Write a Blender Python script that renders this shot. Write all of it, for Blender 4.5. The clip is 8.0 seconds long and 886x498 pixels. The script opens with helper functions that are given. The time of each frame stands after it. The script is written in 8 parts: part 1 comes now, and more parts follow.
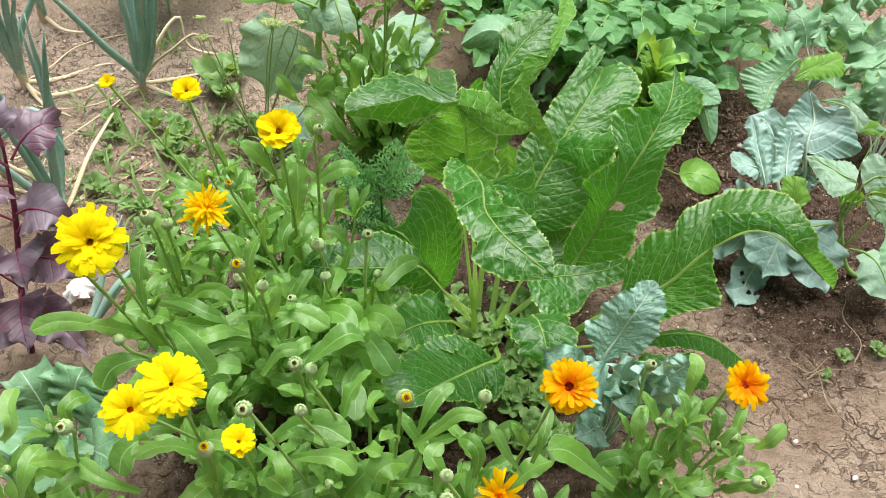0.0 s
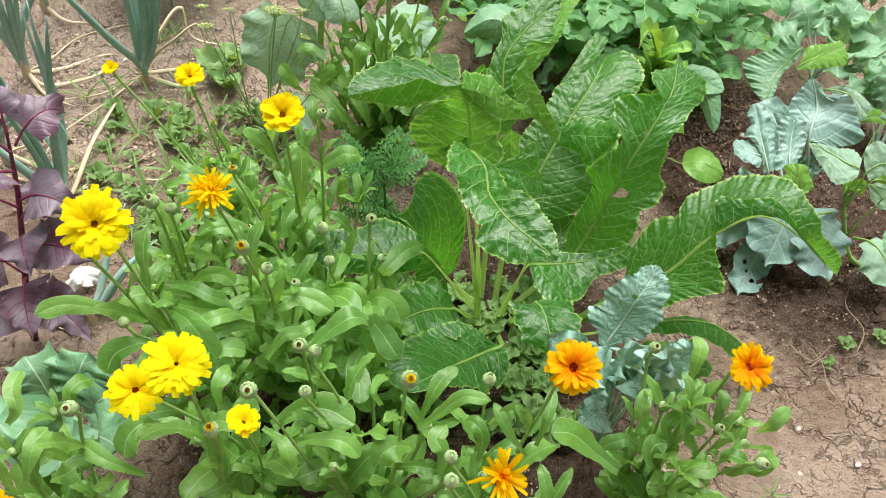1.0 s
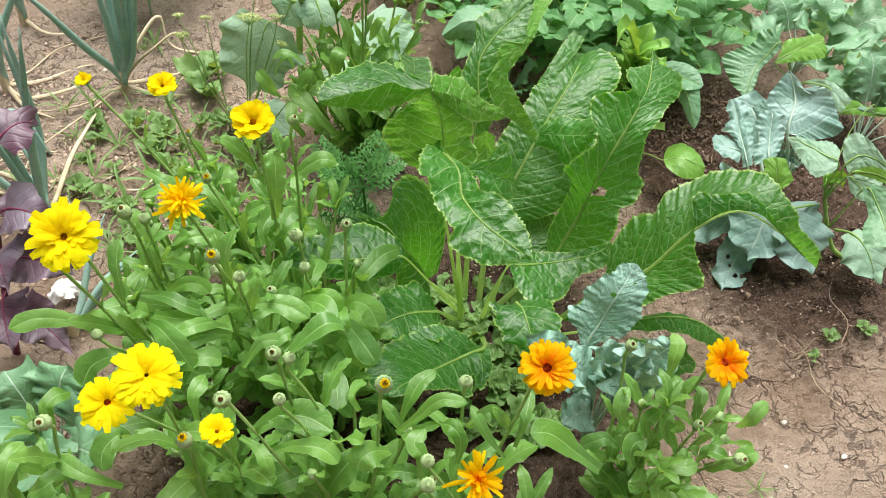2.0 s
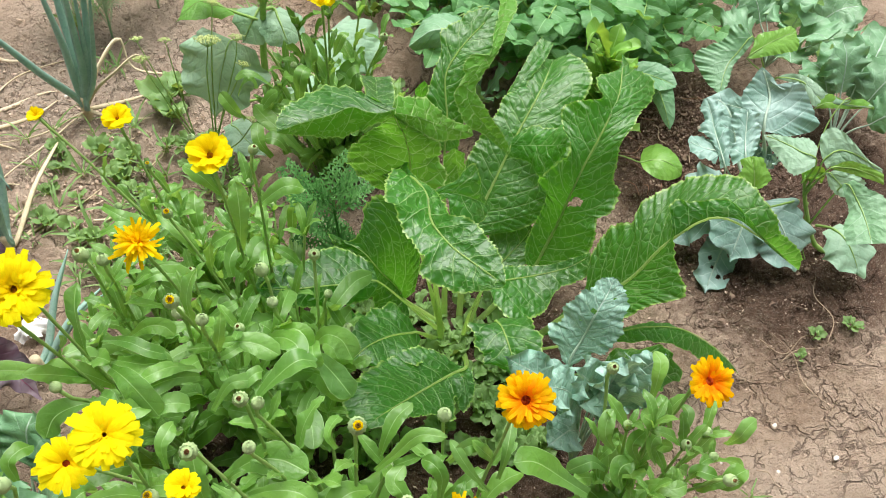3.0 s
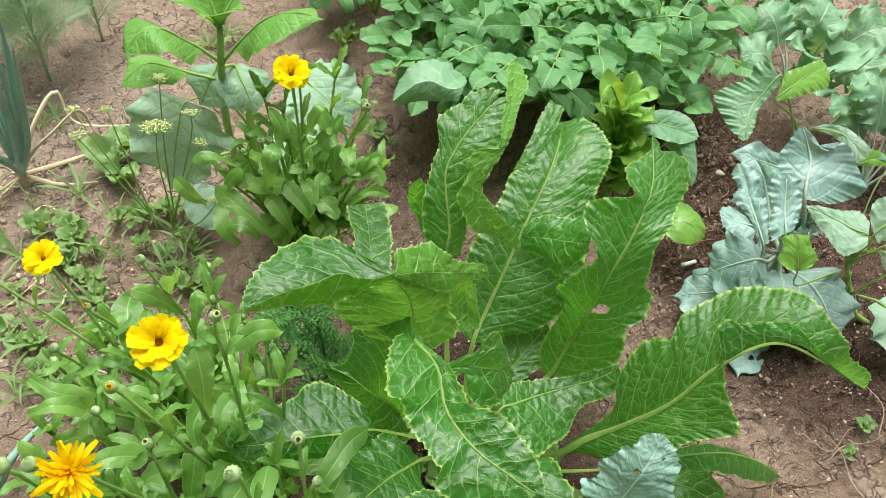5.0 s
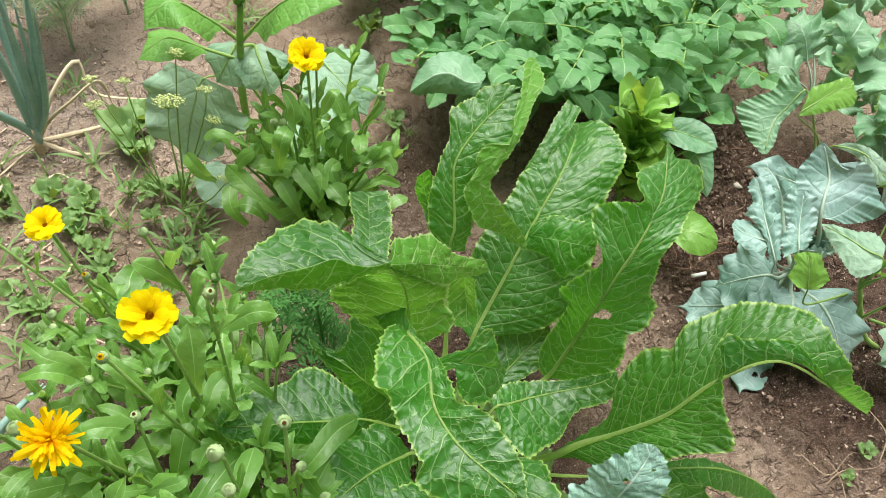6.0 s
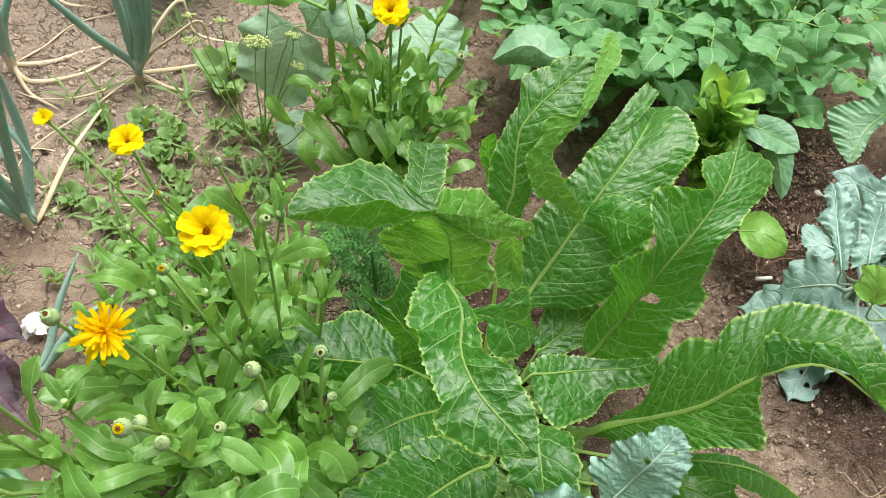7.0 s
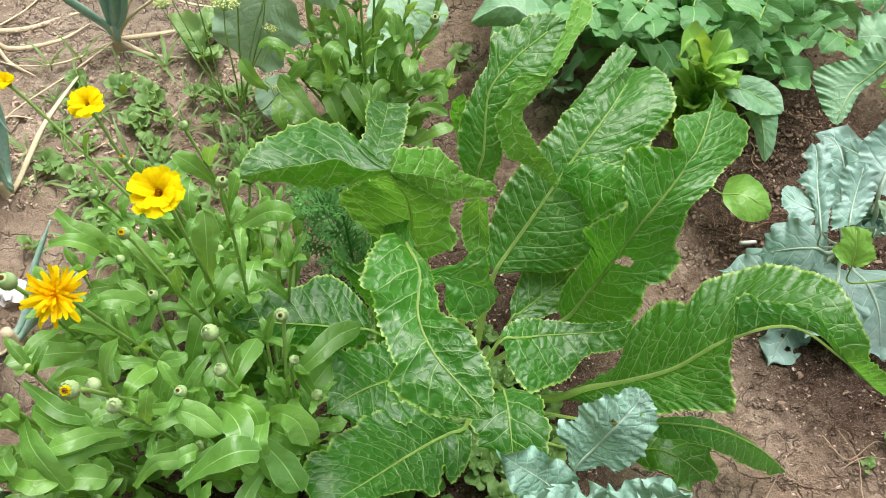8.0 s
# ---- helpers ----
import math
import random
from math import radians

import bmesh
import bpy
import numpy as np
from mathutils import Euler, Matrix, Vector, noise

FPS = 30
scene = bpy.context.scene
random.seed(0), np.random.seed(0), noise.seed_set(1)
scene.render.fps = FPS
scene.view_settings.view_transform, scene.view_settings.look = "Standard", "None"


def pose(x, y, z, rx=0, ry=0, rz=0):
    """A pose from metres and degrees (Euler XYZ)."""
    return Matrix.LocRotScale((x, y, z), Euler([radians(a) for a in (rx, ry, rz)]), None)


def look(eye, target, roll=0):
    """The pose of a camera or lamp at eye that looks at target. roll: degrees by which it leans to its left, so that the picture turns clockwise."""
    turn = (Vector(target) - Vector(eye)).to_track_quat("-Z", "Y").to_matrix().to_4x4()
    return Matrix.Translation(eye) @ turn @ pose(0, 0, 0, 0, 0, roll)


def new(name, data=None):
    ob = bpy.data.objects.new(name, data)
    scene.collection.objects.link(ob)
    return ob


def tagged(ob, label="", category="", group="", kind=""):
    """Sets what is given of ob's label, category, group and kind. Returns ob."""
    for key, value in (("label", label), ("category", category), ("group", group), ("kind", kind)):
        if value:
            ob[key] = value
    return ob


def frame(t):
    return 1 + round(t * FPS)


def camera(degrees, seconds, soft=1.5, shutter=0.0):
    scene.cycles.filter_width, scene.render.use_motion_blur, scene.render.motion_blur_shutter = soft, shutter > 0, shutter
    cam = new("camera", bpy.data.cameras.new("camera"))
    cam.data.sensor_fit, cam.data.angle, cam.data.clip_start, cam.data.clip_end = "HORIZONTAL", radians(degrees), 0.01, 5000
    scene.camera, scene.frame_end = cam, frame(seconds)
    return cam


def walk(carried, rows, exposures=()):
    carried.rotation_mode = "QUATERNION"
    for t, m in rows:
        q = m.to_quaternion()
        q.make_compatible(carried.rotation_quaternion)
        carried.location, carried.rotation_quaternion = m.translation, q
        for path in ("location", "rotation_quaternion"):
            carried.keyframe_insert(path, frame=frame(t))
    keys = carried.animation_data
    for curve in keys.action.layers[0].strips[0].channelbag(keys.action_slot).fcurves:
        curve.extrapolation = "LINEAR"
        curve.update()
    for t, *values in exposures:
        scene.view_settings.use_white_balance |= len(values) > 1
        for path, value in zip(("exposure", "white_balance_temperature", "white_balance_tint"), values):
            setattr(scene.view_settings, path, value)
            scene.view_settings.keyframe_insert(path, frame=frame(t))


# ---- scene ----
cam = camera(59.0, 8.0, 0.55)
PATH = [
    (0, (-0.093, 0.234, 1.129), (0.012, 1.55, -0.374), 8.0),
    (0.5, (-0.099, 0.226, 1.12), (0.004, 1.539, -0.385), 8.0),
    (1, (-0.095, 0.222, 1.119), (0.008, 1.532, -0.389), 7.9),
    (1.5, (-0.086, 0.223, 1.122), (0.02, 1.534, -0.385), 7.5),
    (2.8, (-0.051, 0.241, 1.12), (0.081, 1.555, -0.382), 5.0),
    (3, (-0.051, 0.269, 1.121), (0.094, 1.577, -0.386), 4.9),
    (3.5, (-0.049, 0.376, 1.109), (0.115, 1.666, -0.411), 5.0),
    (4, (-0.058, 0.467, 1.108), (0.124, 1.73, -0.432), 5.0),
    (4.5, (-0.067, 0.519, 1.111), (0.129, 1.765, -0.441), 5.1),
    (4.7, (-0.071, 0.535, 1.113), (0.132, 1.771, -0.447), 5.2),
    (5.8, (-0.06, 0.555, 1.104), (0.142, 1.783, -0.462), 7.1),
    (6, (-0.053, 0.55, 1.104), (0.112, 1.774, -0.469), 7.9),
    (6.5, (-0.034, 0.529, 1.103), (-0.004, 1.732, -0.495), 8.4),
    (7, (-0.02, 0.518, 1.105), (-0.052, 1.696, -0.511), 7.7),
    (7.5, (0.006, 0.52, 1.096), (-0.033, 1.663, -0.545), 7.3),
    (8, (0.025, 0.522, 1.094), (-0.011, 1.639, -0.564), 7.1),
]
walk(cam, [(t, look(eye, target, roll)) for t, eye, target, roll in PATH])

# ---- light ----
world = bpy.data.worlds.new("sky")
scene.world = world
world.use_nodes = True
wn = world.node_tree
sky = wn.nodes.new("ShaderNodeTexSky")
sky.sky_type = "NISHITA"
sky.sun_disc = False
sky.sun_elevation = radians(73)
sky.sun_rotation = radians(5)
sky.dust_density = 7.0
wn.nodes["Background"].inputs["Strength"].default_value = 0.058
grey = wn.nodes.new("ShaderNodeHueSaturation")  # thin high cloud
grey.inputs["Saturation"].default_value = 0.45
wn.links.new(sky.outputs["Color"], grey.inputs["Color"])
wn.links.new(grey.outputs["Color"], wn.nodes["Background"].inputs["Color"])
sun_data = bpy.data.lights.new("sun", "SUN")
sun_data.energy, sun_data.angle, sun_data.color = 5.0, radians(52), (1.0, 0.98, 0.95)
sun = new("sun", sun_data)
sun.matrix_world = look((0.4, 2.93, 6.0), (0.1, 1.1, 0.0))
scene.view_settings.exposure = 0.46


# ---- small helpers ----
def vec(*a):
    return Vector(a)


def world_of(ob):
    m = ob.matrix_basis
    if ob.parent:
        m = world_of(ob.parent) @ ob.matrix_parent_inverse @ m
    return m


def thing(name, place, label, category, group="", kind=""):
    """An Empty at the base of a thing."""
    ob = new(name)
    ob.empty_display_size = 0.02
    ob.location = place
    return tagged(ob, label, category, group, kind)


def mesh_of(name, bm, material, smooth=True):
    me = bpy.data.meshes.new(name)
    bm.to_mesh(me)
    bm.free()
    if material:
        me.materials.append(material)
    if smooth:
        me.polygons.foreach_set("use_smooth", [True] * len(me.polygons))
    return me


def part(name, data, material=None, parent=None, label="", at=None):
    """One mesh under a thing or a part. A bmesh is in world metres; a mesh shared between pieces takes its pose from at."""
    if isinstance(data, bmesh.types.BMesh):
        data = mesh_of(name, data, material)
    ob = new(name, data)
    if parent is not None:
        ob.parent = parent
        ob.matrix_parent_inverse = world_of(parent).inverted()
    ob.matrix_basis = at if at is not None else Matrix.Identity(4)
    if label:
        ob["label"] = label
    return ob


def spline(points, n):
    """n + 1 even samples of a smooth curve through the points."""
    p = [Vector(q) for q in points]
    p = [2 * p[0] - p[1]] + p + [2 * p[-1] - p[-2]]
    raw = []
    for i in range(1, len(p) - 2):
        for k in range(12):
            t = k / 12
            raw.append(0.5 * (2 * p[i] + (p[i + 1] - p[i - 1]) * t + (2 * p[i - 1] - 5 * p[i] + 4 * p[i + 1] - p[i + 2]) * t * t
                              + (3 * p[i] - p[i - 1] - 3 * p[i + 1] + p[i + 2]) * t ** 3))
    raw.append(p[-2])
    run = [0.0]
    for a, b in zip(raw, raw[1:]):
        run.append(run[-1] + (b - a).length)
    out, j = [], 0
    for i in range(n + 1):
        d = run[-1] * i / n
        while j < len(raw) - 2 and run[j + 1] < d:
            j += 1
        f = (d - run[j]) / max(run[j + 1] - run[j], 1e-9)
        out.append(raw[j].lerp(raw[j + 1], min(max(f, 0), 1)))
    return out, run[-1]


def along(values, u):
    """A value, or a list spread evenly along a leaf, at u from 0 to 1."""
    if isinstance(values, (int, float, Vector)):
        return values
    x = u * (len(values) - 1)
    i = min(int(x), len(values) - 2)
    f = x - i
    if isinstance(values[0], Vector):
        return values[i].lerp(values[i + 1], f)
    f = f * f * (3 - 2 * f)
    return values[i] * (1 - f) + values[i + 1] * f


def tube(bm, points, radii, sides=6, n=10, flat=1.0):
    """A tapered round stem through the points."""
    line, _ = spline(points, n)
    rings = []
    side = None
    for i, p in enumerate(line):
        t = (line[min(i + 1, n)] - line[max(i - 1, 0)]).normalized()
        if side is None:
            side = t.orthogonal().normalized()
        side = (side - t * side.dot(t)).normalized()
        other = t.cross(side)
        r = along(radii, i / n)
        rings.append([bm.verts.new(p + r * (math.cos(a) * side + flat * math.sin(a) * other)) for a in (2 * math.pi * k / sides for k in range(sides))])
    for a, b in zip(rings, rings[1:]):
        for k in range(sides):
            bm.faces.new((a[k], a[(k + 1) % sides], b[(k + 1) % sides], b[k]))
    bm.faces.new(rings[0][::-1])
    bm.faces.new(rings[-1])
    return line


def blade(bm, points, widths, face, nu=24, nv=6, fold=10.0, fold_r=None, curl=0.0, curl_r=None, ruffle=0.0, waves=4.0, tooth=0.0, teeth=40,
          pucker=0.0, seed=0, holes=(), flutter=0.0, widths_r=None, cap=0.0, long=0.0):
    """A leaf along a spine. widths: half-widths from base to tip. face: where its upper side looks. fold and curl: degrees by which each half
    rises from the midrib, and bends on towards its edge. ruffle: waves of the margin, in metres. tooth: serration as a share of the width."""
    rnd = random.Random(seed)
    line, length = spline(points, nu)
    uv = bm.loops.layers.uv.verify()
    plan = bm.loops.layers.uv.get("plan") or bm.loops.layers.uv.new("plan")
    widest = max(max(widths), max(widths_r or [0]))
    ph = [rnd.uniform(0, 6.28) for _ in range(6)]
    rows = []
    for i, p in enumerate(line):
        u = i / nu
        t = (line[min(i + 1, nu)] - line[max(i - 1, 0)]).normalized()
        f = along(face, u)
        side = t.cross(f).normalized()
        up = side.cross(t).normalized()
        end = math.sqrt(max(0.0, 1 - ((u - 1 + cap) / cap) ** 2)) if cap and u > 1 - cap else 1.0
        row = [None] * (2 * nv + 1)
        row[nv] = bm.verts.new(p)
        for s, fo, cu in ((-1, fold, curl), (1, fold if fold_r is None else fold_r, curl if curl_r is None else curl_r)):
            fo, cu = along(fo, u), along(cu, u)
            w = along(widths_r if s > 0 and widths_r else widths, u) * end
            x = z = 0.0
            wobble = 1 + flutter * math.sin(2 * math.pi * waves * 0.63 * u + ph[4] * s) + 0.5 * flutter * math.sin(2 * math.pi * waves * 1.7 * u + ph[5] * s)
            for k in range(1, nv + 1):
                v = k / nv
                a = radians(fo + cu * (v - 0.5 / nv))
                step = w * wobble / nv
                if k == nv and tooth:
                    step += min(w * tooth, 0.0045) * (abs(math.sin(math.pi * (u * teeth + (0.3 if s > 0 else 0)))) + 0.35 * rnd.random() - 0.6)
                x += step * math.cos(a)
                z += step * math.sin(a)
                r = ruffle * v ** 3 * (math.sin(2 * math.pi * waves * u + ph[0] + s) + 0.6 * math.sin(2 * math.pi * waves * 2.3 * u + ph[1] * s))
                r *= min(1, 4 * u + 0.1)
                r += long * v * math.sin(2 * math.pi * waves * 0.45 * u + ph[2] + 1.3 * s)
                if pucker:
                    r += pucker * noise.noise((p + side * s * x) * 60 + vec(seed, 0, 0))
                row[nv + s * k] = bm.verts.new(p + side * (s * x) + up * (z + r) + t * (0.5 * r))
        rows.append(row)
    for i in range(nu):
        for k in range(2 * nv):
            u0, v0 = (i + 0.5) / nu, (k + 0.5) / nv - 1
            if any((u0 - hu) ** 2 * (length / widest) ** 2 + (v0 - hv) ** 2 < hr * hr for hu, hv, hr in holes):
                continue
            fc = bm.faces.new((rows[i][k], rows[i][k + 1], rows[i + 1][k + 1], rows[i + 1][k]))
            for loop, (a, b) in zip(fc.loops, ((i, k), (i, k + 1), (i + 1, k + 1), (i + 1, k))):
                side_w = along(widths_r if b > nv and widths_r else widths, a / nu)
                loop[uv].uv = (a / nu * length / (2 * widest), b / (2 * nv))
                loop[plan].uv = (a / nu * length, side_w * (b / nv - 1))
    return line


# ---- materials ----
def nodes_of(name):
    m = bpy.data.materials.new(name)
    m.use_nodes = True
    nt = m.node_tree
    return m, nt, nt.nodes["Principled BSDF"], nt.nodes["Material Output"]


def math_node(nt, op, a, b=None, c=None):
    n = nt.nodes.new("ShaderNodeMath")
    n.operation = op
    for i, x in enumerate((a, b, c)):
        if x is None:
            continue
        if isinstance(x, (int, float)):
            n.inputs[i].default_value = x
        else:
            nt.links.new(x, n.inputs[i])
    return n.outputs[0]


def ramp(nt, x, lo, hi, a=0.0, b=1.0):
    n = nt.nodes.new("ShaderNodeMapRange")
    n.interpolation_type = "SMOOTHSTEP"
    for i, val in enumerate((x, lo, hi, a, b)):
        if isinstance(val, (int, float)):
            n.inputs[i].default_value = val
        else:
            nt.links.new(val, n.inputs[i])
    return n.outputs[0]


def mix(nt, f, a, b, blend="MIX"):
    n = nt.nodes.new("ShaderNodeMix")
    n.data_type, n.blend_type = "RGBA", blend
    for i, x in ((0, f), (6, a), (7, b)):
        if isinstance(x, (int, float)):
            n.inputs[i].default_value = x
        elif isinstance(x, tuple):
            n.inputs[i].default_value = (*x, 1)
        else:
            nt.links.new(x, n.inputs[i])
    return n.outputs[2]


def noise_tex(nt, scale, detail=3.0, vector=None, rough=0.55):
    n = nt.nodes.new("ShaderNodeTexNoise")
    n.inputs["Scale"].default_value, n.inputs["Detail"].default_value, n.inputs["Roughness"].default_value = scale, detail, rough
    if vector is not None:
        nt.links.new(vector, n.inputs["Vector"])
    return n.outputs["Fac"]


def bump(nt, bsdf, height, strength, distance=0.002, also=()):
    n = nt.nodes.new("ShaderNodeBump")
    n.inputs["Strength"].default_value, n.inputs["Distance"].default_value = strength, distance
    nt.links.new(height, n.inputs["Height"])
    nt.links.new(n.outputs[0], bsdf.inputs["Normal"])
    for s in also:
        nt.links.new(n.outputs[0], s.inputs["Normal"])


def leaf_material(name, dark, light, vein, rough=0.45, pitch=0.02, slope=0.9, net=0.0, side=0.6, mid=0.05, relief=0.5, glow=0.3, dust=(0.0, (1, 1, 1)), spec=0.5,
                  freckle=0.0, tip=None, pass_light=None, coat=0.0, cord=1.0):
    """A leaf: two greens, a pale midrib, side veins, an optional net of fine veins, and some light passing through."""
    m, nt, bsdf, out = nodes_of(name)
    geo = nt.nodes.new("ShaderNodeTexCoord")
    info = nt.nodes.new("ShaderNodeObjectInfo")
    sep = nt.nodes.new("ShaderNodeSeparateXYZ")
    nt.links.new(geo.outputs["UV"], sep.inputs[0])
    x, y = sep.outputs[0], sep.outputs[1]
    v = math_node(nt, "ABSOLUTE", math_node(nt, "MULTIPLY", math_node(nt, "SUBTRACT", y, 0.5), 2.0))
    wob = noise_tex(nt, 3.0, 2.0, geo.outputs["UV"])
    middle = ramp(nt, v, mid * 0.35, mid, 1.0, 0.0)
    flat = nt.nodes.new("ShaderNodeUVMap")
    flat.uv_map = "plan"
    cut = nt.nodes.new("ShaderNodeSeparateXYZ")
    nt.links.new(flat.outputs["UV"], cut.inputs[0])
    px, py = math_node(nt, "MULTIPLY", cut.outputs[0], 1.0 / pitch), math_node(nt, "MULTIPLY", cut.outputs[1], 1.0 / pitch)
    # side veins leave the midrib at a slant and bend forward
    s = math_node(nt, "ADD", math_node(nt, "SUBTRACT", px, math_node(nt, "MULTIPLY", math_node(nt, "POWER", math_node(nt, "ABSOLUTE", py), 1.15), slope * 0.7)), math_node(nt, "MULTIPLY", wob, 0.5))
    s = math_node(nt, "ADD", s, math_node(nt, "MULTIPLY", math_node(nt, "GREATER_THAN", y, 0.5), 0.45))
    tri = math_node(nt, "ABSOLUTE", math_node(nt, "SUBTRACT", math_node(nt, "FRACT", s), 0.5))
    second = math_node(nt, "MULTIPLY", ramp(nt, tri, 0.010 * cord, 0.042 * cord, 1.0, 0.0), ramp(nt, v, 0.5, 0.95, 1.0, 0.3))
    lines = math_node(nt, "MAXIMUM", middle, math_node(nt, "MULTIPLY", second, side))
    pillow = ramp(nt, tri, 0.0, 0.2, 0.0, 0.5)
    if net:
        vor = nt.nodes.new("ShaderNodeTexVoronoi")
        vor.feature = "DISTANCE_TO_EDGE"
        vor.inputs["Scale"].default_value = 1.0
        place = nt.nodes.new("ShaderNodeCombineXYZ")
        drift = noise_tex(nt, 9.0, 2.0, geo.outputs["UV"])
        nt.links.new(math_node(nt, "ADD", math_node(nt, "MULTIPLY", px, 1.9), math_node(nt, "MULTIPLY", drift, 0.8)), place.inputs[0])
        nt.links.new(math_node(nt, "SUBTRACT", math_node(nt, "MULTIPLY", py, 1.9), math_node(nt, "MULTIPLY", drift, 0.8)), place.inputs[1])
        nt.links.new(math_node(nt, "MULTIPLY", info.outputs["Random"], 30.0), place.inputs[2])
        nt.links.new(place.outputs[0], vor.inputs["Vector"])
        fine = ramp(nt, vor.outputs["Distance"], 0.006, 0.042, 1.0, 0.0)
        lines = math_node(nt, "MAXIMUM", lines, math_node(nt, "MULTIPLY", fine, net))
        pillow = math_node(nt, "ADD", pillow, ramp(nt, vor.outputs["Distance"], 0.0, 0.4, 0.0, 0.9))
    big = noise_tex(nt, 9.0, 3.0, geo.outputs["Object"])
    f = math_node(nt, "ADD", math_node(nt, "MULTIPLY", info.outputs["Random"], 0.55), ramp(nt, big, 0.3, 0.7, 0.0, 0.5))
    col = mix(nt, f, dark, light)
    small = noise_tex(nt, 160.0, 4.0, geo.outputs["Object"])
    col = mix(nt, ramp(nt, small, 0.45, 0.8, 0.0, 0.25), col, light)
    if freckle:
        spots = noise_tex(nt, 55.0, 2.0, geo.outputs["Object"])
        col = mix(nt, ramp(nt, spots, 0.68, 0.74, 0.0, freckle), col, (0.35, 0.33, 0.16))
    if tip:
        col = mix(nt, ramp(nt, v, 0.945, 0.985, 0.0, 0.85), col, tip)
    if dust[0]:
        bloom = noise_tex(nt, 14.0, 4.0, geo.outputs["Object"])
        col = mix(nt, ramp(nt, bloom, 0.35, 0.7, 0.0, dust[0]), col, dust[1])
    col = mix(nt, lines, col, vein)
    nt.links.new(col, bsdf.inputs["Base Color"])
    bsdf.inputs["Roughness"].default_value = rough
    bsdf.inputs["Specular IOR Level"].default_value = spec
    nt.links.new(ramp(nt, small, 0.3, 0.7, rough - 0.08, rough + 0.12), bsdf.inputs["Roughness"])
    tr = nt.nodes.new("ShaderNodeBsdfTranslucent")
    warm = mix(nt, 0.72 if pass_light else 0.5, col, pass_light or (min(0.6, light[0] * 2.7), min(0.8, light[1] * 1.9), light[2] * 0.4))
    bsdf.inputs["Coat Weight"].default_value, bsdf.inputs["Coat Roughness"].default_value = coat, 0.42
    nt.links.new(mix(nt, math_node(nt, "MULTIPLY", lines, 0.7), warm, tuple(min(0.85, 1.2 * c) for c in vein)), tr.inputs["Color"])
    height = math_node(nt, "ADD", math_node(nt, "SUBTRACT", math_node(nt, "MULTIPLY", pillow, 0.7), math_node(nt, "MULTIPLY", lines, 0.6)), math_node(nt, "MULTIPLY", small, 0.22))
    bump(nt, bsdf, height, relief, 0.0022)
    bump(nt, tr, height, relief * 0.75, 0.0022)
    mx = nt.nodes.new("ShaderNodeMixShader")
    mx.inputs[0].default_value = glow
    nt.links.new(bsdf.outputs[0], mx.inputs[1])
    nt.links.new(tr.outputs[0], mx.inputs[2])
    nt.links.new(mx.outputs[0], out.inputs["Surface"])
    return m


def plain_material(name, a, b, rough=0.6, scale=40.0, relief=0.2, glow=0.0, spec=0.35):
    """Two colours mottled by noise at two scales, with fine relief."""
    m, nt, bsdf, out = nodes_of(name)
    geo = nt.nodes.new("ShaderNodeTexCoord")
    info = nt.nodes.new("ShaderNodeObjectInfo")
    n1, n2 = noise_tex(nt, scale, 4.0, geo.outputs["Object"]), noise_tex(nt, scale * 6, 3.0, geo.outputs["Object"])
    f = math_node(nt, "ADD", ramp(nt, n1, 0.3, 0.7, 0.0, 0.6), math_node(nt, "MULTIPLY", info.outputs["Random"], 0.4))
    col = mix(nt, f, a, b)
    col = mix(nt, ramp(nt, n2, 0.4, 0.75, 0.0, 0.3), col, tuple(c * 0.6 for c in a))
    nt.links.new(col, bsdf.inputs["Base Color"])
    bsdf.inputs["Roughness"].default_value = rough
    bsdf.inputs["Specular IOR Level"].default_value = spec
    bump(nt, bsdf, n2, relief, 0.002)
    if glow:
        tr = nt.nodes.new("ShaderNodeBsdfTranslucent")
        nt.links.new(col, tr.inputs["Color"])
        mx = nt.nodes.new("ShaderNodeMixShader")
        mx.inputs[0].default_value = glow
        nt.links.new(bsdf.outputs[0], mx.inputs[1])
        nt.links.new(tr.outputs[0], mx.inputs[2])
        nt.links.new(mx.outputs[0], out.inputs["Surface"])
    return m


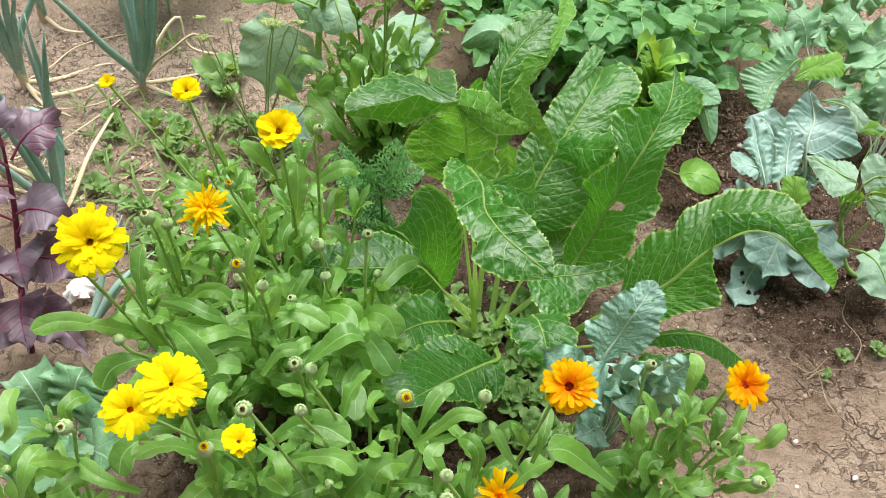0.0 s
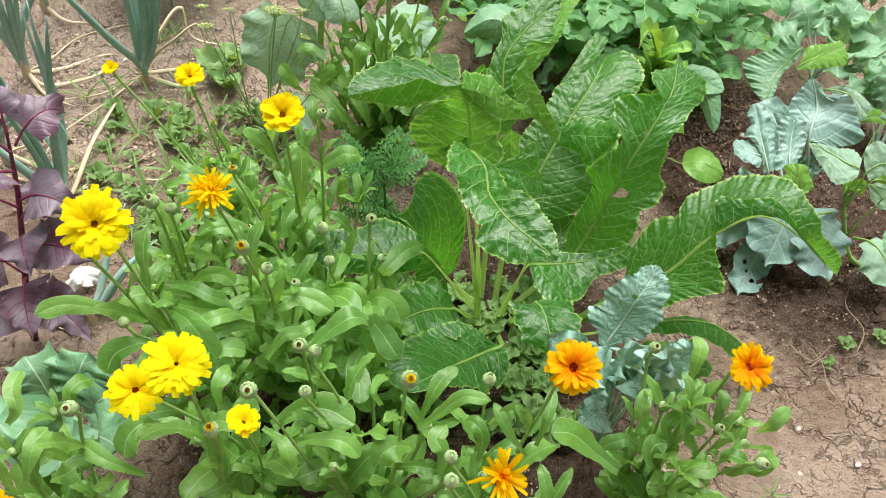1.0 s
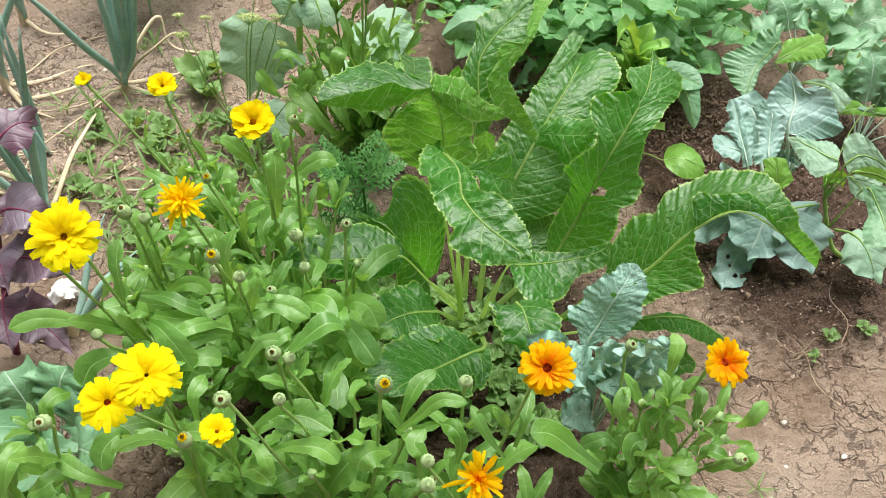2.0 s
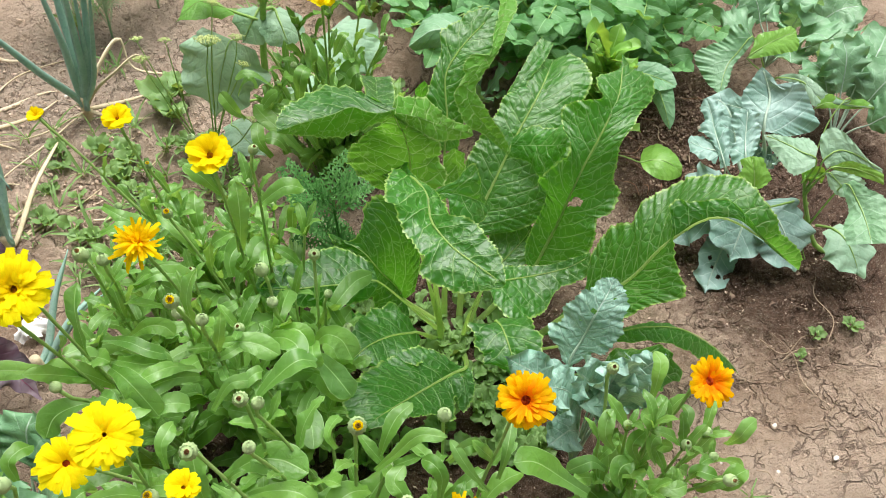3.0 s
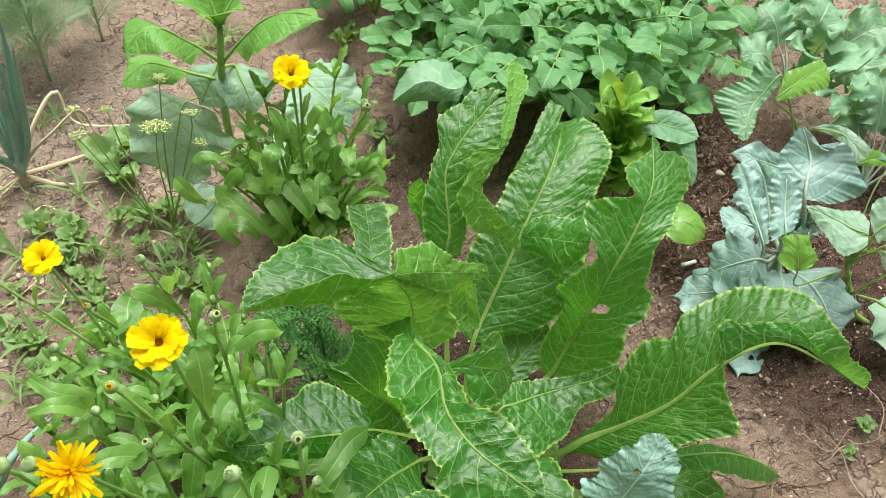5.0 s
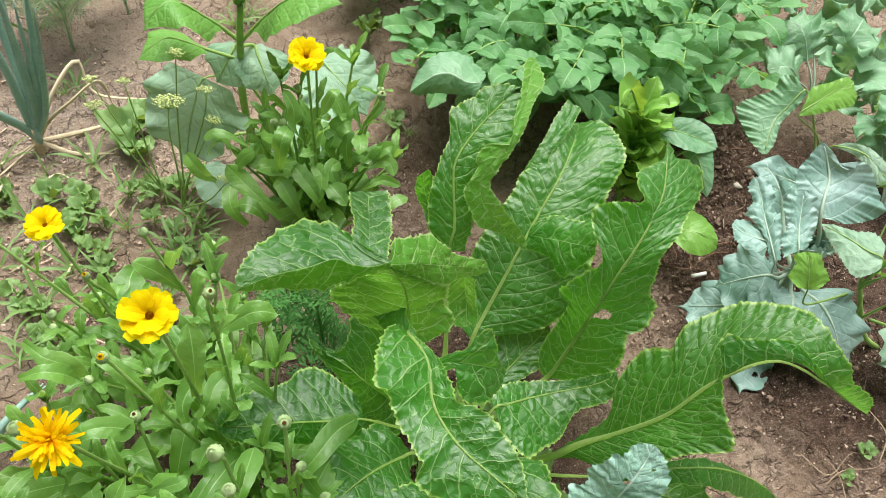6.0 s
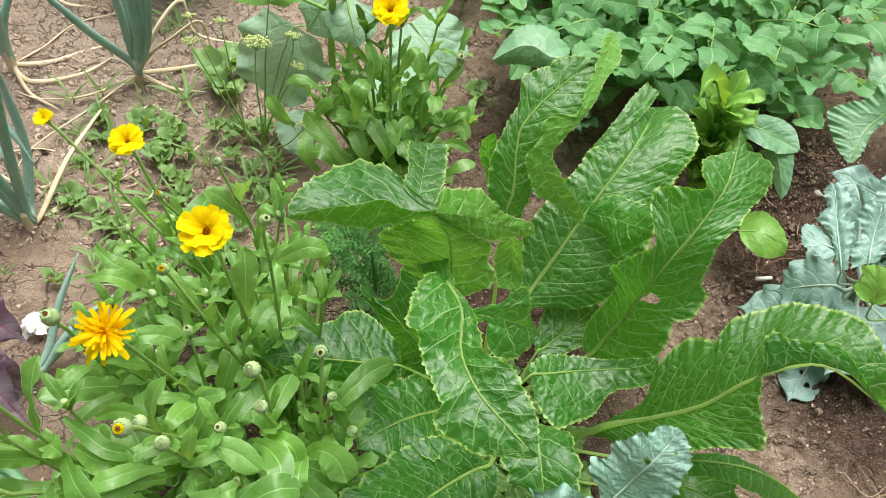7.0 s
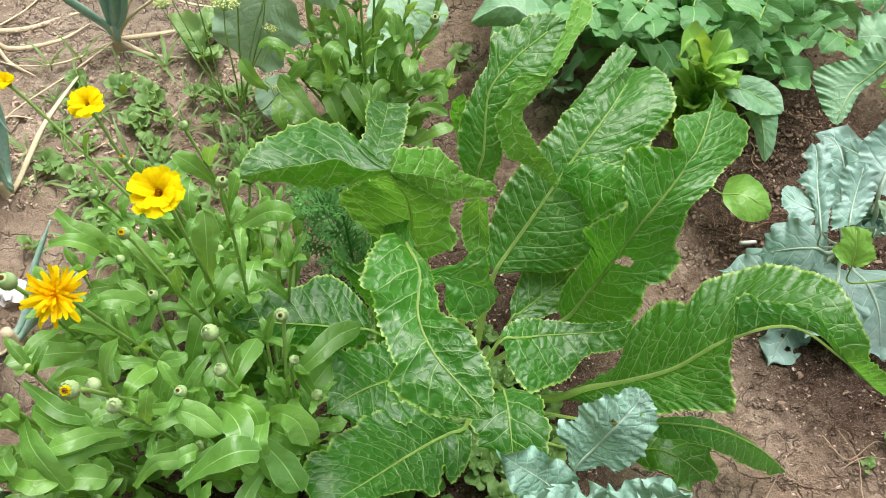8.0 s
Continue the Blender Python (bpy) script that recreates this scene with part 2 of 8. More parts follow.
def soil_material():
    m, nt, bsdf, out = nodes_of("dry_clay_soil")
    geo = nt.nodes.new("ShaderNodeTexCoord")
    p = geo.outputs["Object"]
    att = nt.nodes.new("ShaderNodeAttribute")
    att.attribute_name = "loam_and_shade"
    n1, n2, n3 = noise_tex(nt, 7.0, 5.0, p, 0.65), noise_tex(nt, 60.0, 5.0, p, 0.7), noise_tex(nt, 420.0, 3.0, p, 0.7)
    dry = mix(nt, ramp(nt, n1, 0.38, 0.62), (0.44, 0.315, 0.225), (0.66, 0.505, 0.385))
    dry = mix(nt, ramp(nt, att.outputs["Fac"], -0.6, -0.05, 0.75, 0.0), dry, (0.72, 0.58, 0.46))
    # dark soil: moist ground, and shade painted in below the plants
    wet_and_shade = mix(nt, ramp(nt, n2, 0.35, 0.65), (0.085, 0.052, 0.035), (0.20, 0.127, 0.09))
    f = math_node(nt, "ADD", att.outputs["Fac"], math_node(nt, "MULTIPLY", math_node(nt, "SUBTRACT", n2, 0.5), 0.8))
    col = mix(nt, ramp(nt, f, 0.25, 0.75), dry, wet_and_shade)
    col = mix(nt, ramp(nt, n3, 0.5, 0.72, 0.0, 0.6), col, (0.58, 0.49, 0.41))
    col = mix(nt, ramp(nt, n3, 0.28, 0.45, 0.6, 0.0), col, (0.15, 0.095, 0.065))
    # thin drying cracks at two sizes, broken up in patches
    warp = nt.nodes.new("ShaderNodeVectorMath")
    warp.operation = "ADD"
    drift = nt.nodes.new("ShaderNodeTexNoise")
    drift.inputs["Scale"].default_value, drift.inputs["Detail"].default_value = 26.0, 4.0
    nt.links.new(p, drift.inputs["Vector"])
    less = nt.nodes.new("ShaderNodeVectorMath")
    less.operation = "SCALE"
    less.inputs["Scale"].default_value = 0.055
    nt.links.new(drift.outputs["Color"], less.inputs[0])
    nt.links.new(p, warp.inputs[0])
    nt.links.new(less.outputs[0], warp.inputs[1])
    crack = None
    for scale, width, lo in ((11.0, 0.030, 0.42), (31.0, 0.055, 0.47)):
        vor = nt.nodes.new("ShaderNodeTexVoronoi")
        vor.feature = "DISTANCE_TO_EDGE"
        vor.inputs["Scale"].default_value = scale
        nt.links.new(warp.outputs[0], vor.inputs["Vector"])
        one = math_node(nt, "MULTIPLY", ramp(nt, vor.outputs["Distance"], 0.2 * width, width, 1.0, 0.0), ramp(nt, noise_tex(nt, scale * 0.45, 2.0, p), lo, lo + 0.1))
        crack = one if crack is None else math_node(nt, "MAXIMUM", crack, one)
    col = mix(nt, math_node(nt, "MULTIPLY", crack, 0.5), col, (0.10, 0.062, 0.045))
    nt.links.new(col, bsdf.inputs["Base Color"])
    bsdf.inputs["Roughness"].default_value = 0.95
    bsdf.inputs["Specular IOR Level"].default_value = 0.095
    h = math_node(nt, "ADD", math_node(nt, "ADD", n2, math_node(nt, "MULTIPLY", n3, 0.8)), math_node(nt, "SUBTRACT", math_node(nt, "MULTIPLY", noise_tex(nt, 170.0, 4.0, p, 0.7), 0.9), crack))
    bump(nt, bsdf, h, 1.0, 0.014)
    return m


def petal_material(name, foot, tip):
    """Petals: one colour at the foot, another at the tip, with fine lengthwise streaks."""
    m, nt, bsdf, out = nodes_of(name)
    geo = nt.nodes.new("ShaderNodeTexCoord")
    info = nt.nodes.new("ShaderNodeObjectInfo")
    sep = nt.nodes.new("ShaderNodeSeparateXYZ")
    nt.links.new(geo.outputs["UV"], sep.inputs[0])
    streak = nt.nodes.new("ShaderNodeCombineXYZ")
    nt.links.new(math_node(nt, "MULTIPLY", sep.outputs[1], 9.0), streak.inputs[0])
    nt.links.new(math_node(nt, "MULTIPLY", sep.outputs[0], 0.6), streak.inputs[1])
    lines = noise_tex(nt, 2.0, 2.0, streak.outputs[0])
    f = math_node(nt, "ADD", math_node(nt, "MULTIPLY", ramp(nt, sep.outputs[0], 0.4, 3.0), 0.75), math_node(nt, "MULTIPLY", info.outputs["Random"], 0.35))
    col = mix(nt, f, foot, tip)
    col = mix(nt, ramp(nt, lines, 0.35, 0.7, 0.28, 0.0), col, tuple(0.72 * c for c in foot))
    nt.links.new(col, bsdf.inputs["Base Color"])
    bsdf.inputs["Roughness"].default_value = 0.6
    bsdf.inputs["Specular IOR Level"].default_value = 0.1
    bump(nt, bsdf, lines, 0.4, 0.001)
    tr = nt.nodes.new("ShaderNodeBsdfTranslucent")
    nt.links.new(col, tr.inputs["Color"])
    mx = nt.nodes.new("ShaderNodeMixShader")
    mx.inputs[0].default_value = 0.55
    nt.links.new(bsdf.outputs[0], mx.inputs[1])
    nt.links.new(tr.outputs[0], mx.inputs[2])
    nt.links.new(mx.outputs[0], out.inputs["Surface"])
    return m


SOIL = soil_material()
CLOD = plain_material("soil_clods", (0.13, 0.085, 0.06), (0.31, 0.22, 0.165), 0.95, 60, 0.6)
CRUMB = plain_material("dry_soil_crumbs", (0.38, 0.275, 0.20), (0.64, 0.50, 0.39), 0.95, 60, 0.6)
STONE = plain_material("pale_stone", (0.55, 0.48, 0.4), (0.72, 0.66, 0.58), 0.8, 50, 0.3)
HORSE = leaf_material("horseradish_leaf", (0.016, 0.098, 0.009), (0.046, 0.232, 0.014), (0.34, 0.57, 0.19), 0.44, pitch=0.025, slope=0.9, net=0.45, side=0.85, mid=0.02, cord=1.15, relief=0.75, glow=0.5, tip=(0.42, 0.62, 0.14), spec=0.9, freckle=0.08, pass_light=(0.24, 0.72, 0.03), coat=0.65)
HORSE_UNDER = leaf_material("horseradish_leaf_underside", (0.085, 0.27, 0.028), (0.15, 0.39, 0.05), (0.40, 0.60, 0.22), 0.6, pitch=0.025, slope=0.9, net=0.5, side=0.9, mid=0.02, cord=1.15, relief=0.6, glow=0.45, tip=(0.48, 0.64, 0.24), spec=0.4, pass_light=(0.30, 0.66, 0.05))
HORSE_RIB = plain_material("horseradish_rib", (0.58, 0.76, 0.28), (0.66, 0.80, 0.38), 0.4, 60, 0.2, 0.8)
CALEN = leaf_material("calendula_leaf", (0.055, 0.175, 0.02), (0.205, 0.43, 0.07), (0.36, 0.58, 0.20), 0.42, pitch=0.018, slope=1.2, net=0.03, side=0.13, mid=0.05, relief=0.22, glow=0.42, pass_light=(0.47, 0.76, 0.10), dust=(0.2, (0.32, 0.54, 0.27)), spec=0.7, freckle=0.2, tip=(0.36, 0.56, 0.22))
CALEN_STEM = plain_material("calendula_stem", (0.32, 0.52, 0.14), (0.45, 0.62, 0.22), 0.55, 80, 0.3, 0.4)
BUD_GREEN = plain_material("bud_green", (0.34, 0.50, 0.20), (0.50, 0.64, 0.33), 0.7, 200, 0.5)
BUD_TIP = plain_material("bud_tip", (0.20, 0.09, 0.035), (0.42, 0.24, 0.09), 0.7, 300, 0.4)
YELLOW = petal_material("yellow_petal", (1.0, 0.80, 0.003), (1.0, 0.92, 0.008))
GOLD = petal_material("golden_petal", (0.96, 0.52, 0.001), (0.98, 0.74, 0.003))
ORANGE = petal_material("orange_petal", (0.94, 0.24, 0.0), (1.0, 0.70, 0.003))
DISC = plain_material("flower_disc", (0.50, 0.03, 0.008), (0.85, 0.20, 0.015), 0.7, 300, 0.5)
DISC_Y = plain_material("yellow_disc", (0.55, 0.22, 0.005), (0.75, 0.42, 0.01), 0.7, 300, 0.5)
KALE = leaf_material("kale_leaf", (0.12, 0.255, 0.20), (0.21, 0.37, 0.31), (0.48, 0.62, 0.56), 0.42, pitch=0.026, slope=1.1, net=0.13, side=0.7, mid=0.045, relief=0.42, glow=0.18, dust=(0.6, (0.40, 0.56, 0.53)))
KALE_YOUNG = leaf_material("young_kale_leaf", (0.13, 0.30, 0.21), (0.23, 0.42, 0.33), (0.48, 0.62, 0.54), 0.45, pitch=0.016, slope=1.0, net=0.3, side=0.7, mid=0.05, relief=0.5, glow=0.18, dust=(0.6, (0.37, 0.54, 0.49)))
KALE_RIB = plain_material("kale_rib", (0.36, 0.50, 0.38), (0.48, 0.60, 0.48), 0.5, 60, 0.15)
POTATO = leaf_material("potato_leaf", (0.06, 0.21, 0.065), (0.175, 0.40, 0.15), (0.29, 0.52, 0.22), 0.5, pitch=0.016, slope=1.1, net=0.04, side=0.4, mid=0.05, relief=0.3, glow=0.32, spec=0.5)
SPINACH = leaf_material("chicory_leaf", (0.13, 0.33, 0.045), (0.27, 0.52, 0.10), (0.36, 0.58, 0.2), 0.4, pitch=0.018, slope=1.1, net=0.15, side=0.3, mid=0.06, relief=0.22, glow=0.35)
CABBAGE = leaf_material("cabbage_leaf", (0.10, 0.26, 0.115), (0.19, 0.385, 0.20), (0.40, 0.56, 0.40), 0.45, pitch=0.026, slope=1.1, net=0.15, side=0.45, mid=0.045, relief=0.35, glow=0.25, dust=(0.3, (0.36, 0.54, 0.40)))
PUMPKIN = leaf_material("pumpkin_leaf", (0.20, 0.38, 0.24), (0.31, 0.50, 0.345), (0.36, 0.52, 0.34), 0.55, pitch=0.03, slope=1.3, net=0.2, side=0.4, mid=0.03, relief=0.5, glow=0.3, dust=(0.4, (0.40, 0.54, 0.42)))
SUNFLOWER = leaf_material("sunflower_leaf", (0.10, 0.30, 0.05), (0.20, 0.45, 0.09), (0.30, 0.50, 0.17), 0.5, pitch=0.022, slope=1.2, net=0.2, side=0.5, mid=0.04, relief=0.5, glow=0.35)
ORACH = leaf_material("purple_orach_leaf", (0.05, 0.014, 0.032), (0.14, 0.07, 0.105), (0.18, 0.05, 0.11), 0.42, pitch=0.016, slope=1.1, side=0.35, mid=0.04, relief=0.4, glow=0.15, dust=(0.85, (0.28, 0.24, 0.29)), spec=0.5)
ORACH_STEM = plain_material("purple_stem", (0.16, 0.02, 0.06), (0.30, 0.06, 0.12), 0.5, 80, 0.2)
ROOT = plain_material("dry_root", (0.22, 0.10, 0.06), (0.38, 0.22, 0.14), 0.8, 60, 0.3)
ONION = plain_material("onion_leaf", (0.27, 0.47, 0.39), (0.40, 0.58, 0.50), 0.4, 30, 0.1, 0.1)
STALK = plain_material("thin_dry_stalk", (0.30, 0.21, 0.14), (0.48, 0.37, 0.26), 0.8, 60, 0.3)
STRAW = plain_material("dry_leaf_straw", (0.56, 0.45, 0.28), (0.74, 0.64, 0.46), 0.75, 60, 0.4)
FERN = plain_material("feathery_green", (0.04, 0.15, 0.03), (0.12, 0.30, 0.075), 0.55, 80, 0.1, 0.15)
DILL = plain_material("dill_green", (0.42, 0.60, 0.36), (0.60, 0.76, 0.52), 0.6, 80, 0.1, 0.45)
UMBEL = plain_material("umbel_blossom", (0.42, 0.52, 0.16), (0.60, 0.66, 0.32), 0.7, 200, 0.3)
WEED = leaf_material("weed_leaf", (0.12, 0.24, 0.07), (0.22, 0.36, 0.12), (0.2, 0.38, 0.1), 0.5, pitch=0.02, side=0.3, mid=0.06, relief=0.3, glow=0.3)
WHITE = plain_material("white_paper", (0.86, 0.85, 0.83), (0.9, 0.9, 0.88), 0.7, 80, 0.1)


# ---- ground ----
def ground_z(x, y):
    z = 0.045 * math.exp(-((x - 0.66) ** 2 / 0.03 + (y - 1.5) ** 2 / 0.12)) - 0.045 * math.exp(-((x - 0.0) ** 2 / 0.08 + (y - 1.72) ** 2 / 0.02))
    z += -0.035 * math.exp(-((x - 0.50) ** 2 / 0.006 + (y - 1.40) ** 2 / 0.04)) + 0.035 * math.exp(-((x - 0.80) ** 2 / 0.01 + (y - 1.05) ** 2 / 0.1))
    return z


def build_ground():
    fine_x, fine_y = np.arange(-1.1, 1.2, 0.0046), np.arange(0.45, 2.45, 0.0046)
    far = np.cumsum(0.012 * 1.28 ** np.arange(36))
    xs = np.concatenate([fine_x[0] - far[::-1], fine_x, fine_x[-1] + far])
    ys = np.concatenate([fine_y[0] - far[::-1], fine_y, fine_y[-1] + far])
    verts, loam_and_shade = [], []
    for y in ys:
        for x in xs:
            z, near = ground_z(x, y), -1.15 < x < 1.25 and 0.4 < y < 2.5
            # moist soil round the kale; shade under horseradish and marigolds put in as colour
            wet_and_shade = 0.95 * math.exp(-((x - 0.58) ** 2 / 0.045 + (y - 1.52) ** 2 / 0.16)) + 0.24 * math.exp(-((x - 0.62) ** 2 / 0.06 + (y - 0.95) ** 2 / 0.05)) + 1.0 * math.exp(-((x - 0.08) ** 2 / 0.06 + (y - 1.0) ** 2 / 0.1))
            wet_and_shade += 0.6 * math.exp(-((x - 0.75) ** 2 / 0.03 + (y - 1.15) ** 2 / 0.02)) + 0.95 * math.exp(-((x + 0.22) ** 2 / 0.07 + (y - 0.78) ** 2 / 0.16)) + 0.7 * math.exp(-((x - 0.2) ** 2 / 0.02 + (y - 0.72) ** 2 / 0.03))
            wet_and_shade += 0.6 * math.exp(-((x - 0.0) ** 2 / 0.04 + (y - 1.62) ** 2 / 0.08))
            wet_and_shade -= 0.6 * math.exp(-((x + 0.7) ** 2 / 0.14 + (y - 1.75) ** 2 / 0.22)) + 0.5 * math.exp(-((x - 0.58) ** 2 / 0.06 + (y - 0.72) ** 2 / 0.03))
            wet_and_shade += 0.85 * math.exp(-((x - 0.94) ** 2 / 0.05 + (y - 1.46) ** 2 / 0.09))
            loam_and_shade.append(min(1.0, wet_and_shade))
            if near:
                q = vec(x, y, 0)
                crumb = 0.65 + 0.8 * max(0.0, min(1.0, wet_and_shade))
                z += 0.016 * noise.noise(q * 5) + 0.014 * crumb * noise.noise(q * 22) + 0.012 * crumb * noise.noise(q * 55) + 0.007 * noise.noise(q * 110)
                z += 0.006 * max(0.0, noise.noise(q * 34 + vec(3, 8, 0)))
                warped = q + 0.02 * vec(noise.noise(q * 18), noise.noise(q * 18 + vec(5, 3, 1)), 0) + 0.006 * vec(noise.noise(q * 70), noise.noise(q * 70 + vec(5, 3, 1)), 0)
                for scale, width, deep, patch in ((9, 0.008, 0.007, 4),):
                    d = noise.voronoi(warped * scale)[0]
                    gap = (d[1] - d[0]) / scale
                    if gap < width:
                        cut = (1 - gap / width) * max(0.0, min(1.0, 0.6 + 2.2 * noise.noise(q * patch + vec(scale, 0, 0))))
                        z -= deep * cut
            verts.append((x, y, z))
    nx, ny = len(xs), len(ys)
    i = np.arange(nx * ny).reshape(ny, nx)
    faces = np.stack([i[:-1, :-1], i[:-1, 1:], i[1:, 1:], i[1:, :-1]], -1).reshape(-1, 4)
    me = bpy.data.meshes.new("ground")
    me.from_pydata(verts, [], faces.tolist())
    me.materials.append(SOIL)
    layer = me.attributes.new("loam_and_shade", "FLOAT", "POINT")
    layer.data.foreach_set("value", loam_and_shade)
    me.polygons.foreach_set("use_smooth", [True] * len(me.polygons))
    return tagged(new("ground", me), "dry cracked reddish-brown clay garden soil with clods", "soil", kind="structure")


build_ground()


# ---- horseradish, the large plant in the middle ----
def on_ground(x, y, up=0.0):
    return vec(x, y, ground_z(x, y) + up)


def loft(bm, mid, left, right, face=vec(-0.1, -0.6, 0.8), bulge=0.06, quilt=0.0019, ruffle=0.0016, seed=0, nv=13, tooth=0.0034, pitch=0.025, holes=(), under=()):
    """A leaf blade spread between its midrib and its two margins: quilted between the side veins, crimped and toothed along the edge. under: halves (-1, 1) that show the paler underside."""
    rnd = random.Random(seed)
    uv = bm.loops.layers.uv.verify()
    plan = bm.loops.layers.uv.get("plan") or bm.loops.layers.uv.new("plan")
    nu = max(12, int(max(spline(c, 20)[1] for c in (mid, left, right)) / 0.0019))
    line, length = spline(mid, nu)
    edges = [spline(left, nu), spline(right, nu)]
    widest = max(max((e - m).length for e, m in zip(edge[0], line)) for edge in edges) + 1e-4
    ph = [rnd.uniform(0, 6.28) for _ in range(8)]
    rows, flat = [], []
    for i, p in enumerate(line):
        u = i / nu
        t = (line[min(i + 1, nu)] - line[max(i - 1, 0)]).normalized()
        row, wid = [None] * (2 * nv + 1), [0.0] * (2 * nv + 1)
        row[nv] = bm.verts.new(p)
        for s, (edge, run) in zip((-1, 1), edges):
            out = edge[i] - p
            w = out.length
            wave = t.cross(out)
            wave = wave.normalized() if wave.length > 1e-7 else face.normalized()
            n = wave if wave.dot(face) > 0 else -wave
            saw = (u * run / 0.0072 + ph[s] + 0.35 * math.sin(u * run * 190 + ph[3])) % 1.0
            jag = tooth * (1.25 * saw if saw < 0.72 else 1.25 * 0.72 * (1 - saw) / 0.28) * min(1, 60 * w) * rnd.uniform(0.6, 1.25)
            for k in range(1, nv + 1):
                v = k / nv
                q = p + out * v
                y = w * v / pitch
                vein = u * length / pitch - 0.63 * y ** 1.15 + 0.25 + (0.45 if s > 0 else 0.0)
                h = 0.42 * quilt * (abs(math.sin(math.pi * (vein + 0.35 * noise.noise(vec(vein * 0.8, y, seed)))))  ** 0.7 - 0.6) * min(1, 6 * v) * (1.15 - 0.9 * v)
                h += 0.7 * quilt * noise.noise(vec(vein * 1.4, y * 2.3 * s, seed)) + 0.45 * quilt * noise.noise(vec(vein * 3.1, y * 4.7 * s, seed + 9))
                h += ruffle * v ** 3 * (math.sin(u * run * 255 + ph[1] + s) + 0.6 * math.sin(u * run * 540 + ph[2] * s) + 0.8 * noise.noise(vec(u * run * 60, s, seed))) * min(1, 30 * w)
                h += bulge * w * math.sin(math.pi * v)
                wid[nv + s * k] = s * w * v
                row[nv + s * k] = bm.verts.new(q + n * h + (out.normalized() * jag if k == nv and w > 1e-6 else vec(0, 0, 0)))
        rows.append(row)
        flat.append(wid)
    for i in range(nu):
        for k in range(2 * nv):
            x0, y0 = (i + 0.5) / nu * length, (flat[i][k] + flat[i][k + 1]) / 2
            if any((x0 - hx) ** 2 + (y0 - hy) ** 2 < (hr * (0.8 + 0.4 * noise.noise(vec(math.atan2(y0 - hy, x0 - hx), hr * 900, seed)))) ** 2 for hx, hy, hr in holes):
                continue
            fc = bm.faces.new((rows[i][k], rows[i][k + 1], rows[i + 1][k + 1], rows[i + 1][k]))
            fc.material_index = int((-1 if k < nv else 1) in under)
            for loop, (a, b) in zip(fc.loops, ((i, k), (i, k + 1), (i + 1, k + 1), (i + 1, k))):
                loop[uv].uv = (a / nu * length / (2 * widest), b / (2 * nv))
                loop[plan].uv = (a / nu * length, flat[a][b])
    return line


def horseradish():
    plant = thing("horseradish", on_ground(0.07, 1.04), "large horseradish plant with glossy wavy toothed green leaves", "plant")

    def rib(ob, stalk, line, thick, face, reach=0.94):
        bm = bmesh.new()
        path = [Vector(p) for p in stalk] + [line[int(k * reach * (len(line) - 1))] + face.normalized() * 0.0015 for k in (0.0, 0.12, 0.25, 0.4, 0.55, 0.7, 0.85, 1.0)]
        tube(bm, path, [thick * 1.25, thick * 1.0, thick * 0.55, thick * 0.4, thick * 0.28, thick * 0.12], 7, 56)
        part("midrib", bm, HORSE_RIB, ob, "pale green leaf stalk and midrib")

    def lofted(stalk, sheets, thick=0.0048, face=vec(-0.1, -0.6, 0.8), **how):
        """A leaf of one main sheet and the lobes that fold away from it; each sheet is midrib, one margin, other margin."""
        bm = bmesh.new()
        lines = [loft(bm, *sheet[:3], face=face, under=sheet[3] if len(sheet) > 3 else (), **how) for sheet in sheets]
        ob = part("leaf", bm, HORSE, plant)
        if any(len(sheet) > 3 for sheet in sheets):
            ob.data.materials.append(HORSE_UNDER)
        rib(ob, stalk, lines[0], thick, face)
        return ob

    def leaf(stalk, points, widths, face, thick=0.0045, **how):
        """A plainer low leaf along a spine."""
        length = sum((Vector(a) - Vector(b)).length for a, b in zip(points, points[1:]))
        bm = bmesh.new()
        opts = dict(nu=int(length / 0.002), nv=12, ruffle=0.006, waves=length / 0.05, tooth=0.08, teeth=int(length / 0.0075), pucker=0.0022, flutter=0.10, long=0.010)
        opts.update(how)
        line = blade(bm, points, widths, face, **opts)
        ob = part("leaf", bm, HORSE, plant)
        rib(ob, stalk, line, thick, along(face, 0.3))
        return ob

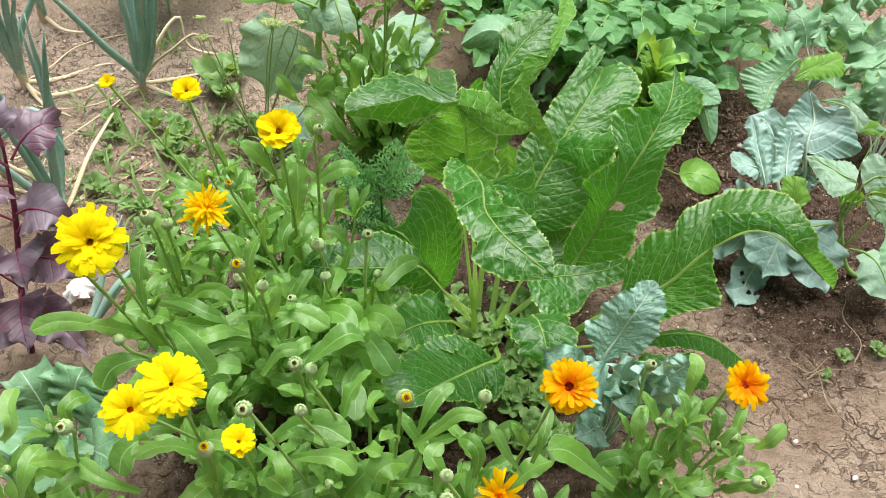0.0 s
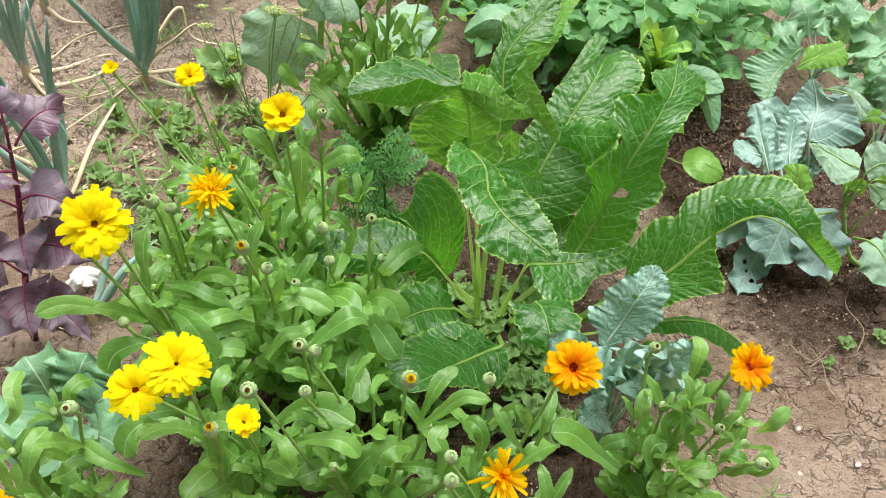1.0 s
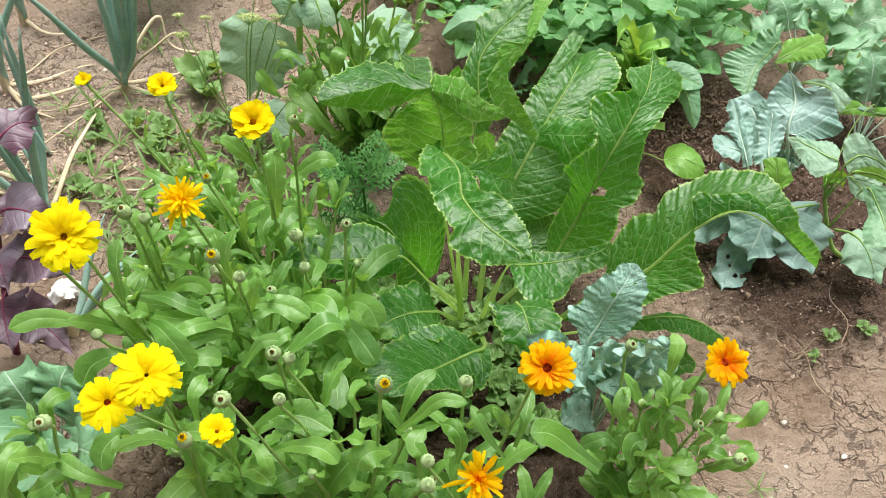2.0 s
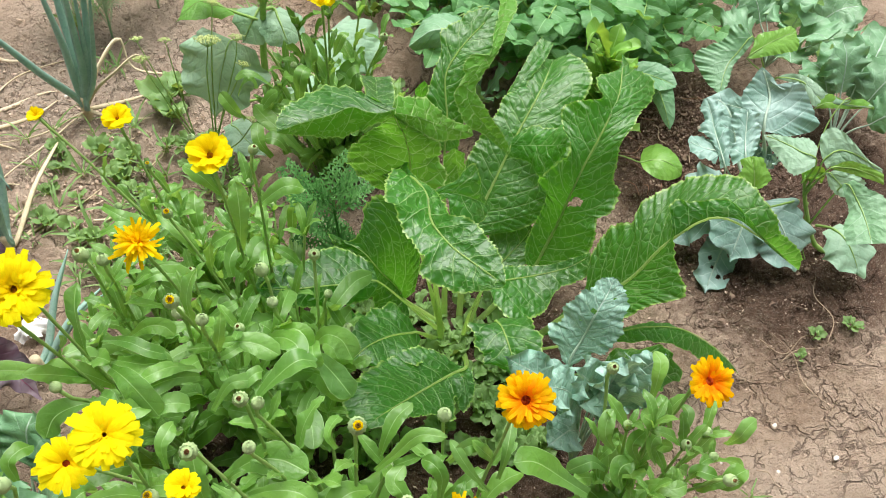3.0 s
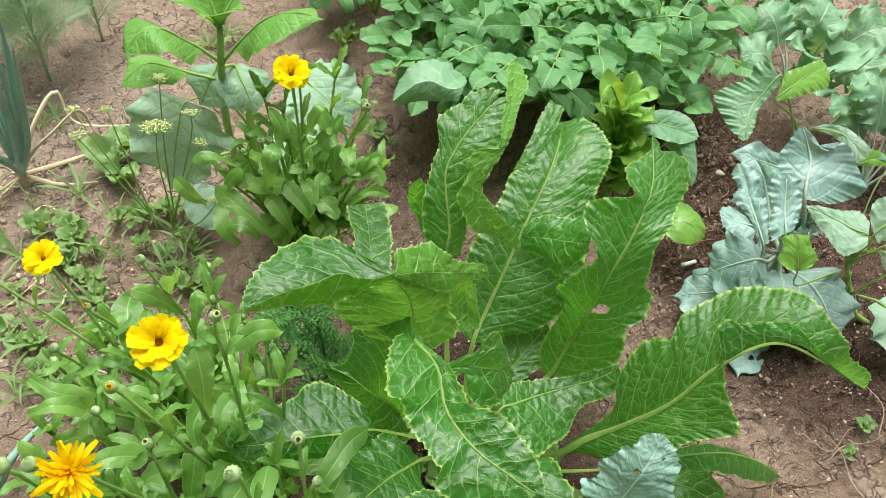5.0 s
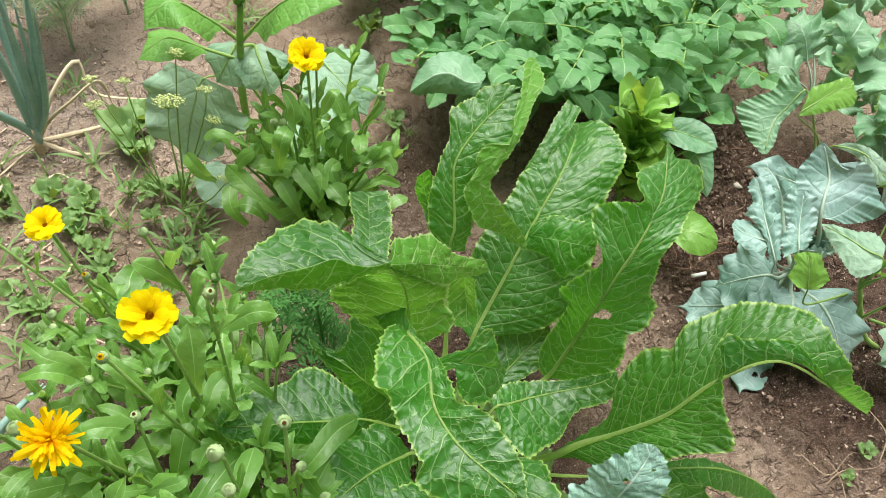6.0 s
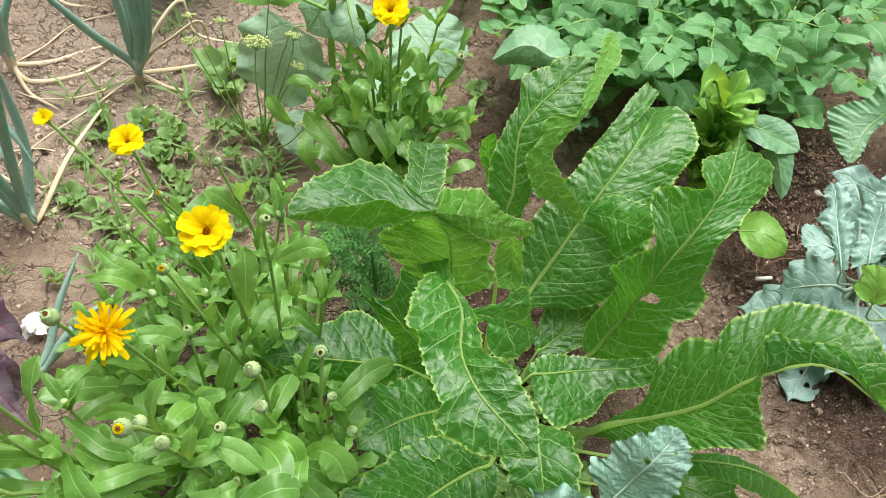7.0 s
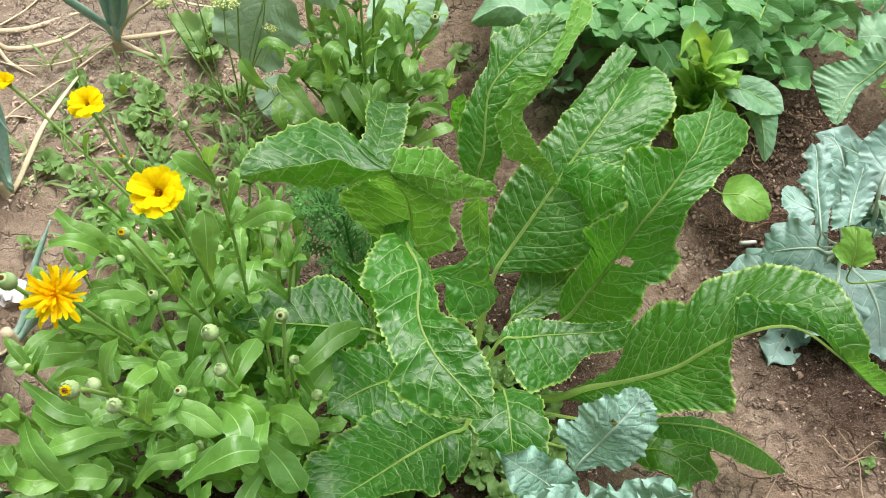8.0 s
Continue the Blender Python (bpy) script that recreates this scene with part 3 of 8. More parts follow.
    # tall leaf leaning to the kale
    lofted([(0.09, 1.05, 0.0), (0.14, 1.065, 0.07)], [([(0.189, 1.078, 0.139), (0.212, 1.092, 0.208), (0.224, 1.096, 0.27), (0.23, 1.098, 0.314), (0.24, 1.107, 0.344), (0.252, 1.114, 0.367), (0.262, 1.129, 0.393), (0.274, 1.149, 0.415), (0.288, 1.175, 0.423), (0.299, 1.215, 0.428), (0.306, 1.254, 0.435)], [(0.181, 1.083, 0.142), (0.176, 1.098, 0.165), (0.181, 1.106, 0.196), (0.191, 1.109, 0.241), (0.194, 1.108, 0.281), (0.177, 1.109, 0.306), (0.195, 1.111, 0.336), (0.216, 1.111, 0.363), (0.215, 1.12, 0.378), (0.21, 1.132, 0.382), (0.205, 1.156, 0.393), (0.209, 1.167, 0.404), (0.226, 1.163, 0.418), (0.257, 1.152, 0.432), (0.253, 1.166, 0.44), (0.252, 1.185, 0.441), (0.263, 1.201, 0.437), (0.281, 1.215, 0.431), (0.299, 1.232, 0.429), (0.305, 1.256, 0.438)], [(0.207, 1.072, 0.144), (0.234, 1.051, 0.176), (0.26, 1.048, 0.217), (0.267, 1.057, 0.25), (0.267, 1.07, 0.269), (0.286, 1.073, 0.279), (0.299, 1.093, 0.304), (0.286, 1.097, 0.322), (0.285, 1.103, 0.357), (0.286, 1.111, 0.385), (0.303, 1.127, 0.402), (0.32, 1.158, 0.404), (0.345, 1.192, 0.397), (0.358, 1.229, 0.401), (0.343, 1.246, 0.409), (0.321, 1.246, 0.416), (0.308, 1.254, 0.435)])], seed=3, holes=((0.15, 0.012, 0.011), (0.143, 0.004, 0.006)), face=vec(-0.3, -0.7, 0.6))
    # upright leaf behind it, with a folded side and a lower lobe
    lofted([(0.075, 1.06, 0.0), (0.078, 1.1, 0.09)], [([(0.082, 1.119, 0.167), (0.102, 1.153, 0.197), (0.123, 1.182, 0.231), (0.152, 1.226, 0.274), (0.178, 1.266, 0.304), (0.2, 1.301, 0.322), (0.216, 1.338, 0.325), (0.231, 1.382, 0.32), (0.245, 1.419, 0.308)], [(0.067, 1.135, 0.175), (0.066, 1.173, 0.205), (0.076, 1.208, 0.239), (0.095, 1.236, 0.268), (0.12, 1.263, 0.294), (0.133, 1.279, 0.304), (0.143, 1.299, 0.317), (0.163, 1.309, 0.325), (0.178, 1.324, 0.33), (0.188, 1.358, 0.336), (0.214, 1.39, 0.328), (0.242, 1.417, 0.311)], [(0.118, 1.128, 0.167), (0.173, 1.128, 0.185), (0.221, 1.148, 0.216), (0.237, 1.181, 0.245), (0.249, 1.22, 0.274), (0.26, 1.266, 0.308), (0.276, 1.292, 0.327), (0.288, 1.317, 0.342), (0.28, 1.355, 0.348), (0.264, 1.393, 0.337), (0.25, 1.42, 0.308)]),
        ([(0.165, 1.305, 0.321), (0.174, 1.323, 0.335), (0.19, 1.347, 0.343), (0.21, 1.376, 0.348), (0.223, 1.405, 0.355)], [(0.146, 1.305, 0.313), (0.163, 1.326, 0.333), (0.181, 1.353, 0.348), (0.194, 1.38, 0.351), (0.215, 1.41, 0.36)], [(0.177, 1.304, 0.322), (0.184, 1.324, 0.335), (0.201, 1.346, 0.34), (0.219, 1.373, 0.345), (0.233, 1.401, 0.354)]),
        ([(0.149, 1.212, 0.291), (0.165, 1.203, 0.297), (0.184, 1.19, 0.309), (0.201, 1.17, 0.327), (0.218, 1.146, 0.351)], [(0.153, 1.22, 0.299), (0.178, 1.223, 0.319), (0.21, 1.207, 0.328), (0.225, 1.193, 0.35), (0.219, 1.151, 0.359)], [(0.148, 1.203, 0.274), (0.166, 1.192, 0.277), (0.177, 1.181, 0.281), (0.191, 1.152, 0.278), (0.203, 1.147, 0.303), (0.219, 1.143, 0.342)])], seed=5, quilt=0.0026, bulge=0.1)
    # tall leaf at the back with a rolled margin and upright tip
    lofted([(0.05, 1.06, 0.0), (0.045, 1.11, 0.16)], [([(0.036, 1.146, 0.336), (0.039, 1.153, 0.361), (0.037, 1.174, 0.396), (0.033, 1.196, 0.425), (0.042, 1.214, 0.443), (0.063, 1.237, 0.463), (0.083, 1.254, 0.475), (0.101, 1.271, 0.487)], [(0.022, 1.144, 0.338), (0.01, 1.154, 0.362), (0.006, 1.167, 0.39), (0.007, 1.176, 0.411), (0.014, 1.193, 0.428), (0.02, 1.21, 0.438), (0.029, 1.23, 0.451), (0.027, 1.25, 0.468), (0.035, 1.258, 0.473), (0.056, 1.268, 0.479), (0.068, 1.277, 0.487), (0.092, 1.279, 0.492), (0.11, 1.274, 0.492)], [(0.056, 1.156, 0.323), (0.062, 1.169, 0.359), (0.063, 1.184, 0.395), (0.072, 1.201, 0.428), (0.085, 1.212, 0.451), (0.101, 1.218, 0.457), (0.108, 1.243, 0.473), (0.112, 1.27, 0.488)]),
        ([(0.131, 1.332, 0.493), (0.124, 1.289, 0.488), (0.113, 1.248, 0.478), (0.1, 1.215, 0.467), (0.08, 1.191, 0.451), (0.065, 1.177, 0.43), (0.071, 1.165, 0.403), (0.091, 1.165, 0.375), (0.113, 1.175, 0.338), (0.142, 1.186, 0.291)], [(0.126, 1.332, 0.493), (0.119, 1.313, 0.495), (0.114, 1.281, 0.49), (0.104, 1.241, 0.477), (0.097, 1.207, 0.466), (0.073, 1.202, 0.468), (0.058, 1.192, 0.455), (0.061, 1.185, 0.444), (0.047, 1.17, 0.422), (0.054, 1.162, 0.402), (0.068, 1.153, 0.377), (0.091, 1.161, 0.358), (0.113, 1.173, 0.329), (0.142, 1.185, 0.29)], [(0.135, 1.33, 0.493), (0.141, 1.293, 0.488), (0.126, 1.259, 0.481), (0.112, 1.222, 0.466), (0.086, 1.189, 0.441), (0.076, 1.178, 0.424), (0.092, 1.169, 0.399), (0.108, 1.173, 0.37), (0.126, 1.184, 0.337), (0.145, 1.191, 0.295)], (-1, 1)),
        ([(0.02, 1.176, 0.342), (0.011, 1.194, 0.355), (0.003, 1.204, 0.377), (-0.002, 1.206, 0.411)], [(0.01, 1.178, 0.339), (0.001, 1.201, 0.353), (-0.008, 1.209, 0.372), (-0.008, 1.208, 0.401)], [(0.027, 1.182, 0.351), (0.019, 1.191, 0.379), (0.013, 1.199, 0.404), (0.004, 1.205, 0.418)])], seed=8, quilt=0.0022)
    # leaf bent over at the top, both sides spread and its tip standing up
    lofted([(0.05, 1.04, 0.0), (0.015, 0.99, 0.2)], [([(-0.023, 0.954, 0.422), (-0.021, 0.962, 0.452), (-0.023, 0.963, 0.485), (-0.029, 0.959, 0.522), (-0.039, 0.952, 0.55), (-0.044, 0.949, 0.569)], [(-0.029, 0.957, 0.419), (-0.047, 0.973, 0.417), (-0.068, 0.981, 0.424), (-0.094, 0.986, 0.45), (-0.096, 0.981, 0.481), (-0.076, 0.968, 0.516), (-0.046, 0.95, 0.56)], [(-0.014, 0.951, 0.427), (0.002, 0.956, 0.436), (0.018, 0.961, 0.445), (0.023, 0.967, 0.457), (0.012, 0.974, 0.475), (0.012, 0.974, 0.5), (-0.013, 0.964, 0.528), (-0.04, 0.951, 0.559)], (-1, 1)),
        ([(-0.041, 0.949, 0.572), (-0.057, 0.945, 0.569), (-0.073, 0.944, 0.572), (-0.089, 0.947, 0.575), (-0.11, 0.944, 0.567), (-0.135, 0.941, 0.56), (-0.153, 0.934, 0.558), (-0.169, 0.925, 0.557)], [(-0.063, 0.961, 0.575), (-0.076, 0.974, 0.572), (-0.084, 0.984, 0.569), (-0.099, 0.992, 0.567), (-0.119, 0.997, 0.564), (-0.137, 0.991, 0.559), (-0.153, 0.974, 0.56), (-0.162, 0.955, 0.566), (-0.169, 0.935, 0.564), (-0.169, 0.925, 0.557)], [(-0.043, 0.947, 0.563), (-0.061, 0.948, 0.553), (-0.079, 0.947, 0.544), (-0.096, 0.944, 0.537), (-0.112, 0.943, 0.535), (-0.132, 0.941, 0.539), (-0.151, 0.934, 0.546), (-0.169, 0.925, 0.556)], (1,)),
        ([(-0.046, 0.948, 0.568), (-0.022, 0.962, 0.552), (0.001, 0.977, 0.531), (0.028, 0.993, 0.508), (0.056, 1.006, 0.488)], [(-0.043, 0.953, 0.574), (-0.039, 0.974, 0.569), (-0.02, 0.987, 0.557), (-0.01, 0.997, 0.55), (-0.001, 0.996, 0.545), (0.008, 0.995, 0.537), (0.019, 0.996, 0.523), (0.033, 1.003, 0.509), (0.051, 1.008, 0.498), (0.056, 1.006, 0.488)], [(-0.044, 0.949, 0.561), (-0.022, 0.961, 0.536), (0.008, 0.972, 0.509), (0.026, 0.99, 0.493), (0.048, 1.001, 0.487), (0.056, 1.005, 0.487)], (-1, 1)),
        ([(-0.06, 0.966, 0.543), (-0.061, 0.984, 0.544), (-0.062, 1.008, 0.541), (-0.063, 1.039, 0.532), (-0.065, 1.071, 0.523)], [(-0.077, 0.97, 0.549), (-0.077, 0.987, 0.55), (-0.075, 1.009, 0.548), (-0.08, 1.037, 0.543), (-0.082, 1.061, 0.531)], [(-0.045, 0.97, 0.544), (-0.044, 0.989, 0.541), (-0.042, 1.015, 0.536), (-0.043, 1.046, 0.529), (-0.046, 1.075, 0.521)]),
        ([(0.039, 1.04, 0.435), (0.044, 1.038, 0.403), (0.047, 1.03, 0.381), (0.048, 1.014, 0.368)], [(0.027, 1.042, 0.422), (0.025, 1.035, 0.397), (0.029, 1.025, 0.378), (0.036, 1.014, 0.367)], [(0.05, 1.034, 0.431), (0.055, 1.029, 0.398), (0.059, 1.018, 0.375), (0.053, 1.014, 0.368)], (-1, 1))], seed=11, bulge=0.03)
    # glossy leaf drooping towards the path, with a folded lobe
    lofted([(0.045, 1.02, 0.0), (0.02, 0.995, 0.22), (-0.012, 0.965, 0.42)], [([(-0.023, 0.932, 0.485), (-0.011, 0.913, 0.489), (-0.004, 0.897, 0.49), (-0.004, 0.879, 0.488), (0, 0.855, 0.486), (0.007, 0.839, 0.49), (0.023, 0.817, 0.488), (0.041, 0.802, 0.485), (0.059, 0.787, 0.481), (0.075, 0.777, 0.479)], [(-0.035, 0.934, 0.495), (-0.043, 0.922, 0.506), (-0.05, 0.897, 0.514), (-0.052, 0.872, 0.518), (-0.051, 0.86, 0.518), (-0.039, 0.855, 0.511), (-0.036, 0.847, 0.5), (-0.026, 0.83, 0.493), (-0.014, 0.81, 0.491), (-0.011, 0.803, 0.491), (-0.015, 0.796, 0.485), (-0.014, 0.79, 0.479), (-0.001, 0.783, 0.474), (0.011, 0.78, 0.471), (0.023, 0.776, 0.468), (0.038, 0.776, 0.468), (0.053, 0.776, 0.471), (0.069, 0.775, 0.476), (0.075, 0.777, 0.479)], [(-0.019, 0.931, 0.486), (-0.002, 0.908, 0.494), (0.007, 0.889, 0.499), (0.013, 0.87, 0.501), (0.018, 0.853, 0.504), (0.031, 0.847, 0.508), (0.045, 0.84, 0.505), (0.057, 0.825, 0.498), (0.068, 0.809, 0.493), (0.073, 0.791, 0.486), (0.075, 0.777, 0.479)]),
        ([(-0.003, 0.891, 0.481), (0.009, 0.897, 0.492), (0.025, 0.897, 0.494), (0.041, 0.898, 0.488), (0.057, 0.902, 0.476), (0.07, 0.907, 0.462)], [(-0.006, 0.898, 0.487), (0.012, 0.902, 0.499), (0.027, 0.903, 0.508), (0.046, 0.916, 0.522), (0.054, 0.908, 0.509), (0.059, 0.906, 0.487), (0.07, 0.907, 0.462)], [(-0.002, 0.885, 0.476), (0.01, 0.892, 0.487), (0.02, 0.892, 0.49), (0.021, 0.881, 0.48), (0.03, 0.872, 0.468), (0.046, 0.875, 0.461), (0.061, 0.887, 0.459), (0.07, 0.907, 0.462)]),
        ([(-0.019, 0.931, 0.478), (-0.032, 0.952, 0.471), (-0.042, 0.97, 0.462), (-0.05, 0.983, 0.456), (-0.057, 0.99, 0.455)], [(-0.015, 0.935, 0.48), (-0.025, 0.955, 0.478), (-0.025, 0.979, 0.479), (-0.038, 0.99, 0.471), (-0.056, 0.993, 0.459)], [(-0.033, 0.929, 0.473), (-0.041, 0.946, 0.463), (-0.049, 0.962, 0.454), (-0.056, 0.976, 0.45), (-0.058, 0.986, 0.451)])], seed=21, quilt=0.0026, bulge=0.05, face=vec(-0.05, -0.3, 1.0))
    # long arching leaf over the bare soil
    lofted([(0.11, 1.015, 0.0), (0.15, 0.995, 0.04)], [([(0.193, 0.983, 0.085), (0.22, 0.981, 0.13), (0.262, 0.973, 0.188), (0.3, 0.968, 0.245), (0.325, 0.971, 0.289), (0.344, 0.978, 0.323), (0.356, 0.978, 0.342), (0.377, 0.981, 0.361), (0.405, 0.974, 0.375), (0.424, 0.967, 0.376), (0.448, 0.956, 0.362), (0.484, 0.953, 0.33), (0.54, 0.958, 0.283)], [(0.21, 0.994, 0.095), (0.237, 0.995, 0.143), (0.255, 0.999, 0.189), (0.256, 1.02, 0.228), (0.273, 1.038, 0.266), (0.288, 1.038, 0.291), (0.306, 1.028, 0.306), (0.311, 1.038, 0.321), (0.319, 1.046, 0.331), (0.342, 1.053, 0.344), (0.363, 1.058, 0.355), (0.38, 1.055, 0.371), (0.415, 1.035, 0.395), (0.435, 1.016, 0.405), (0.45, 0.991, 0.4), (0.459, 0.975, 0.394), (0.468, 0.961, 0.387), (0.476, 0.953, 0.369), (0.5, 0.954, 0.348), (0.528, 0.956, 0.318), (0.54, 0.957, 0.283)], [(0.23, 0.981, 0.102), (0.251, 0.938, 0.148), (0.282, 0.922, 0.204), (0.317, 0.917, 0.252), (0.357, 0.908, 0.287), (0.352, 0.931, 0.304), (0.346, 0.953, 0.317), (0.345, 0.981, 0.339), (0.341, 1.006, 0.36), (0.351, 1.009, 0.373), (0.364, 1, 0.377), (0.403, 0.99, 0.393), (0.418, 0.979, 0.391), (0.434, 0.964, 0.381), (0.452, 0.955, 0.364), (0.485, 0.954, 0.331), (0.539, 0.958, 0.283)])], seed=24, thick=0.0056, quilt=0.0011, face=vec(-0.2, -0.4, 0.9))
    # low glossy leaf under it
    lofted([(0.08, 1.03, 0.02), (0.08, 0.99, 0.14)], [([(0.1, 0.997, 0.206), (0.158, 1.026, 0.181), (0.207, 1.038, 0.18), (0.242, 1.038, 0.198), (0.263, 1.04, 0.219)], [(0.097, 1.006, 0.208), (0.118, 1.034, 0.196), (0.156, 1.047, 0.183), (0.2, 1.049, 0.183), (0.236, 1.048, 0.2), (0.264, 1.044, 0.221)], [(0.103, 0.989, 0.201), (0.113, 0.969, 0.189), (0.141, 0.946, 0.173), (0.166, 0.961, 0.163), (0.194, 0.981, 0.158), (0.215, 1.01, 0.173), (0.254, 1.016, 0.195), (0.264, 1.034, 0.217)])], seed=27, quilt=0.0028, thick=0.0032)
    # small dark leaf between the stalks
    lofted([(0.085, 1.03, 0.02)], [([(0.116, 1.077, 0.12), (0.139, 1.099, 0.128), (0.162, 1.119, 0.14), (0.184, 1.138, 0.155), (0.192, 1.15, 0.166)], [(0.111, 1.095, 0.13), (0.119, 1.125, 0.142), (0.129, 1.15, 0.156), (0.156, 1.156, 0.163), (0.181, 1.155, 0.167)], [(0.137, 1.074, 0.118), (0.172, 1.092, 0.128), (0.192, 1.105, 0.137), (0.199, 1.128, 0.153), (0.196, 1.146, 0.164)])], seed=51, quilt=0.003, thick=0.003)
    # broad low leaf among the marigolds
    lofted([(0.04, 1.04, 0.02), (-0.02, 0.985, 0.17)], [([(-0.062, 0.948, 0.269), (-0.099, 0.947, 0.265), (-0.137, 0.948, 0.259), (-0.181, 0.944, 0.257), (-0.213, 0.94, 0.263), (-0.229, 0.938, 0.27)], [(-0.07, 0.97, 0.282), (-0.103, 1.004, 0.268), (-0.125, 1.019, 0.26), (-0.142, 1.015, 0.259), (-0.16, 0.998, 0.257), (-0.184, 0.987, 0.264), (-0.208, 0.973, 0.271), (-0.223, 0.956, 0.273), (-0.229, 0.939, 0.27)], [(-0.067, 0.937, 0.251), (-0.098, 0.934, 0.239), (-0.139, 0.932, 0.235), (-0.172, 0.929, 0.239), (-0.204, 0.927, 0.252), (-0.222, 0.93, 0.264)])], seed=39, thick=0.0034, face=vec(-0.1, -0.3, 1.0))
    # broad low leaf reaching to the path
    lofted([(0.08, 0.99, 0.02)], [([(0.072, 0.916, 0.1), (0.034, 0.882, 0.121), (0.001, 0.843, 0.154), (-0.03, 0.8, 0.195), (-0.058, 0.765, 0.224), (-0.074, 0.747, 0.23)], [(0.058, 0.917, 0.099), (0.04, 0.918, 0.125), (0.016, 0.919, 0.144), (-0.012, 0.915, 0.155), (-0.036, 0.896, 0.163), (-0.058, 0.875, 0.178), (-0.063, 0.853, 0.203), (-0.082, 0.829, 0.224), (-0.085, 0.809, 0.234), (-0.101, 0.803, 0.238), (-0.105, 0.783, 0.23), (-0.096, 0.762, 0.225), (-0.078, 0.747, 0.227)], [(0.079, 0.909, 0.101), (0.081, 0.871, 0.105), (0.062, 0.836, 0.104), (0.049, 0.851, 0.124), (0.045, 0.812, 0.124), (0.021, 0.808, 0.149), (-0.009, 0.789, 0.179), (-0.031, 0.769, 0.21), (-0.055, 0.751, 0.225), (-0.072, 0.745, 0.228)])], seed=36, thick=0.004, face=vec(-0.1, -0.3, 1.0))
    # upright leaf behind the stalks, curled at its tip
    lofted([(0.05, 1.05, 0.02)], [([(-0.021, 1.047, 0.1), (-0.033, 1.048, 0.129), (-0.058, 1.044, 0.171), (-0.074, 1.038, 0.209), (-0.093, 1.045, 0.23), (-0.113, 1.055, 0.229)], [(-0.011, 1.024, 0.071), (-0.04, 1.015, 0.075), (-0.064, 1.014, 0.088), (-0.071, 1.029, 0.121), (-0.075, 1.032, 0.16), (-0.096, 1.039, 0.197), (-0.118, 1.056, 0.211), (-0.138, 1.083, 0.204)], [(-0.005, 1.053, 0.113), (0.001, 1.052, 0.181), (-0.003, 1.055, 0.243), (-0.02, 1.064, 0.283), (-0.041, 1.076, 0.299), (-0.064, 1.086, 0.299), (-0.082, 1.078, 0.284), (-0.087, 1.061, 0.259), (-0.1, 1.057, 0.233), (-0.132, 1.072, 0.217), (-0.141, 1.093, 0.209)])], seed=42, thick=0.0032, quilt=0.0022)
    # dark rounded leaf low beside the young kale
    leaf([(0.12, 1.0, 0.0), (0.19, 0.93, 0.05)], [(0.299, 0.931, 0.06), (0.331, 0.931, 0.085), (0.367, 0.919, 0.09), (0.404, 0.905, 0.07)], [0.012, 0.03, 0.036, 0.03], vec(0.0, -0.2, 1.0), cap=0.3, fold=5, curl=-8, seed=54, tooth=0.03, thick=0.003)
    # narrow leaf arching down to the soil, and low ones round the root
    leaf([(0.12, 1.0, 0.0), (0.2, 0.955, 0.09)], [(0.262, 0.93, 0.15), (0.322, 0.926, 0.185), (0.385, 0.93, 0.178), (0.45, 0.94, 0.125), (0.505, 0.947, 0.065), (0.54, 0.95, 0.02)], [0.006, 0.020, 0.026, 0.028, 0.022, 0.0], vec(0.1, 0.35, 1.0), fold=-12, curl=-8, fold_r=-58, curl_r=-12, seed=30, thick=0.0025, tooth=0.025, flutter=0.02, ruffle=0.001, long=0.0)
    leaf([(0.04, 1.02, 0.02)], [(0.0, 0.98, 0.10), (-0.04, 0.94, 0.15), (-0.075, 0.902, 0.18), (-0.105, 0.868, 0.185)], [0.01, 0.05, 0.062, 0.05, 0.0], vec(-0.1, -0.3, 1.0), fold=8, curl=-10, seed=33, thick=0.004)
    leaf([(0.1, 1.02, 0.02), (0.11, 0.97, 0.12)], [(0.108, 0.93, 0.2), (0.112, 0.9, 0.225), (0.12, 0.86, 0.225), (0.13, 0.83, 0.2)], [0.012, 0.04, 0.048, 0.038, 0.0], vec(-0.1, -0.35, 1.0), fold=15, curl=-15, seed=48, thick=0.004)
    return plant


horseradish()


# ---- marigolds ----
def leaf_set(name, material, count, length, widths, seed, bend=(10, 50), nu=12, nv=3, **how):
    """Several meshes of a leaf one metre long per unit, lying along +y with its upper side up."""
    out = []
    for i in range(count):
        rnd = random.Random(seed * 100 + i)
        turn, step, p, pts = radians(rnd.uniform(5, 20)), length / 6, vec(0, 0, 0), [vec(0, 0, 0)]
        drop, sway = radians(rnd.uniform(*bend)) / 6, rnd.uniform(-0.10, 0.10)
        for k in range(6):
            p = p + step * vec(sway * math.sin(k * 0.8), math.cos(turn), math.sin(turn))
            pts.append(p)
            turn -= drop * (0.5 + k * 0.25)
        w = [x * rnd.uniform(0.88, 1.12) for x in widths]
        w[-1] = 0.0 if "cap" not in how else w[-1]
        bm = bmesh.new()
        opts = dict(nu=nu, nv=nv, fold=rnd.uniform(6, 26), curl=rnd.uniform(-25, 8), ruffle=0.2 * max(widths), waves=rnd.uniform(1.4, 3.2), seed=i, flutter=0.09, long=0.2 * max(widths))
        opts.update(how)
        blade(bm, pts, w, vec(0, 0, 1), **opts)
        out.append(mesh_of(name, bm, material))
    return out


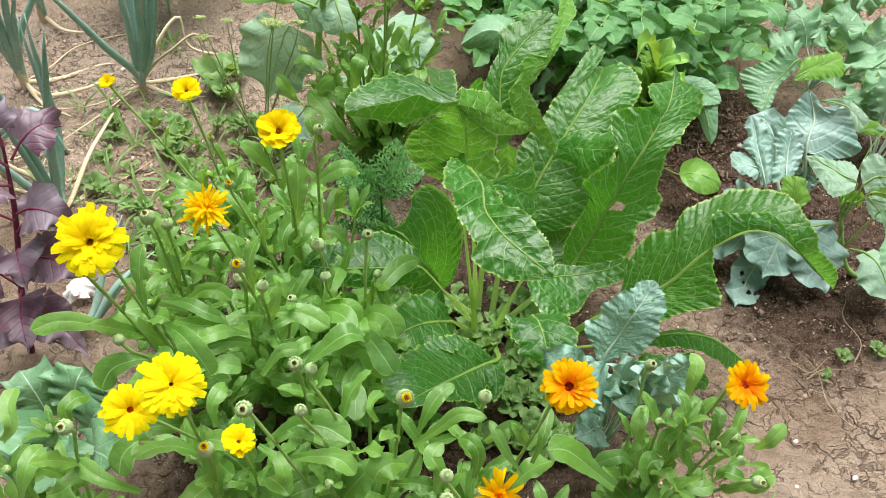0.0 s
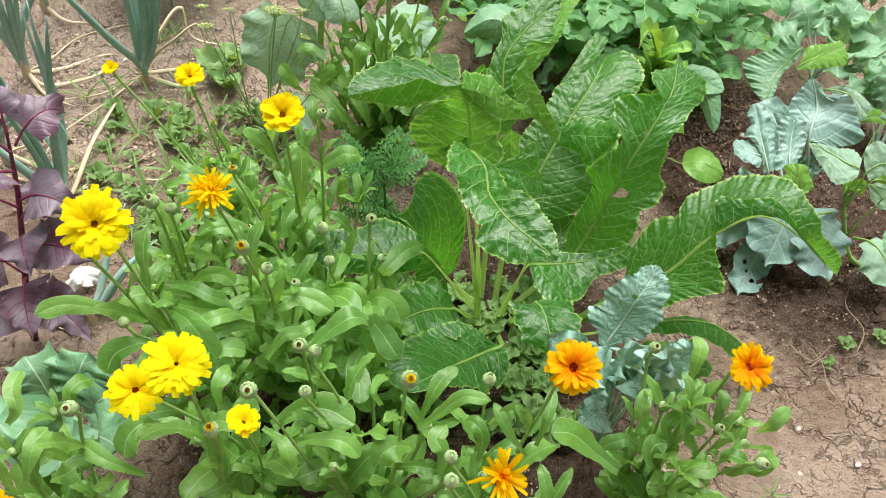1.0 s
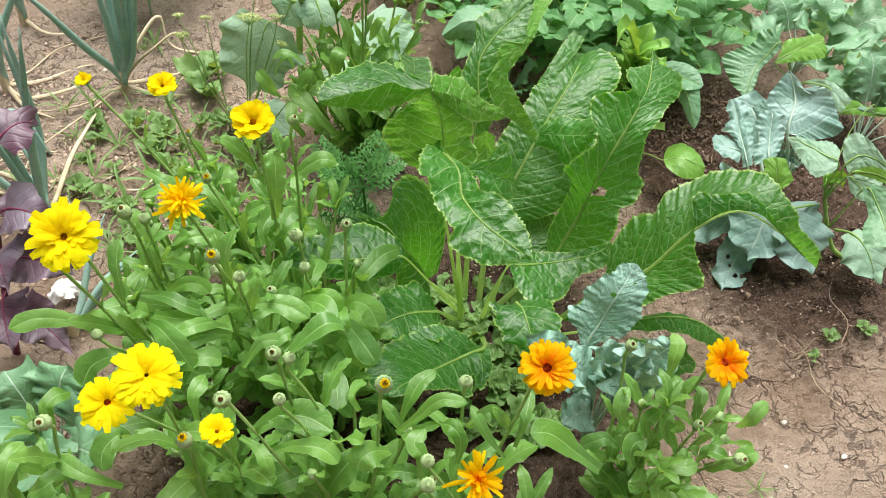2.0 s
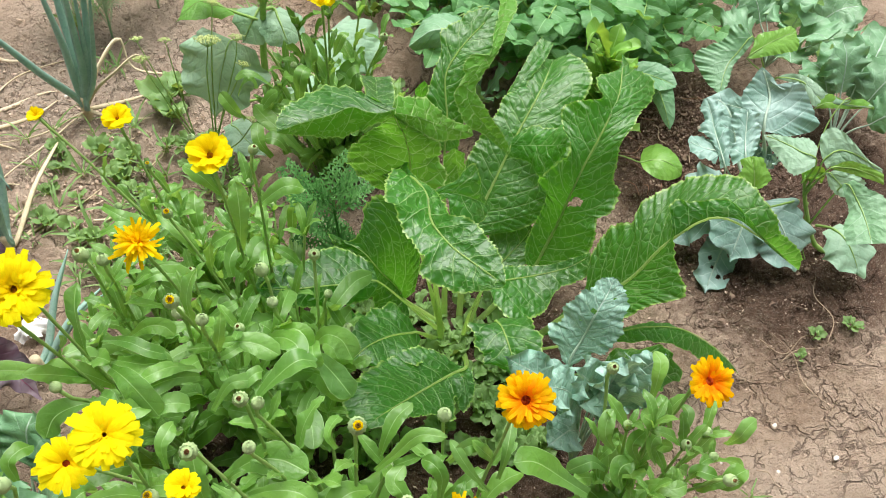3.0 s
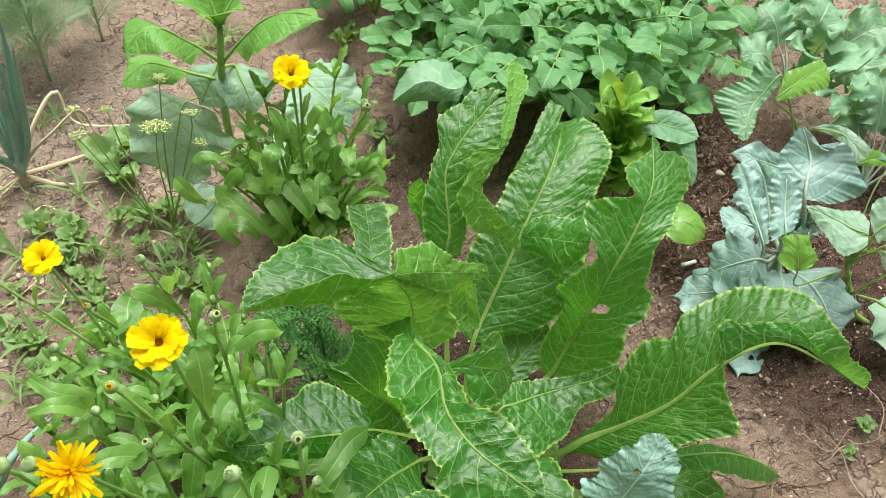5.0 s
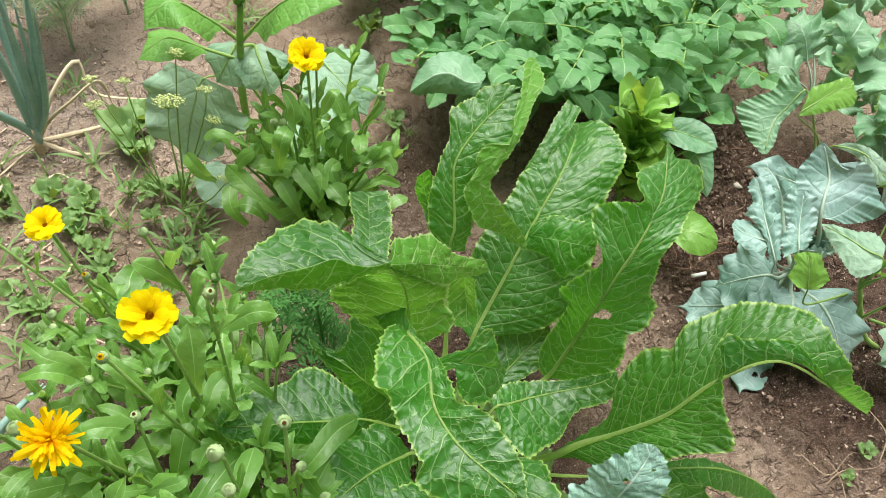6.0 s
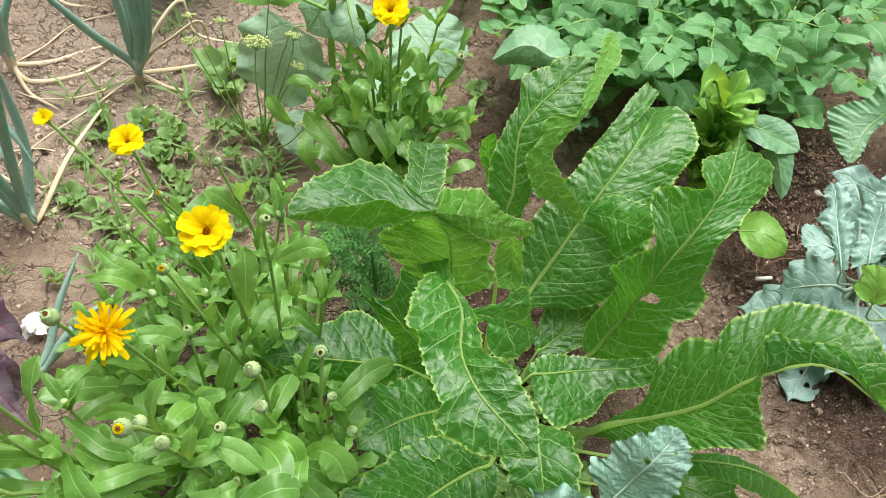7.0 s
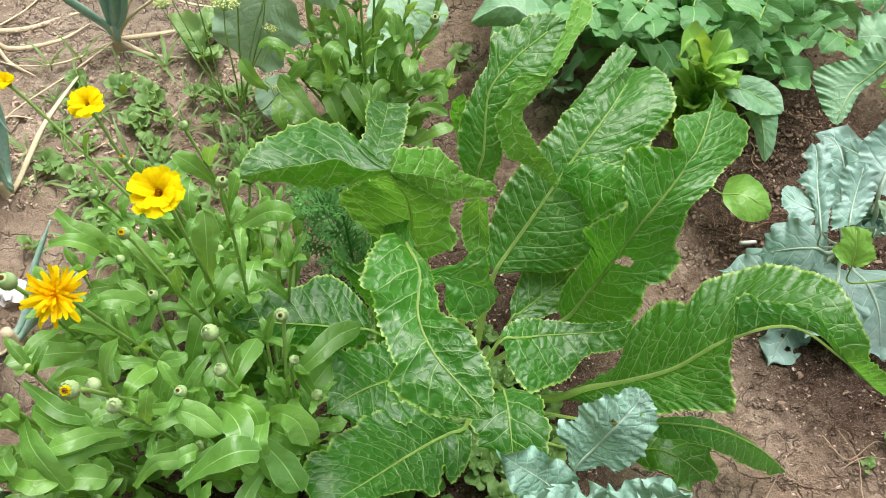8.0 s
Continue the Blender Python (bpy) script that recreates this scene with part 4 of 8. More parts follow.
def aim(place, way, up=vec(0, 0, 1), scale=1.0, spin=0.0):
    """A pose that lays +y along way with +z as near up as can be."""
    y = Vector(way).normalized()
    x = y.cross(up)
    x = x.normalized() if x.length > 1e-4 else vec(1, 0, 0)
    z = x.cross(y)
    m = Matrix((x, y, z)).transposed().to_4x4()
    return Matrix.Translation(place) @ m @ pose(0, 0, 0, 0, spin, 0) @ Matrix.Diagonal((scale, scale, scale, 1))


SPATULA = [0.005, 0.0056, 0.0069, 0.009, 0.0114, 0.0132, 0.0138, 0.0124, 0.009]
CALEN_LEAVES = leaf_set("leaf", CALEN, 12, 0.1, SPATULA, 1, nu=26, nv=4, cap=0.14, bend=(10, 110), fold=10, pucker=0.0006)
CALEN_SMALL = leaf_set("leaf", CALEN, 6, 0.1, [0.0075, 0.0095, 0.0115, 0.012, 0.0105, 0.0085], 2, nu=18, nv=3, fold=18, cap=0.22, bend=(10, 90))


def petal_mesh(name, material, width, bend, seed):
    bm = bmesh.new()
    pts, p, a = [vec(0, 0, 0)], vec(0, 0, 0), radians(bend)
    for k in range(5):
        p = p + 0.2 * vec(0, math.cos(a), math.sin(a))
        pts.append(p)
        a -= radians(bend * 0.45)
    blade(bm, pts, [0.35 * width, 0.75 * width, width, 1.06 * width, 1.02 * width, 0.68 * width], vec(0, 0, 1), nu=8, nv=2, fold=-12, curl=10, ruffle=0.018, waves=1.3, seed=seed)
    return mesh_of(name, bm, material)


PETALS = {}
for key, mat in (("yellow", YELLOW), ("gold", GOLD), ("orange", ORANGE)):
    PETALS[key] = [petal_mesh("petal", mat, w * 0.98, b, i) for i, (w, b) in enumerate(((0.145, 22), (0.155, 30), (0.135, 14), (0.15, 26)))]
    PETALS[key + "_wide"] = [petal_mesh("petal", mat, w, b, i + 7) for i, (w, b) in enumerate(((0.23, 16), (0.26, 22), (0.21, 10), (0.25, 18)))]
    PETALS[key + "_thin"] = [petal_mesh("petal", mat, w, b, i) for i, (w, b) in enumerate(((0.075, 26), (0.09, 10), (0.066, -14), (0.082, 34)))]


def disc_mesh(material, seed):
    """A low dome of crowded florets, as one surface of small peaks."""
    bm = bmesh.new()
    rnd = random.Random(seed)
    n, rings = 30, [[bm.verts.new((0, 0.5, 0))]]
    for i in range(1, 9):
        r = i / 8
        rings.append([bm.verts.new((r * math.cos(a), 0.42 * (1 - r * r) + (0.24 if (i + k) % 2 else -0.04) + rnd.uniform(-0.06, 0.1) - (0.3 if i == 8 else 0), r * math.sin(a)))
                      for k, a in ((k, 2 * math.pi * (k + 0.5 * i) / n) for k in range(n))])
    for k in range(n):
        bm.faces.new((rings[0][0], rings[1][(k + 1) % n], rings[1][k]))
    for a, b in zip(rings[1:], rings[2:]):
        for k in range(n):
            bm.faces.new((a[k], a[(k + 1) % n], b[(k + 1) % n], b[k]))
    return mesh_of("flower", bm, material, smooth=False)


DISCS = {"dark": disc_mesh(DISC, 1), "yellow": disc_mesh(DISC_Y, 2)}


def calyx_mesh():
    """A green cup with pointed bracts, opening along +y; radius one."""
    bm = bmesh.new()
    rings = []
    for y, r in ((-1.0, 0.25), (-0.85, 0.7), (-0.45, 1.0), (0.0, 1.05)):
        rings.append([bm.verts.new((r * math.cos(a), y, r * math.sin(a))) for a in (2 * math.pi * k / 16 for k in range(16))])
    for a, b in zip(rings, rings[1:]):
        for k in range(16):
            bm.faces.new((a[k], a[(k + 1) % 16], b[(k + 1) % 16], b[k]))
    bm.faces.new(rings[0][::-1])
    for k in range(16):
        a, b = rings[-1][k], rings[-1][(k + 1) % 16]
        c = (a.co + b.co) * 0.5
        t = bm.verts.new((c.x * 1.05, 0.75 + 0.15 * (k % 2), c.z * 1.05))
        bm.faces.new((a, b, t))
    return mesh_of("calyx", bm, BUD_GREEN)


def bud_mesh(seed, closed):
    """A round ridged bud of overlapping bracts, opening along +y; radius one."""
    bm = bmesh.new()
    rnd = random.Random(seed)
    n, rows = 26, 9
    rings = []
    for i in range(rows + 1):
        v = i / rows
        y = -1.0 + 1.9 * v
        r = math.sqrt(max(0.0, 1 - (2 * v - 0.92) ** 2)) if closed else math.sqrt(max(0.05, 1 - (1.75 * v - 0.92) ** 2))
        rings.append([bm.verts.new((r * s * math.cos(a), y + 0.05 * rnd.random(), r * s * math.sin(a))) for a, s in
                      ((2 * math.pi * k / n, 1.05 if k % 2 else 0.93) for k in range(n))])
    for a, b in zip(rings, rings[1:]):
        for k in range(n):
            bm.faces.new((a[k], a[(k + 1) % n], b[(k + 1) % n], b[k]))
    bm.faces.new(rings[0][::-1])
    bm.faces.new(rings[-1])
    for k in range(0, n, 2):
        a, b = rings[-2][k], rings[-2][(k + 2) % n]
        c = (a.co + b.co) * 0.5
        t = bm.verts.new((c.x * (0.75 if closed else 0.98), 1.15 + 0.2 * rnd.random(), c.z * (0.75 if closed else 0.98)))
        bm.faces.new((a, rings[-2][(k + 1) % n], b, t))
    return mesh_of("bud", bm, BUD_GREEN)


CALYX, BUDS = calyx_mesh(), [bud_mesh(1, True), bud_mesh(2, True), bud_mesh(3, False), bud_mesh(4, False)]


def bud_core(material):
    """Withered or unopened petal tips crowded in the mouth of a bud."""
    bm = bmesh.new()
    rnd = random.Random(9)
    n, rings = 16, [[bm.verts.new((0, 1.05, 0))]]
    for i in range(1, 6):
        r = 0.62 * i / 5
        rings.append([bm.verts.new((r * math.cos(a), 0.95 + (0.22 if (i + k) % 2 else 0.0) + rnd.uniform(-0.05, 0.08) - (0.45 if i == 5 else 0), r * math.sin(a))) for k, a in ((k, 2 * math.pi * k / n) for k in range(n))])
    for k in range(n):
        bm.faces.new((rings[0][0], rings[1][(k + 1) % n], rings[1][k]))
    for a, b in zip(rings[1:], rings[2:]):
        for k in range(n):
            bm.faces.new((a[k], a[(k + 1) % n], b[(k + 1) % n], b[k]))
    return mesh_of("bud_tip", bm, material, smooth=False)


CORE_DARK, CORE_YELLOW = bud_core(BUD_TIP), bud_core(YELLOW)


def flower(plant, head, way, radius, colour, style, seed):
    """way: where the flower looks. style: double, single, cup, spiky or ragged."""
    rnd = random.Random(seed)
    at = aim(head, way, vec(0.1, 0.2, 1) if abs(Vector(way).normalized().z) < 0.9 else vec(0, 1, 0))
    size = {"full": 0.12, "double": 0.34 if colour == "orange" else 0.19, "single": 0.22, "cup": 0.24, "spiky": 0.16, "ragged": 0.16}[style]
    names = {"yellow": "bright yellow", "gold": "golden orange", "orange": "orange with a darker rim"}
    radius *= 0.74 if style == "cup" else 1.0
    disc_r = size * radius
    head_ob = part("flower", DISCS["yellow" if style == "full" or (style == "double" and colour == "yellow") or (style == "cup" and radius < 0.025) else "dark"], None, plant, names[colour] + " marigold flower head", at=at @ Matrix.Diagonal((disc_r, disc_r * (2.4 if style in ("cup", "spiky") else 1.5), disc_r, 1)))
    part("calyx", CALYX, None, head_ob, "pale green cup of bracts", at=at @ Matrix.Translation((0, -0.1 * radius, 0)) @ Matrix.Diagonal((0.26 * radius,) * 3 + (1,)))
    rows = {"full": ((1.0, 22, 4), (0.95, 20, 11), (0.84, 16, 22), (0.64, 12, 38), (0.44, 8, 56), (0.3, 6, 70)),
            "double": ((1.0, 24, 5), (0.92, 22, 15), (0.78, 18, 29), (0.6, 14, 45), (0.4, 9, 62)),
            "single": ((1.0, 20, 6), (0.94, 18, 16), (0.7, 9, 40)),
            "cup": ((1.0, 17, 24), (0.97, 16, 33), (0.88, 14, 45), (0.62, 9, 56)),
            "spiky": ((1.2, 9, 4), (1.02, 24, 28), (0.94, 28, 44), (0.8, 26, 58), (0.62, 22, 70)),
            "ragged": ((1.0, 15, 30), (0.95, 15, 55), (0.9, 14, 75))}[style]
    meshes = PETALS[colour + ("_thin" if style in ("spiky", "ragged") else "_wide" if style == "cup" else "")]
    if style == "double" and colour == "orange":
        rows = rows[:-1]
    for long, count, lift in rows:
        off = rnd.uniform(0, 360)
        for k in range(count):
            turn = off + 360 * k / count + rnd.uniform(-5, 5)
            l = long * radius * rnd.uniform(0.88, 1.08) * (rnd.uniform(0.7, 1.15) if style in ("spiky", "ragged") else 1)
            neat = style in ("double", "full", "single")
            up = lift + rnd.uniform(-11, 11) * (0.8 if neat else 0.5 if style == "cup" else 1) + (rnd.uniform(-35, 25) if style in ("spiky", "ragged") else 0)
            # petals start at the rim of the disc and spread round the flower's axis
            m = at @ pose(0, 0, 0, -90, 0, 0) @ pose(0, 0, 0, 0, 0, turn) @ Matrix.Translation((0, 0.55 * disc_r, 0.0005 * k)) @ pose(0, 0, 0, up, rnd.uniform(-20, 20) if neat else rnd.uniform(-24, 24), 0)
            part("petal", meshes[rnd.randrange(4)], None, head_ob, at=m @ Matrix.Diagonal((l,) * 3 + (1,)))
    return head_ob


def bud(plant, head, way, radius, kind, seed):
    at = aim(head, way, vec(0.1, 0.2, 1) if abs(Vector(way).normalized().z) < 0.9 else vec(0, 1, 0)) @ pose(0, 0, 0, 0, seed * 47, 0) @ Matrix.Diagonal((0.66 * radius, 0.82 * radius, 0.66 * radius, 1))
    ob = part("bud", BUDS[seed % 2 if kind == "closed" else 2 + seed % 2], None, plant, "pale green ridged flower bud" if kind == "closed" else "opening bud with a dark tip", at=at)
    if kind != "closed":
        part("bud_tip", CORE_YELLOW if kind == "yellow" else CORE_DARK, None, ob, "golden petal tips" if kind == "yellow" else "dark brown withered centre", at=at @ Matrix.Diagonal((1, 1, 1, 1) if kind == "yellow" else (0.55, 1, 0.55, 1)))
        if kind == "yellow":
            part("bud_tip", CORE_DARK, None, ob, "dark brown centre", at=at @ Matrix.Diagonal((0.55, 1.05, 0.55, 1)))
    return ob


def marigold(base, stems, basal, shoots, label, seed, reach=0.13, leafy=1.0, grown=1.0):
    """stems: (head, way, radius, what) to flowers and buds; basal: how many ground leaves; shoots: tips of leafy side shoots."""
    rnd = random.Random(seed)
    plant = thing("marigold", on_ground(*base), label, "flower", "marigolds in the bed")
    foot = on_ground(*base)

    def clothe(line, size, bare):
        """Leaves in a spiral along a stem."""
        length = sum((a - b).length for a, b in zip(line, line[1:]))
        count = max(2, int(length / 0.050 * leafy))
        turn = rnd.uniform(0, 360)
        for k in range(count):
            u = 0.12 + (bare - 0.12) * k / count
            i = int(u * (len(line) - 1))
            p = line[i].lerp(line[i + 1], u * (len(line) - 1) - i)
            t = (line[i + 1] - line[i]).normalized()
            turn += 137.5 + rnd.uniform(-20, 20)
            out = Matrix.Rotation(radians(turn), 3, t) @ t.orthogonal().normalized()
            way = out + t * rnd.uniform(0.8, 2.4)
            big = size * (1.22 - 0.78 * u) * (rnd.uniform(0.55, 1.15) if rnd.random() < 0.75 else rnd.uniform(1.25, 1.6))
            part("leaf", CALEN_LEAVES[rnd.randrange(12)] if u < 0.72 else CALEN_SMALL[rnd.randrange(6)], None, plant, at=aim(p, way, t, big, rnd.uniform(-50, 50)))

    for n, (head, way, radius, what) in enumerate(stems):
        head, way = Vector(head), Vector(way).normalized()
        low = foot + vec(rnd.uniform(-0.015, 0.015), rnd.uniform(-0.015, 0.015), -0.01)
        mid = low.lerp(head, 0.55) + vec(rnd.uniform(-0.02, 0.02), rnd.uniform(-0.02, 0.02), 0.02)
        neck = head - way * (radius * (0.35 if what[0] != "bud" else 1.0))
        bm = bmesh.new()
        line = tube(bm, [low, low.lerp(mid, 0.5) + vec(0, 0, 0.02), mid, mid.lerp(neck, 0.6) + vec(0, 0, 0.005), neck - way * 0.012, neck], [0.0040, 0.0034, 0.0028, 0.0023, 0.0018, 0.0022], 7, 22)
        part("stem", bm, CALEN_STEM, plant, "ribbed pale green stem")
        clothe(line, 0.92 * grown, 0.93 if what[0] == "bud" else 0.82)
        if what[0] == "bud":
            bud(plant, head, way, radius, what[1], seed + n)
        else:
            flower(plant, head, way, radius, what[1], what[0], seed * 10 + n)
    for n, tip in enumerate(shoots):
        tip = Vector(tip)
        low = foot.lerp(vec(tip.x, tip.y, foot.z), 0.25)
        bm = bmesh.new()
        line = tube(bm, [low + vec(0, 0, -0.01), low.lerp(tip, 0.5) + vec(0, 0, 0.015), tip], [0.004, 0.0032, 0.0018], 6, 14)
        part("stem", bm, CALEN_STEM, plant)
        clothe(line, 0.86 * grown, 0.95)
        if n % 3 != 1:
            up = (line[-1] - line[-3]).normalized()
            bud(plant, tip + up * 0.012, up + vec(rnd.uniform(-0.3, 0.3), -0.2, 0.2), rnd.uniform(0.007, 0.0105), "closed" if rnd.random() < 0.75 else "dark", seed + n)
        for k in range(4):
            way = vec(math.cos(k * 2.4 + n), math.sin(k * 2.4 + n), rnd.uniform(0.7, 2.4))
            part("leaf", CALEN_SMALL[k], None, plant, at=aim(tip, way, vec(0, 0, 1), rnd.uniform(0.3, 0.6), rnd.uniform(-20, 20)))
    for k in range(int(basal * 0.5)):
        a = k * 2.39996 + rnd.uniform(-0.3, 0.3)
        p = foot + vec(0.012 * math.cos(a), 0.012 * math.sin(a), 0.01 + 0.1 * rnd.random() ** 1.5)
        way = vec(math.cos(a), math.sin(a), rnd.uniform(0.4, 2.4))
        part("leaf", CALEN_LEAVES[rnd.randrange(12)], None, plant, at=aim(p, way, vec(0, 0, 1), reach / 0.1 * rnd.uniform(0.5, 0.95), rnd.uniform(-25, 25)))
    return plant


def marigolds():
    tall = "tall marigold plant with pale green leaves and "
    marigold((-0.33, 0.80), [((-0.403, 0.747, 0.51), vec(0.1, -0.55, 0.8), 0.034, ("double", "yellow")), ((-0.42, 0.74, 0.475), vec(-0.1, -0.2, 1), 0.009, ("bud", "closed")), ((-0.385, 0.70, 0.41), vec(-0.3, 0, 1), 0.009, ("bud", "closed"))],
             14, [(-0.40, 0.82, 0.30), (-0.36, 0.70, 0.33)], tall + "a large yellow flower", 1)
    marigold((-0.24, 0.66), [((-0.289, 0.598, 0.499), vec(0.2, -0.35, 0.85), 0.029, ("full", "yellow")), ((-0.334, 0.596, 0.452), vec(0.2, -0.4, 0.8), 0.0245, ("single", "yellow")),
                             ((-0.231, 0.575, 0.440), vec(0.15, -0.15, 0.95), 0.020, ("cup", "yellow")), ((-0.262, 0.572, 0.43), vec(0.0, -0.2, 1), 0.012, ("bud", "yellow"))],
             16, [(-0.28, 0.70, 0.30), (-0.18, 0.70, 0.32), (-0.30, 0.62, 0.3)], tall + "three yellow flowers", 2)
    marigold((-0.20, 0.95), [((-0.243, 0.917, 0.527), vec(0.1, -0.4, 0.85), 0.032, ("cup", "yellow")), ((-0.317, 0.941, 0.412), vec(0.1, -0.4, 0.9), 0.010, ("bud", "yellow")), ((-0.205, 0.96, 0.50), vec(0.3, -0.2, 0.9), 0.009, ("bud", "dark"))],
             12, [(-0.25, 1.0, 0.30), (-0.16, 0.98, 0.33), (-0.30, 0.98, 0.3), (-0.231, 1.148, 0.2), (-0.206, 1.18, 0.2), (-0.236, 1.081, 0.24), (-0.285, 1.234, 0.2)], tall + "a yellow cup-shaped flower", 3)
    marigold((-0.30, 1.10), [((-0.398, 1.078, 0.441), vec(0.1, -0.3, 0.9), 0.026, ("cup", "yellow")), ((-0.52, 1.12, 0.41), vec(-0.1, -0.3, 0.9), 0.016, ("cup", "yellow")), ((-0.37, 1.06, 0.38), vec(0, -0.2, 1), 0.007, ("bud", "yellow")), ((-0.33, 1.14, 0.36), vec(0, -0.2, 1), 0.009, ("bud", "closed"))],
             12, [(-0.40, 1.12, 0.24), (-0.34, 1.04, 0.30), (-0.26, 1.14, 0.26), (-0.38, 1.0, 0.25)], tall + "a small yellow flower", 4, 0.12)
    marigold((-0.27, 0.86), [((-0.307, 0.821, 0.49), vec(0.1, -0.35, 0.85), 0.0245, ("spiky", "gold")), ((-0.256, 0.733, 0.509), vec(0.1, -0.4, 0.85), 0.012, ("bud", "yellow")), ((-0.235, 0.74, 0.47), vec(0.2, -0.2, 1), 0.010, ("bud", "closed")), ((-0.265, 0.76, 0.455), vec(-0.2, -0.2, 1), 0.010, ("bud", "closed"))],
             14, [(-0.22, 0.80, 0.36), (-0.33, 0.88, 0.30), (-0.30, 0.92, 0.31)], tall + "a frayed golden flower", 5)
    marigold((-0.15, 0.83), [((-0.191, 0.836, 0.432), vec(-0.1, -0.3, 0.9), 0.0125, ("bud", "closed")), ((-0.136, 0.877, 0.410), vec(0.1, -0.5, 0.85), 0.011, ("bud", "dark")), ((-0.18, 0.815, 0.40), vec(0, -0.1, 1), 0.010, ("bud", "closed")), ((-0.12, 0.85, 0.37), vec(0.3, -0.1, 0.9), 0.008, ("bud", "closed"))],
             14, [(-0.10, 0.84, 0.30), (-0.17, 0.90, 0.30), (-0.20, 0.77, 0.30)], "leafy marigold plant with green buds", 6)
    marigold((-0.10, 0.66), [((-0.078, 0.631, 0.448), vec(0.1, -0.4, 0.85), 0.014, ("bud", "yellow")), ((-0.234, 0.614, 0.435), vec(0.05, -0.45, 0.85), 0.0135, ("bud", "dark")), ((-0.19, 0.66, 0.45), vec(0, -0.4, 0.85), 0.012, ("bud", "dark")), ((-0.175, 0.662, 0.44), vec(0.3, -0.1, 0.9), 0.010, ("bud", "closed")), ((-0.18, 0.62, 0.43), vec(0.1, -0.2, 0.9), 0.010, ("bud", "closed"))],
             18, [(-0.05, 0.68, 0.25), (-0.12, 0.74, 0.28), (-0.02, 0.62, 0.25), (-0.15, 0.60, 0.3)], "leafy marigold plant with opening buds", 7)
    marigold((0.06, 0.60), [((0.011, 0.678, 0.383), vec(0, -0.2, 1), 0.012, ("bud", "closed")), ((0.08, 0.644, 0.471), vec(0.05, -0.55, 0.75), 0.0245, ("double", "orange")), ((0.015, 0.545, 0.43), vec(0.0, -0.5, 0.7), 0.028, ("ragged", "orange")), ((-0.03, 0.55, 0.40), vec(0.0, -0.2, 0.9), 0.012, ("bud", "closed")), ((-0.03, 0.58, 0.39), vec(0.0, -0.2, 0.9), 0.011, ("bud", "closed"))],
             12, [(0.02, 0.62, 0.25), (0.09, 0.58, 0.27)], tall + "an orange flower", 8)
    marigold((0.27, 0.68), [((0.281, 0.684, 0.435), vec(0.1, -0.55, 0.75), 0.0225, ("double", "orange")), ((0.19, 0.71, 0.42), vec(0, -0.3, 0.9), 0.010, ("bud", "dark")), ((0.30, 0.60, 0.38), vec(0.2, -0.4, 0.8), 0.010, ("bud", "dark"))],
             10, [(0.225, 0.69, 0.32), (0.24, 0.67, 0.36), (0.28, 0.66, 0.33), (0.32, 0.66, 0.30), (0.24, 0.62, 0.30), (0.33, 0.70, 0.28)], "bushy marigold plant with an orange flower", 9, 0.11)
    marigold((-0.16, 1.44), [((-0.149, 1.337, 0.468), vec(0.05, -0.4, 0.85), 0.031, ("cup", "yellow")), ((-0.055, 1.40, 0.36), vec(0.1, -0.4, 0.85), 0.010, ("bud", "dark")), ((-0.21, 1.40, 0.30), vec(0.0, -0.3, 0.85), 0.009, ("bud", "closed"))],
             26, [(-0.25, 1.477, 0.19), (-0.275, 1.46, 0.17), (-0.075, 1.43, 0.18), (-0.03, 1.46, 0.17), (-0.146, 1.41, 0.18), (-0.06, 1.444, 0.32), (-0.205, 1.46, 0.33), (-0.10, 1.49, 0.34), (-0.23, 1.45, 0.25), (-0.20, 1.42, 0.27), (-0.11, 1.43, 0.28), (-0.18, 1.46, 0.30), (-0.15, 1.45, 0.36), (-0.27, 1.45, 0.15)], "bushy marigold plant with a yellow flower, on bare soil", 10, 0.15, 1.0, 1.1)
    marigold((-0.47, 0.58), [((-0.41, 0.60, 0.40), vec(0.0, -0.4, 0.85), 0.0125, ("bud", "dark")), ((-0.43, 0.485, 0.42), vec(0.1, -0.3, 0.85), 0.026, ("cup", "gold")), ((-0.47, 0.52, 0.40), vec(0, -0.2, 0.9), 0.012, ("bud", "closed"))],
             16, [(-0.50, 0.60, 0.28), (-0.44, 0.60, 0.28), (-0.48, 0.66, 0.26)], "marigold plant with broad leaves and a golden flower", 11)
    marigold((-0.40, 0.95), [((-0.392, 0.856, 0.433), vec(-0.1, -0.2, 1), 0.0128, ("bud", "dark")), ((-0.375, 0.865, 0.415), vec(0.1, -0.1, 1), 0.011, ("bud", "closed"))],
             14, [(-0.45, 1.0, 0.20), (-0.38, 1.02, 0.25), (-0.42, 0.92, 0.24), (-0.47, 0.95, 0.17), (-0.41, 1.05, 0.2)], "leafy marigold plant with plump green buds beside onions", 12)
    marigold((-0.44, 1.10), [((-0.43, 1.06, 0.30), vec(0, -0.2, 1), 0.009, ("bud", "closed"))], 12, [(-0.48, 1.12, 0.16), (-0.42, 1.14, 0.18), (-0.46, 1.06, 0.18)], "low leafy marigold plant at the bed's edge", 13, 0.11)


marigolds()


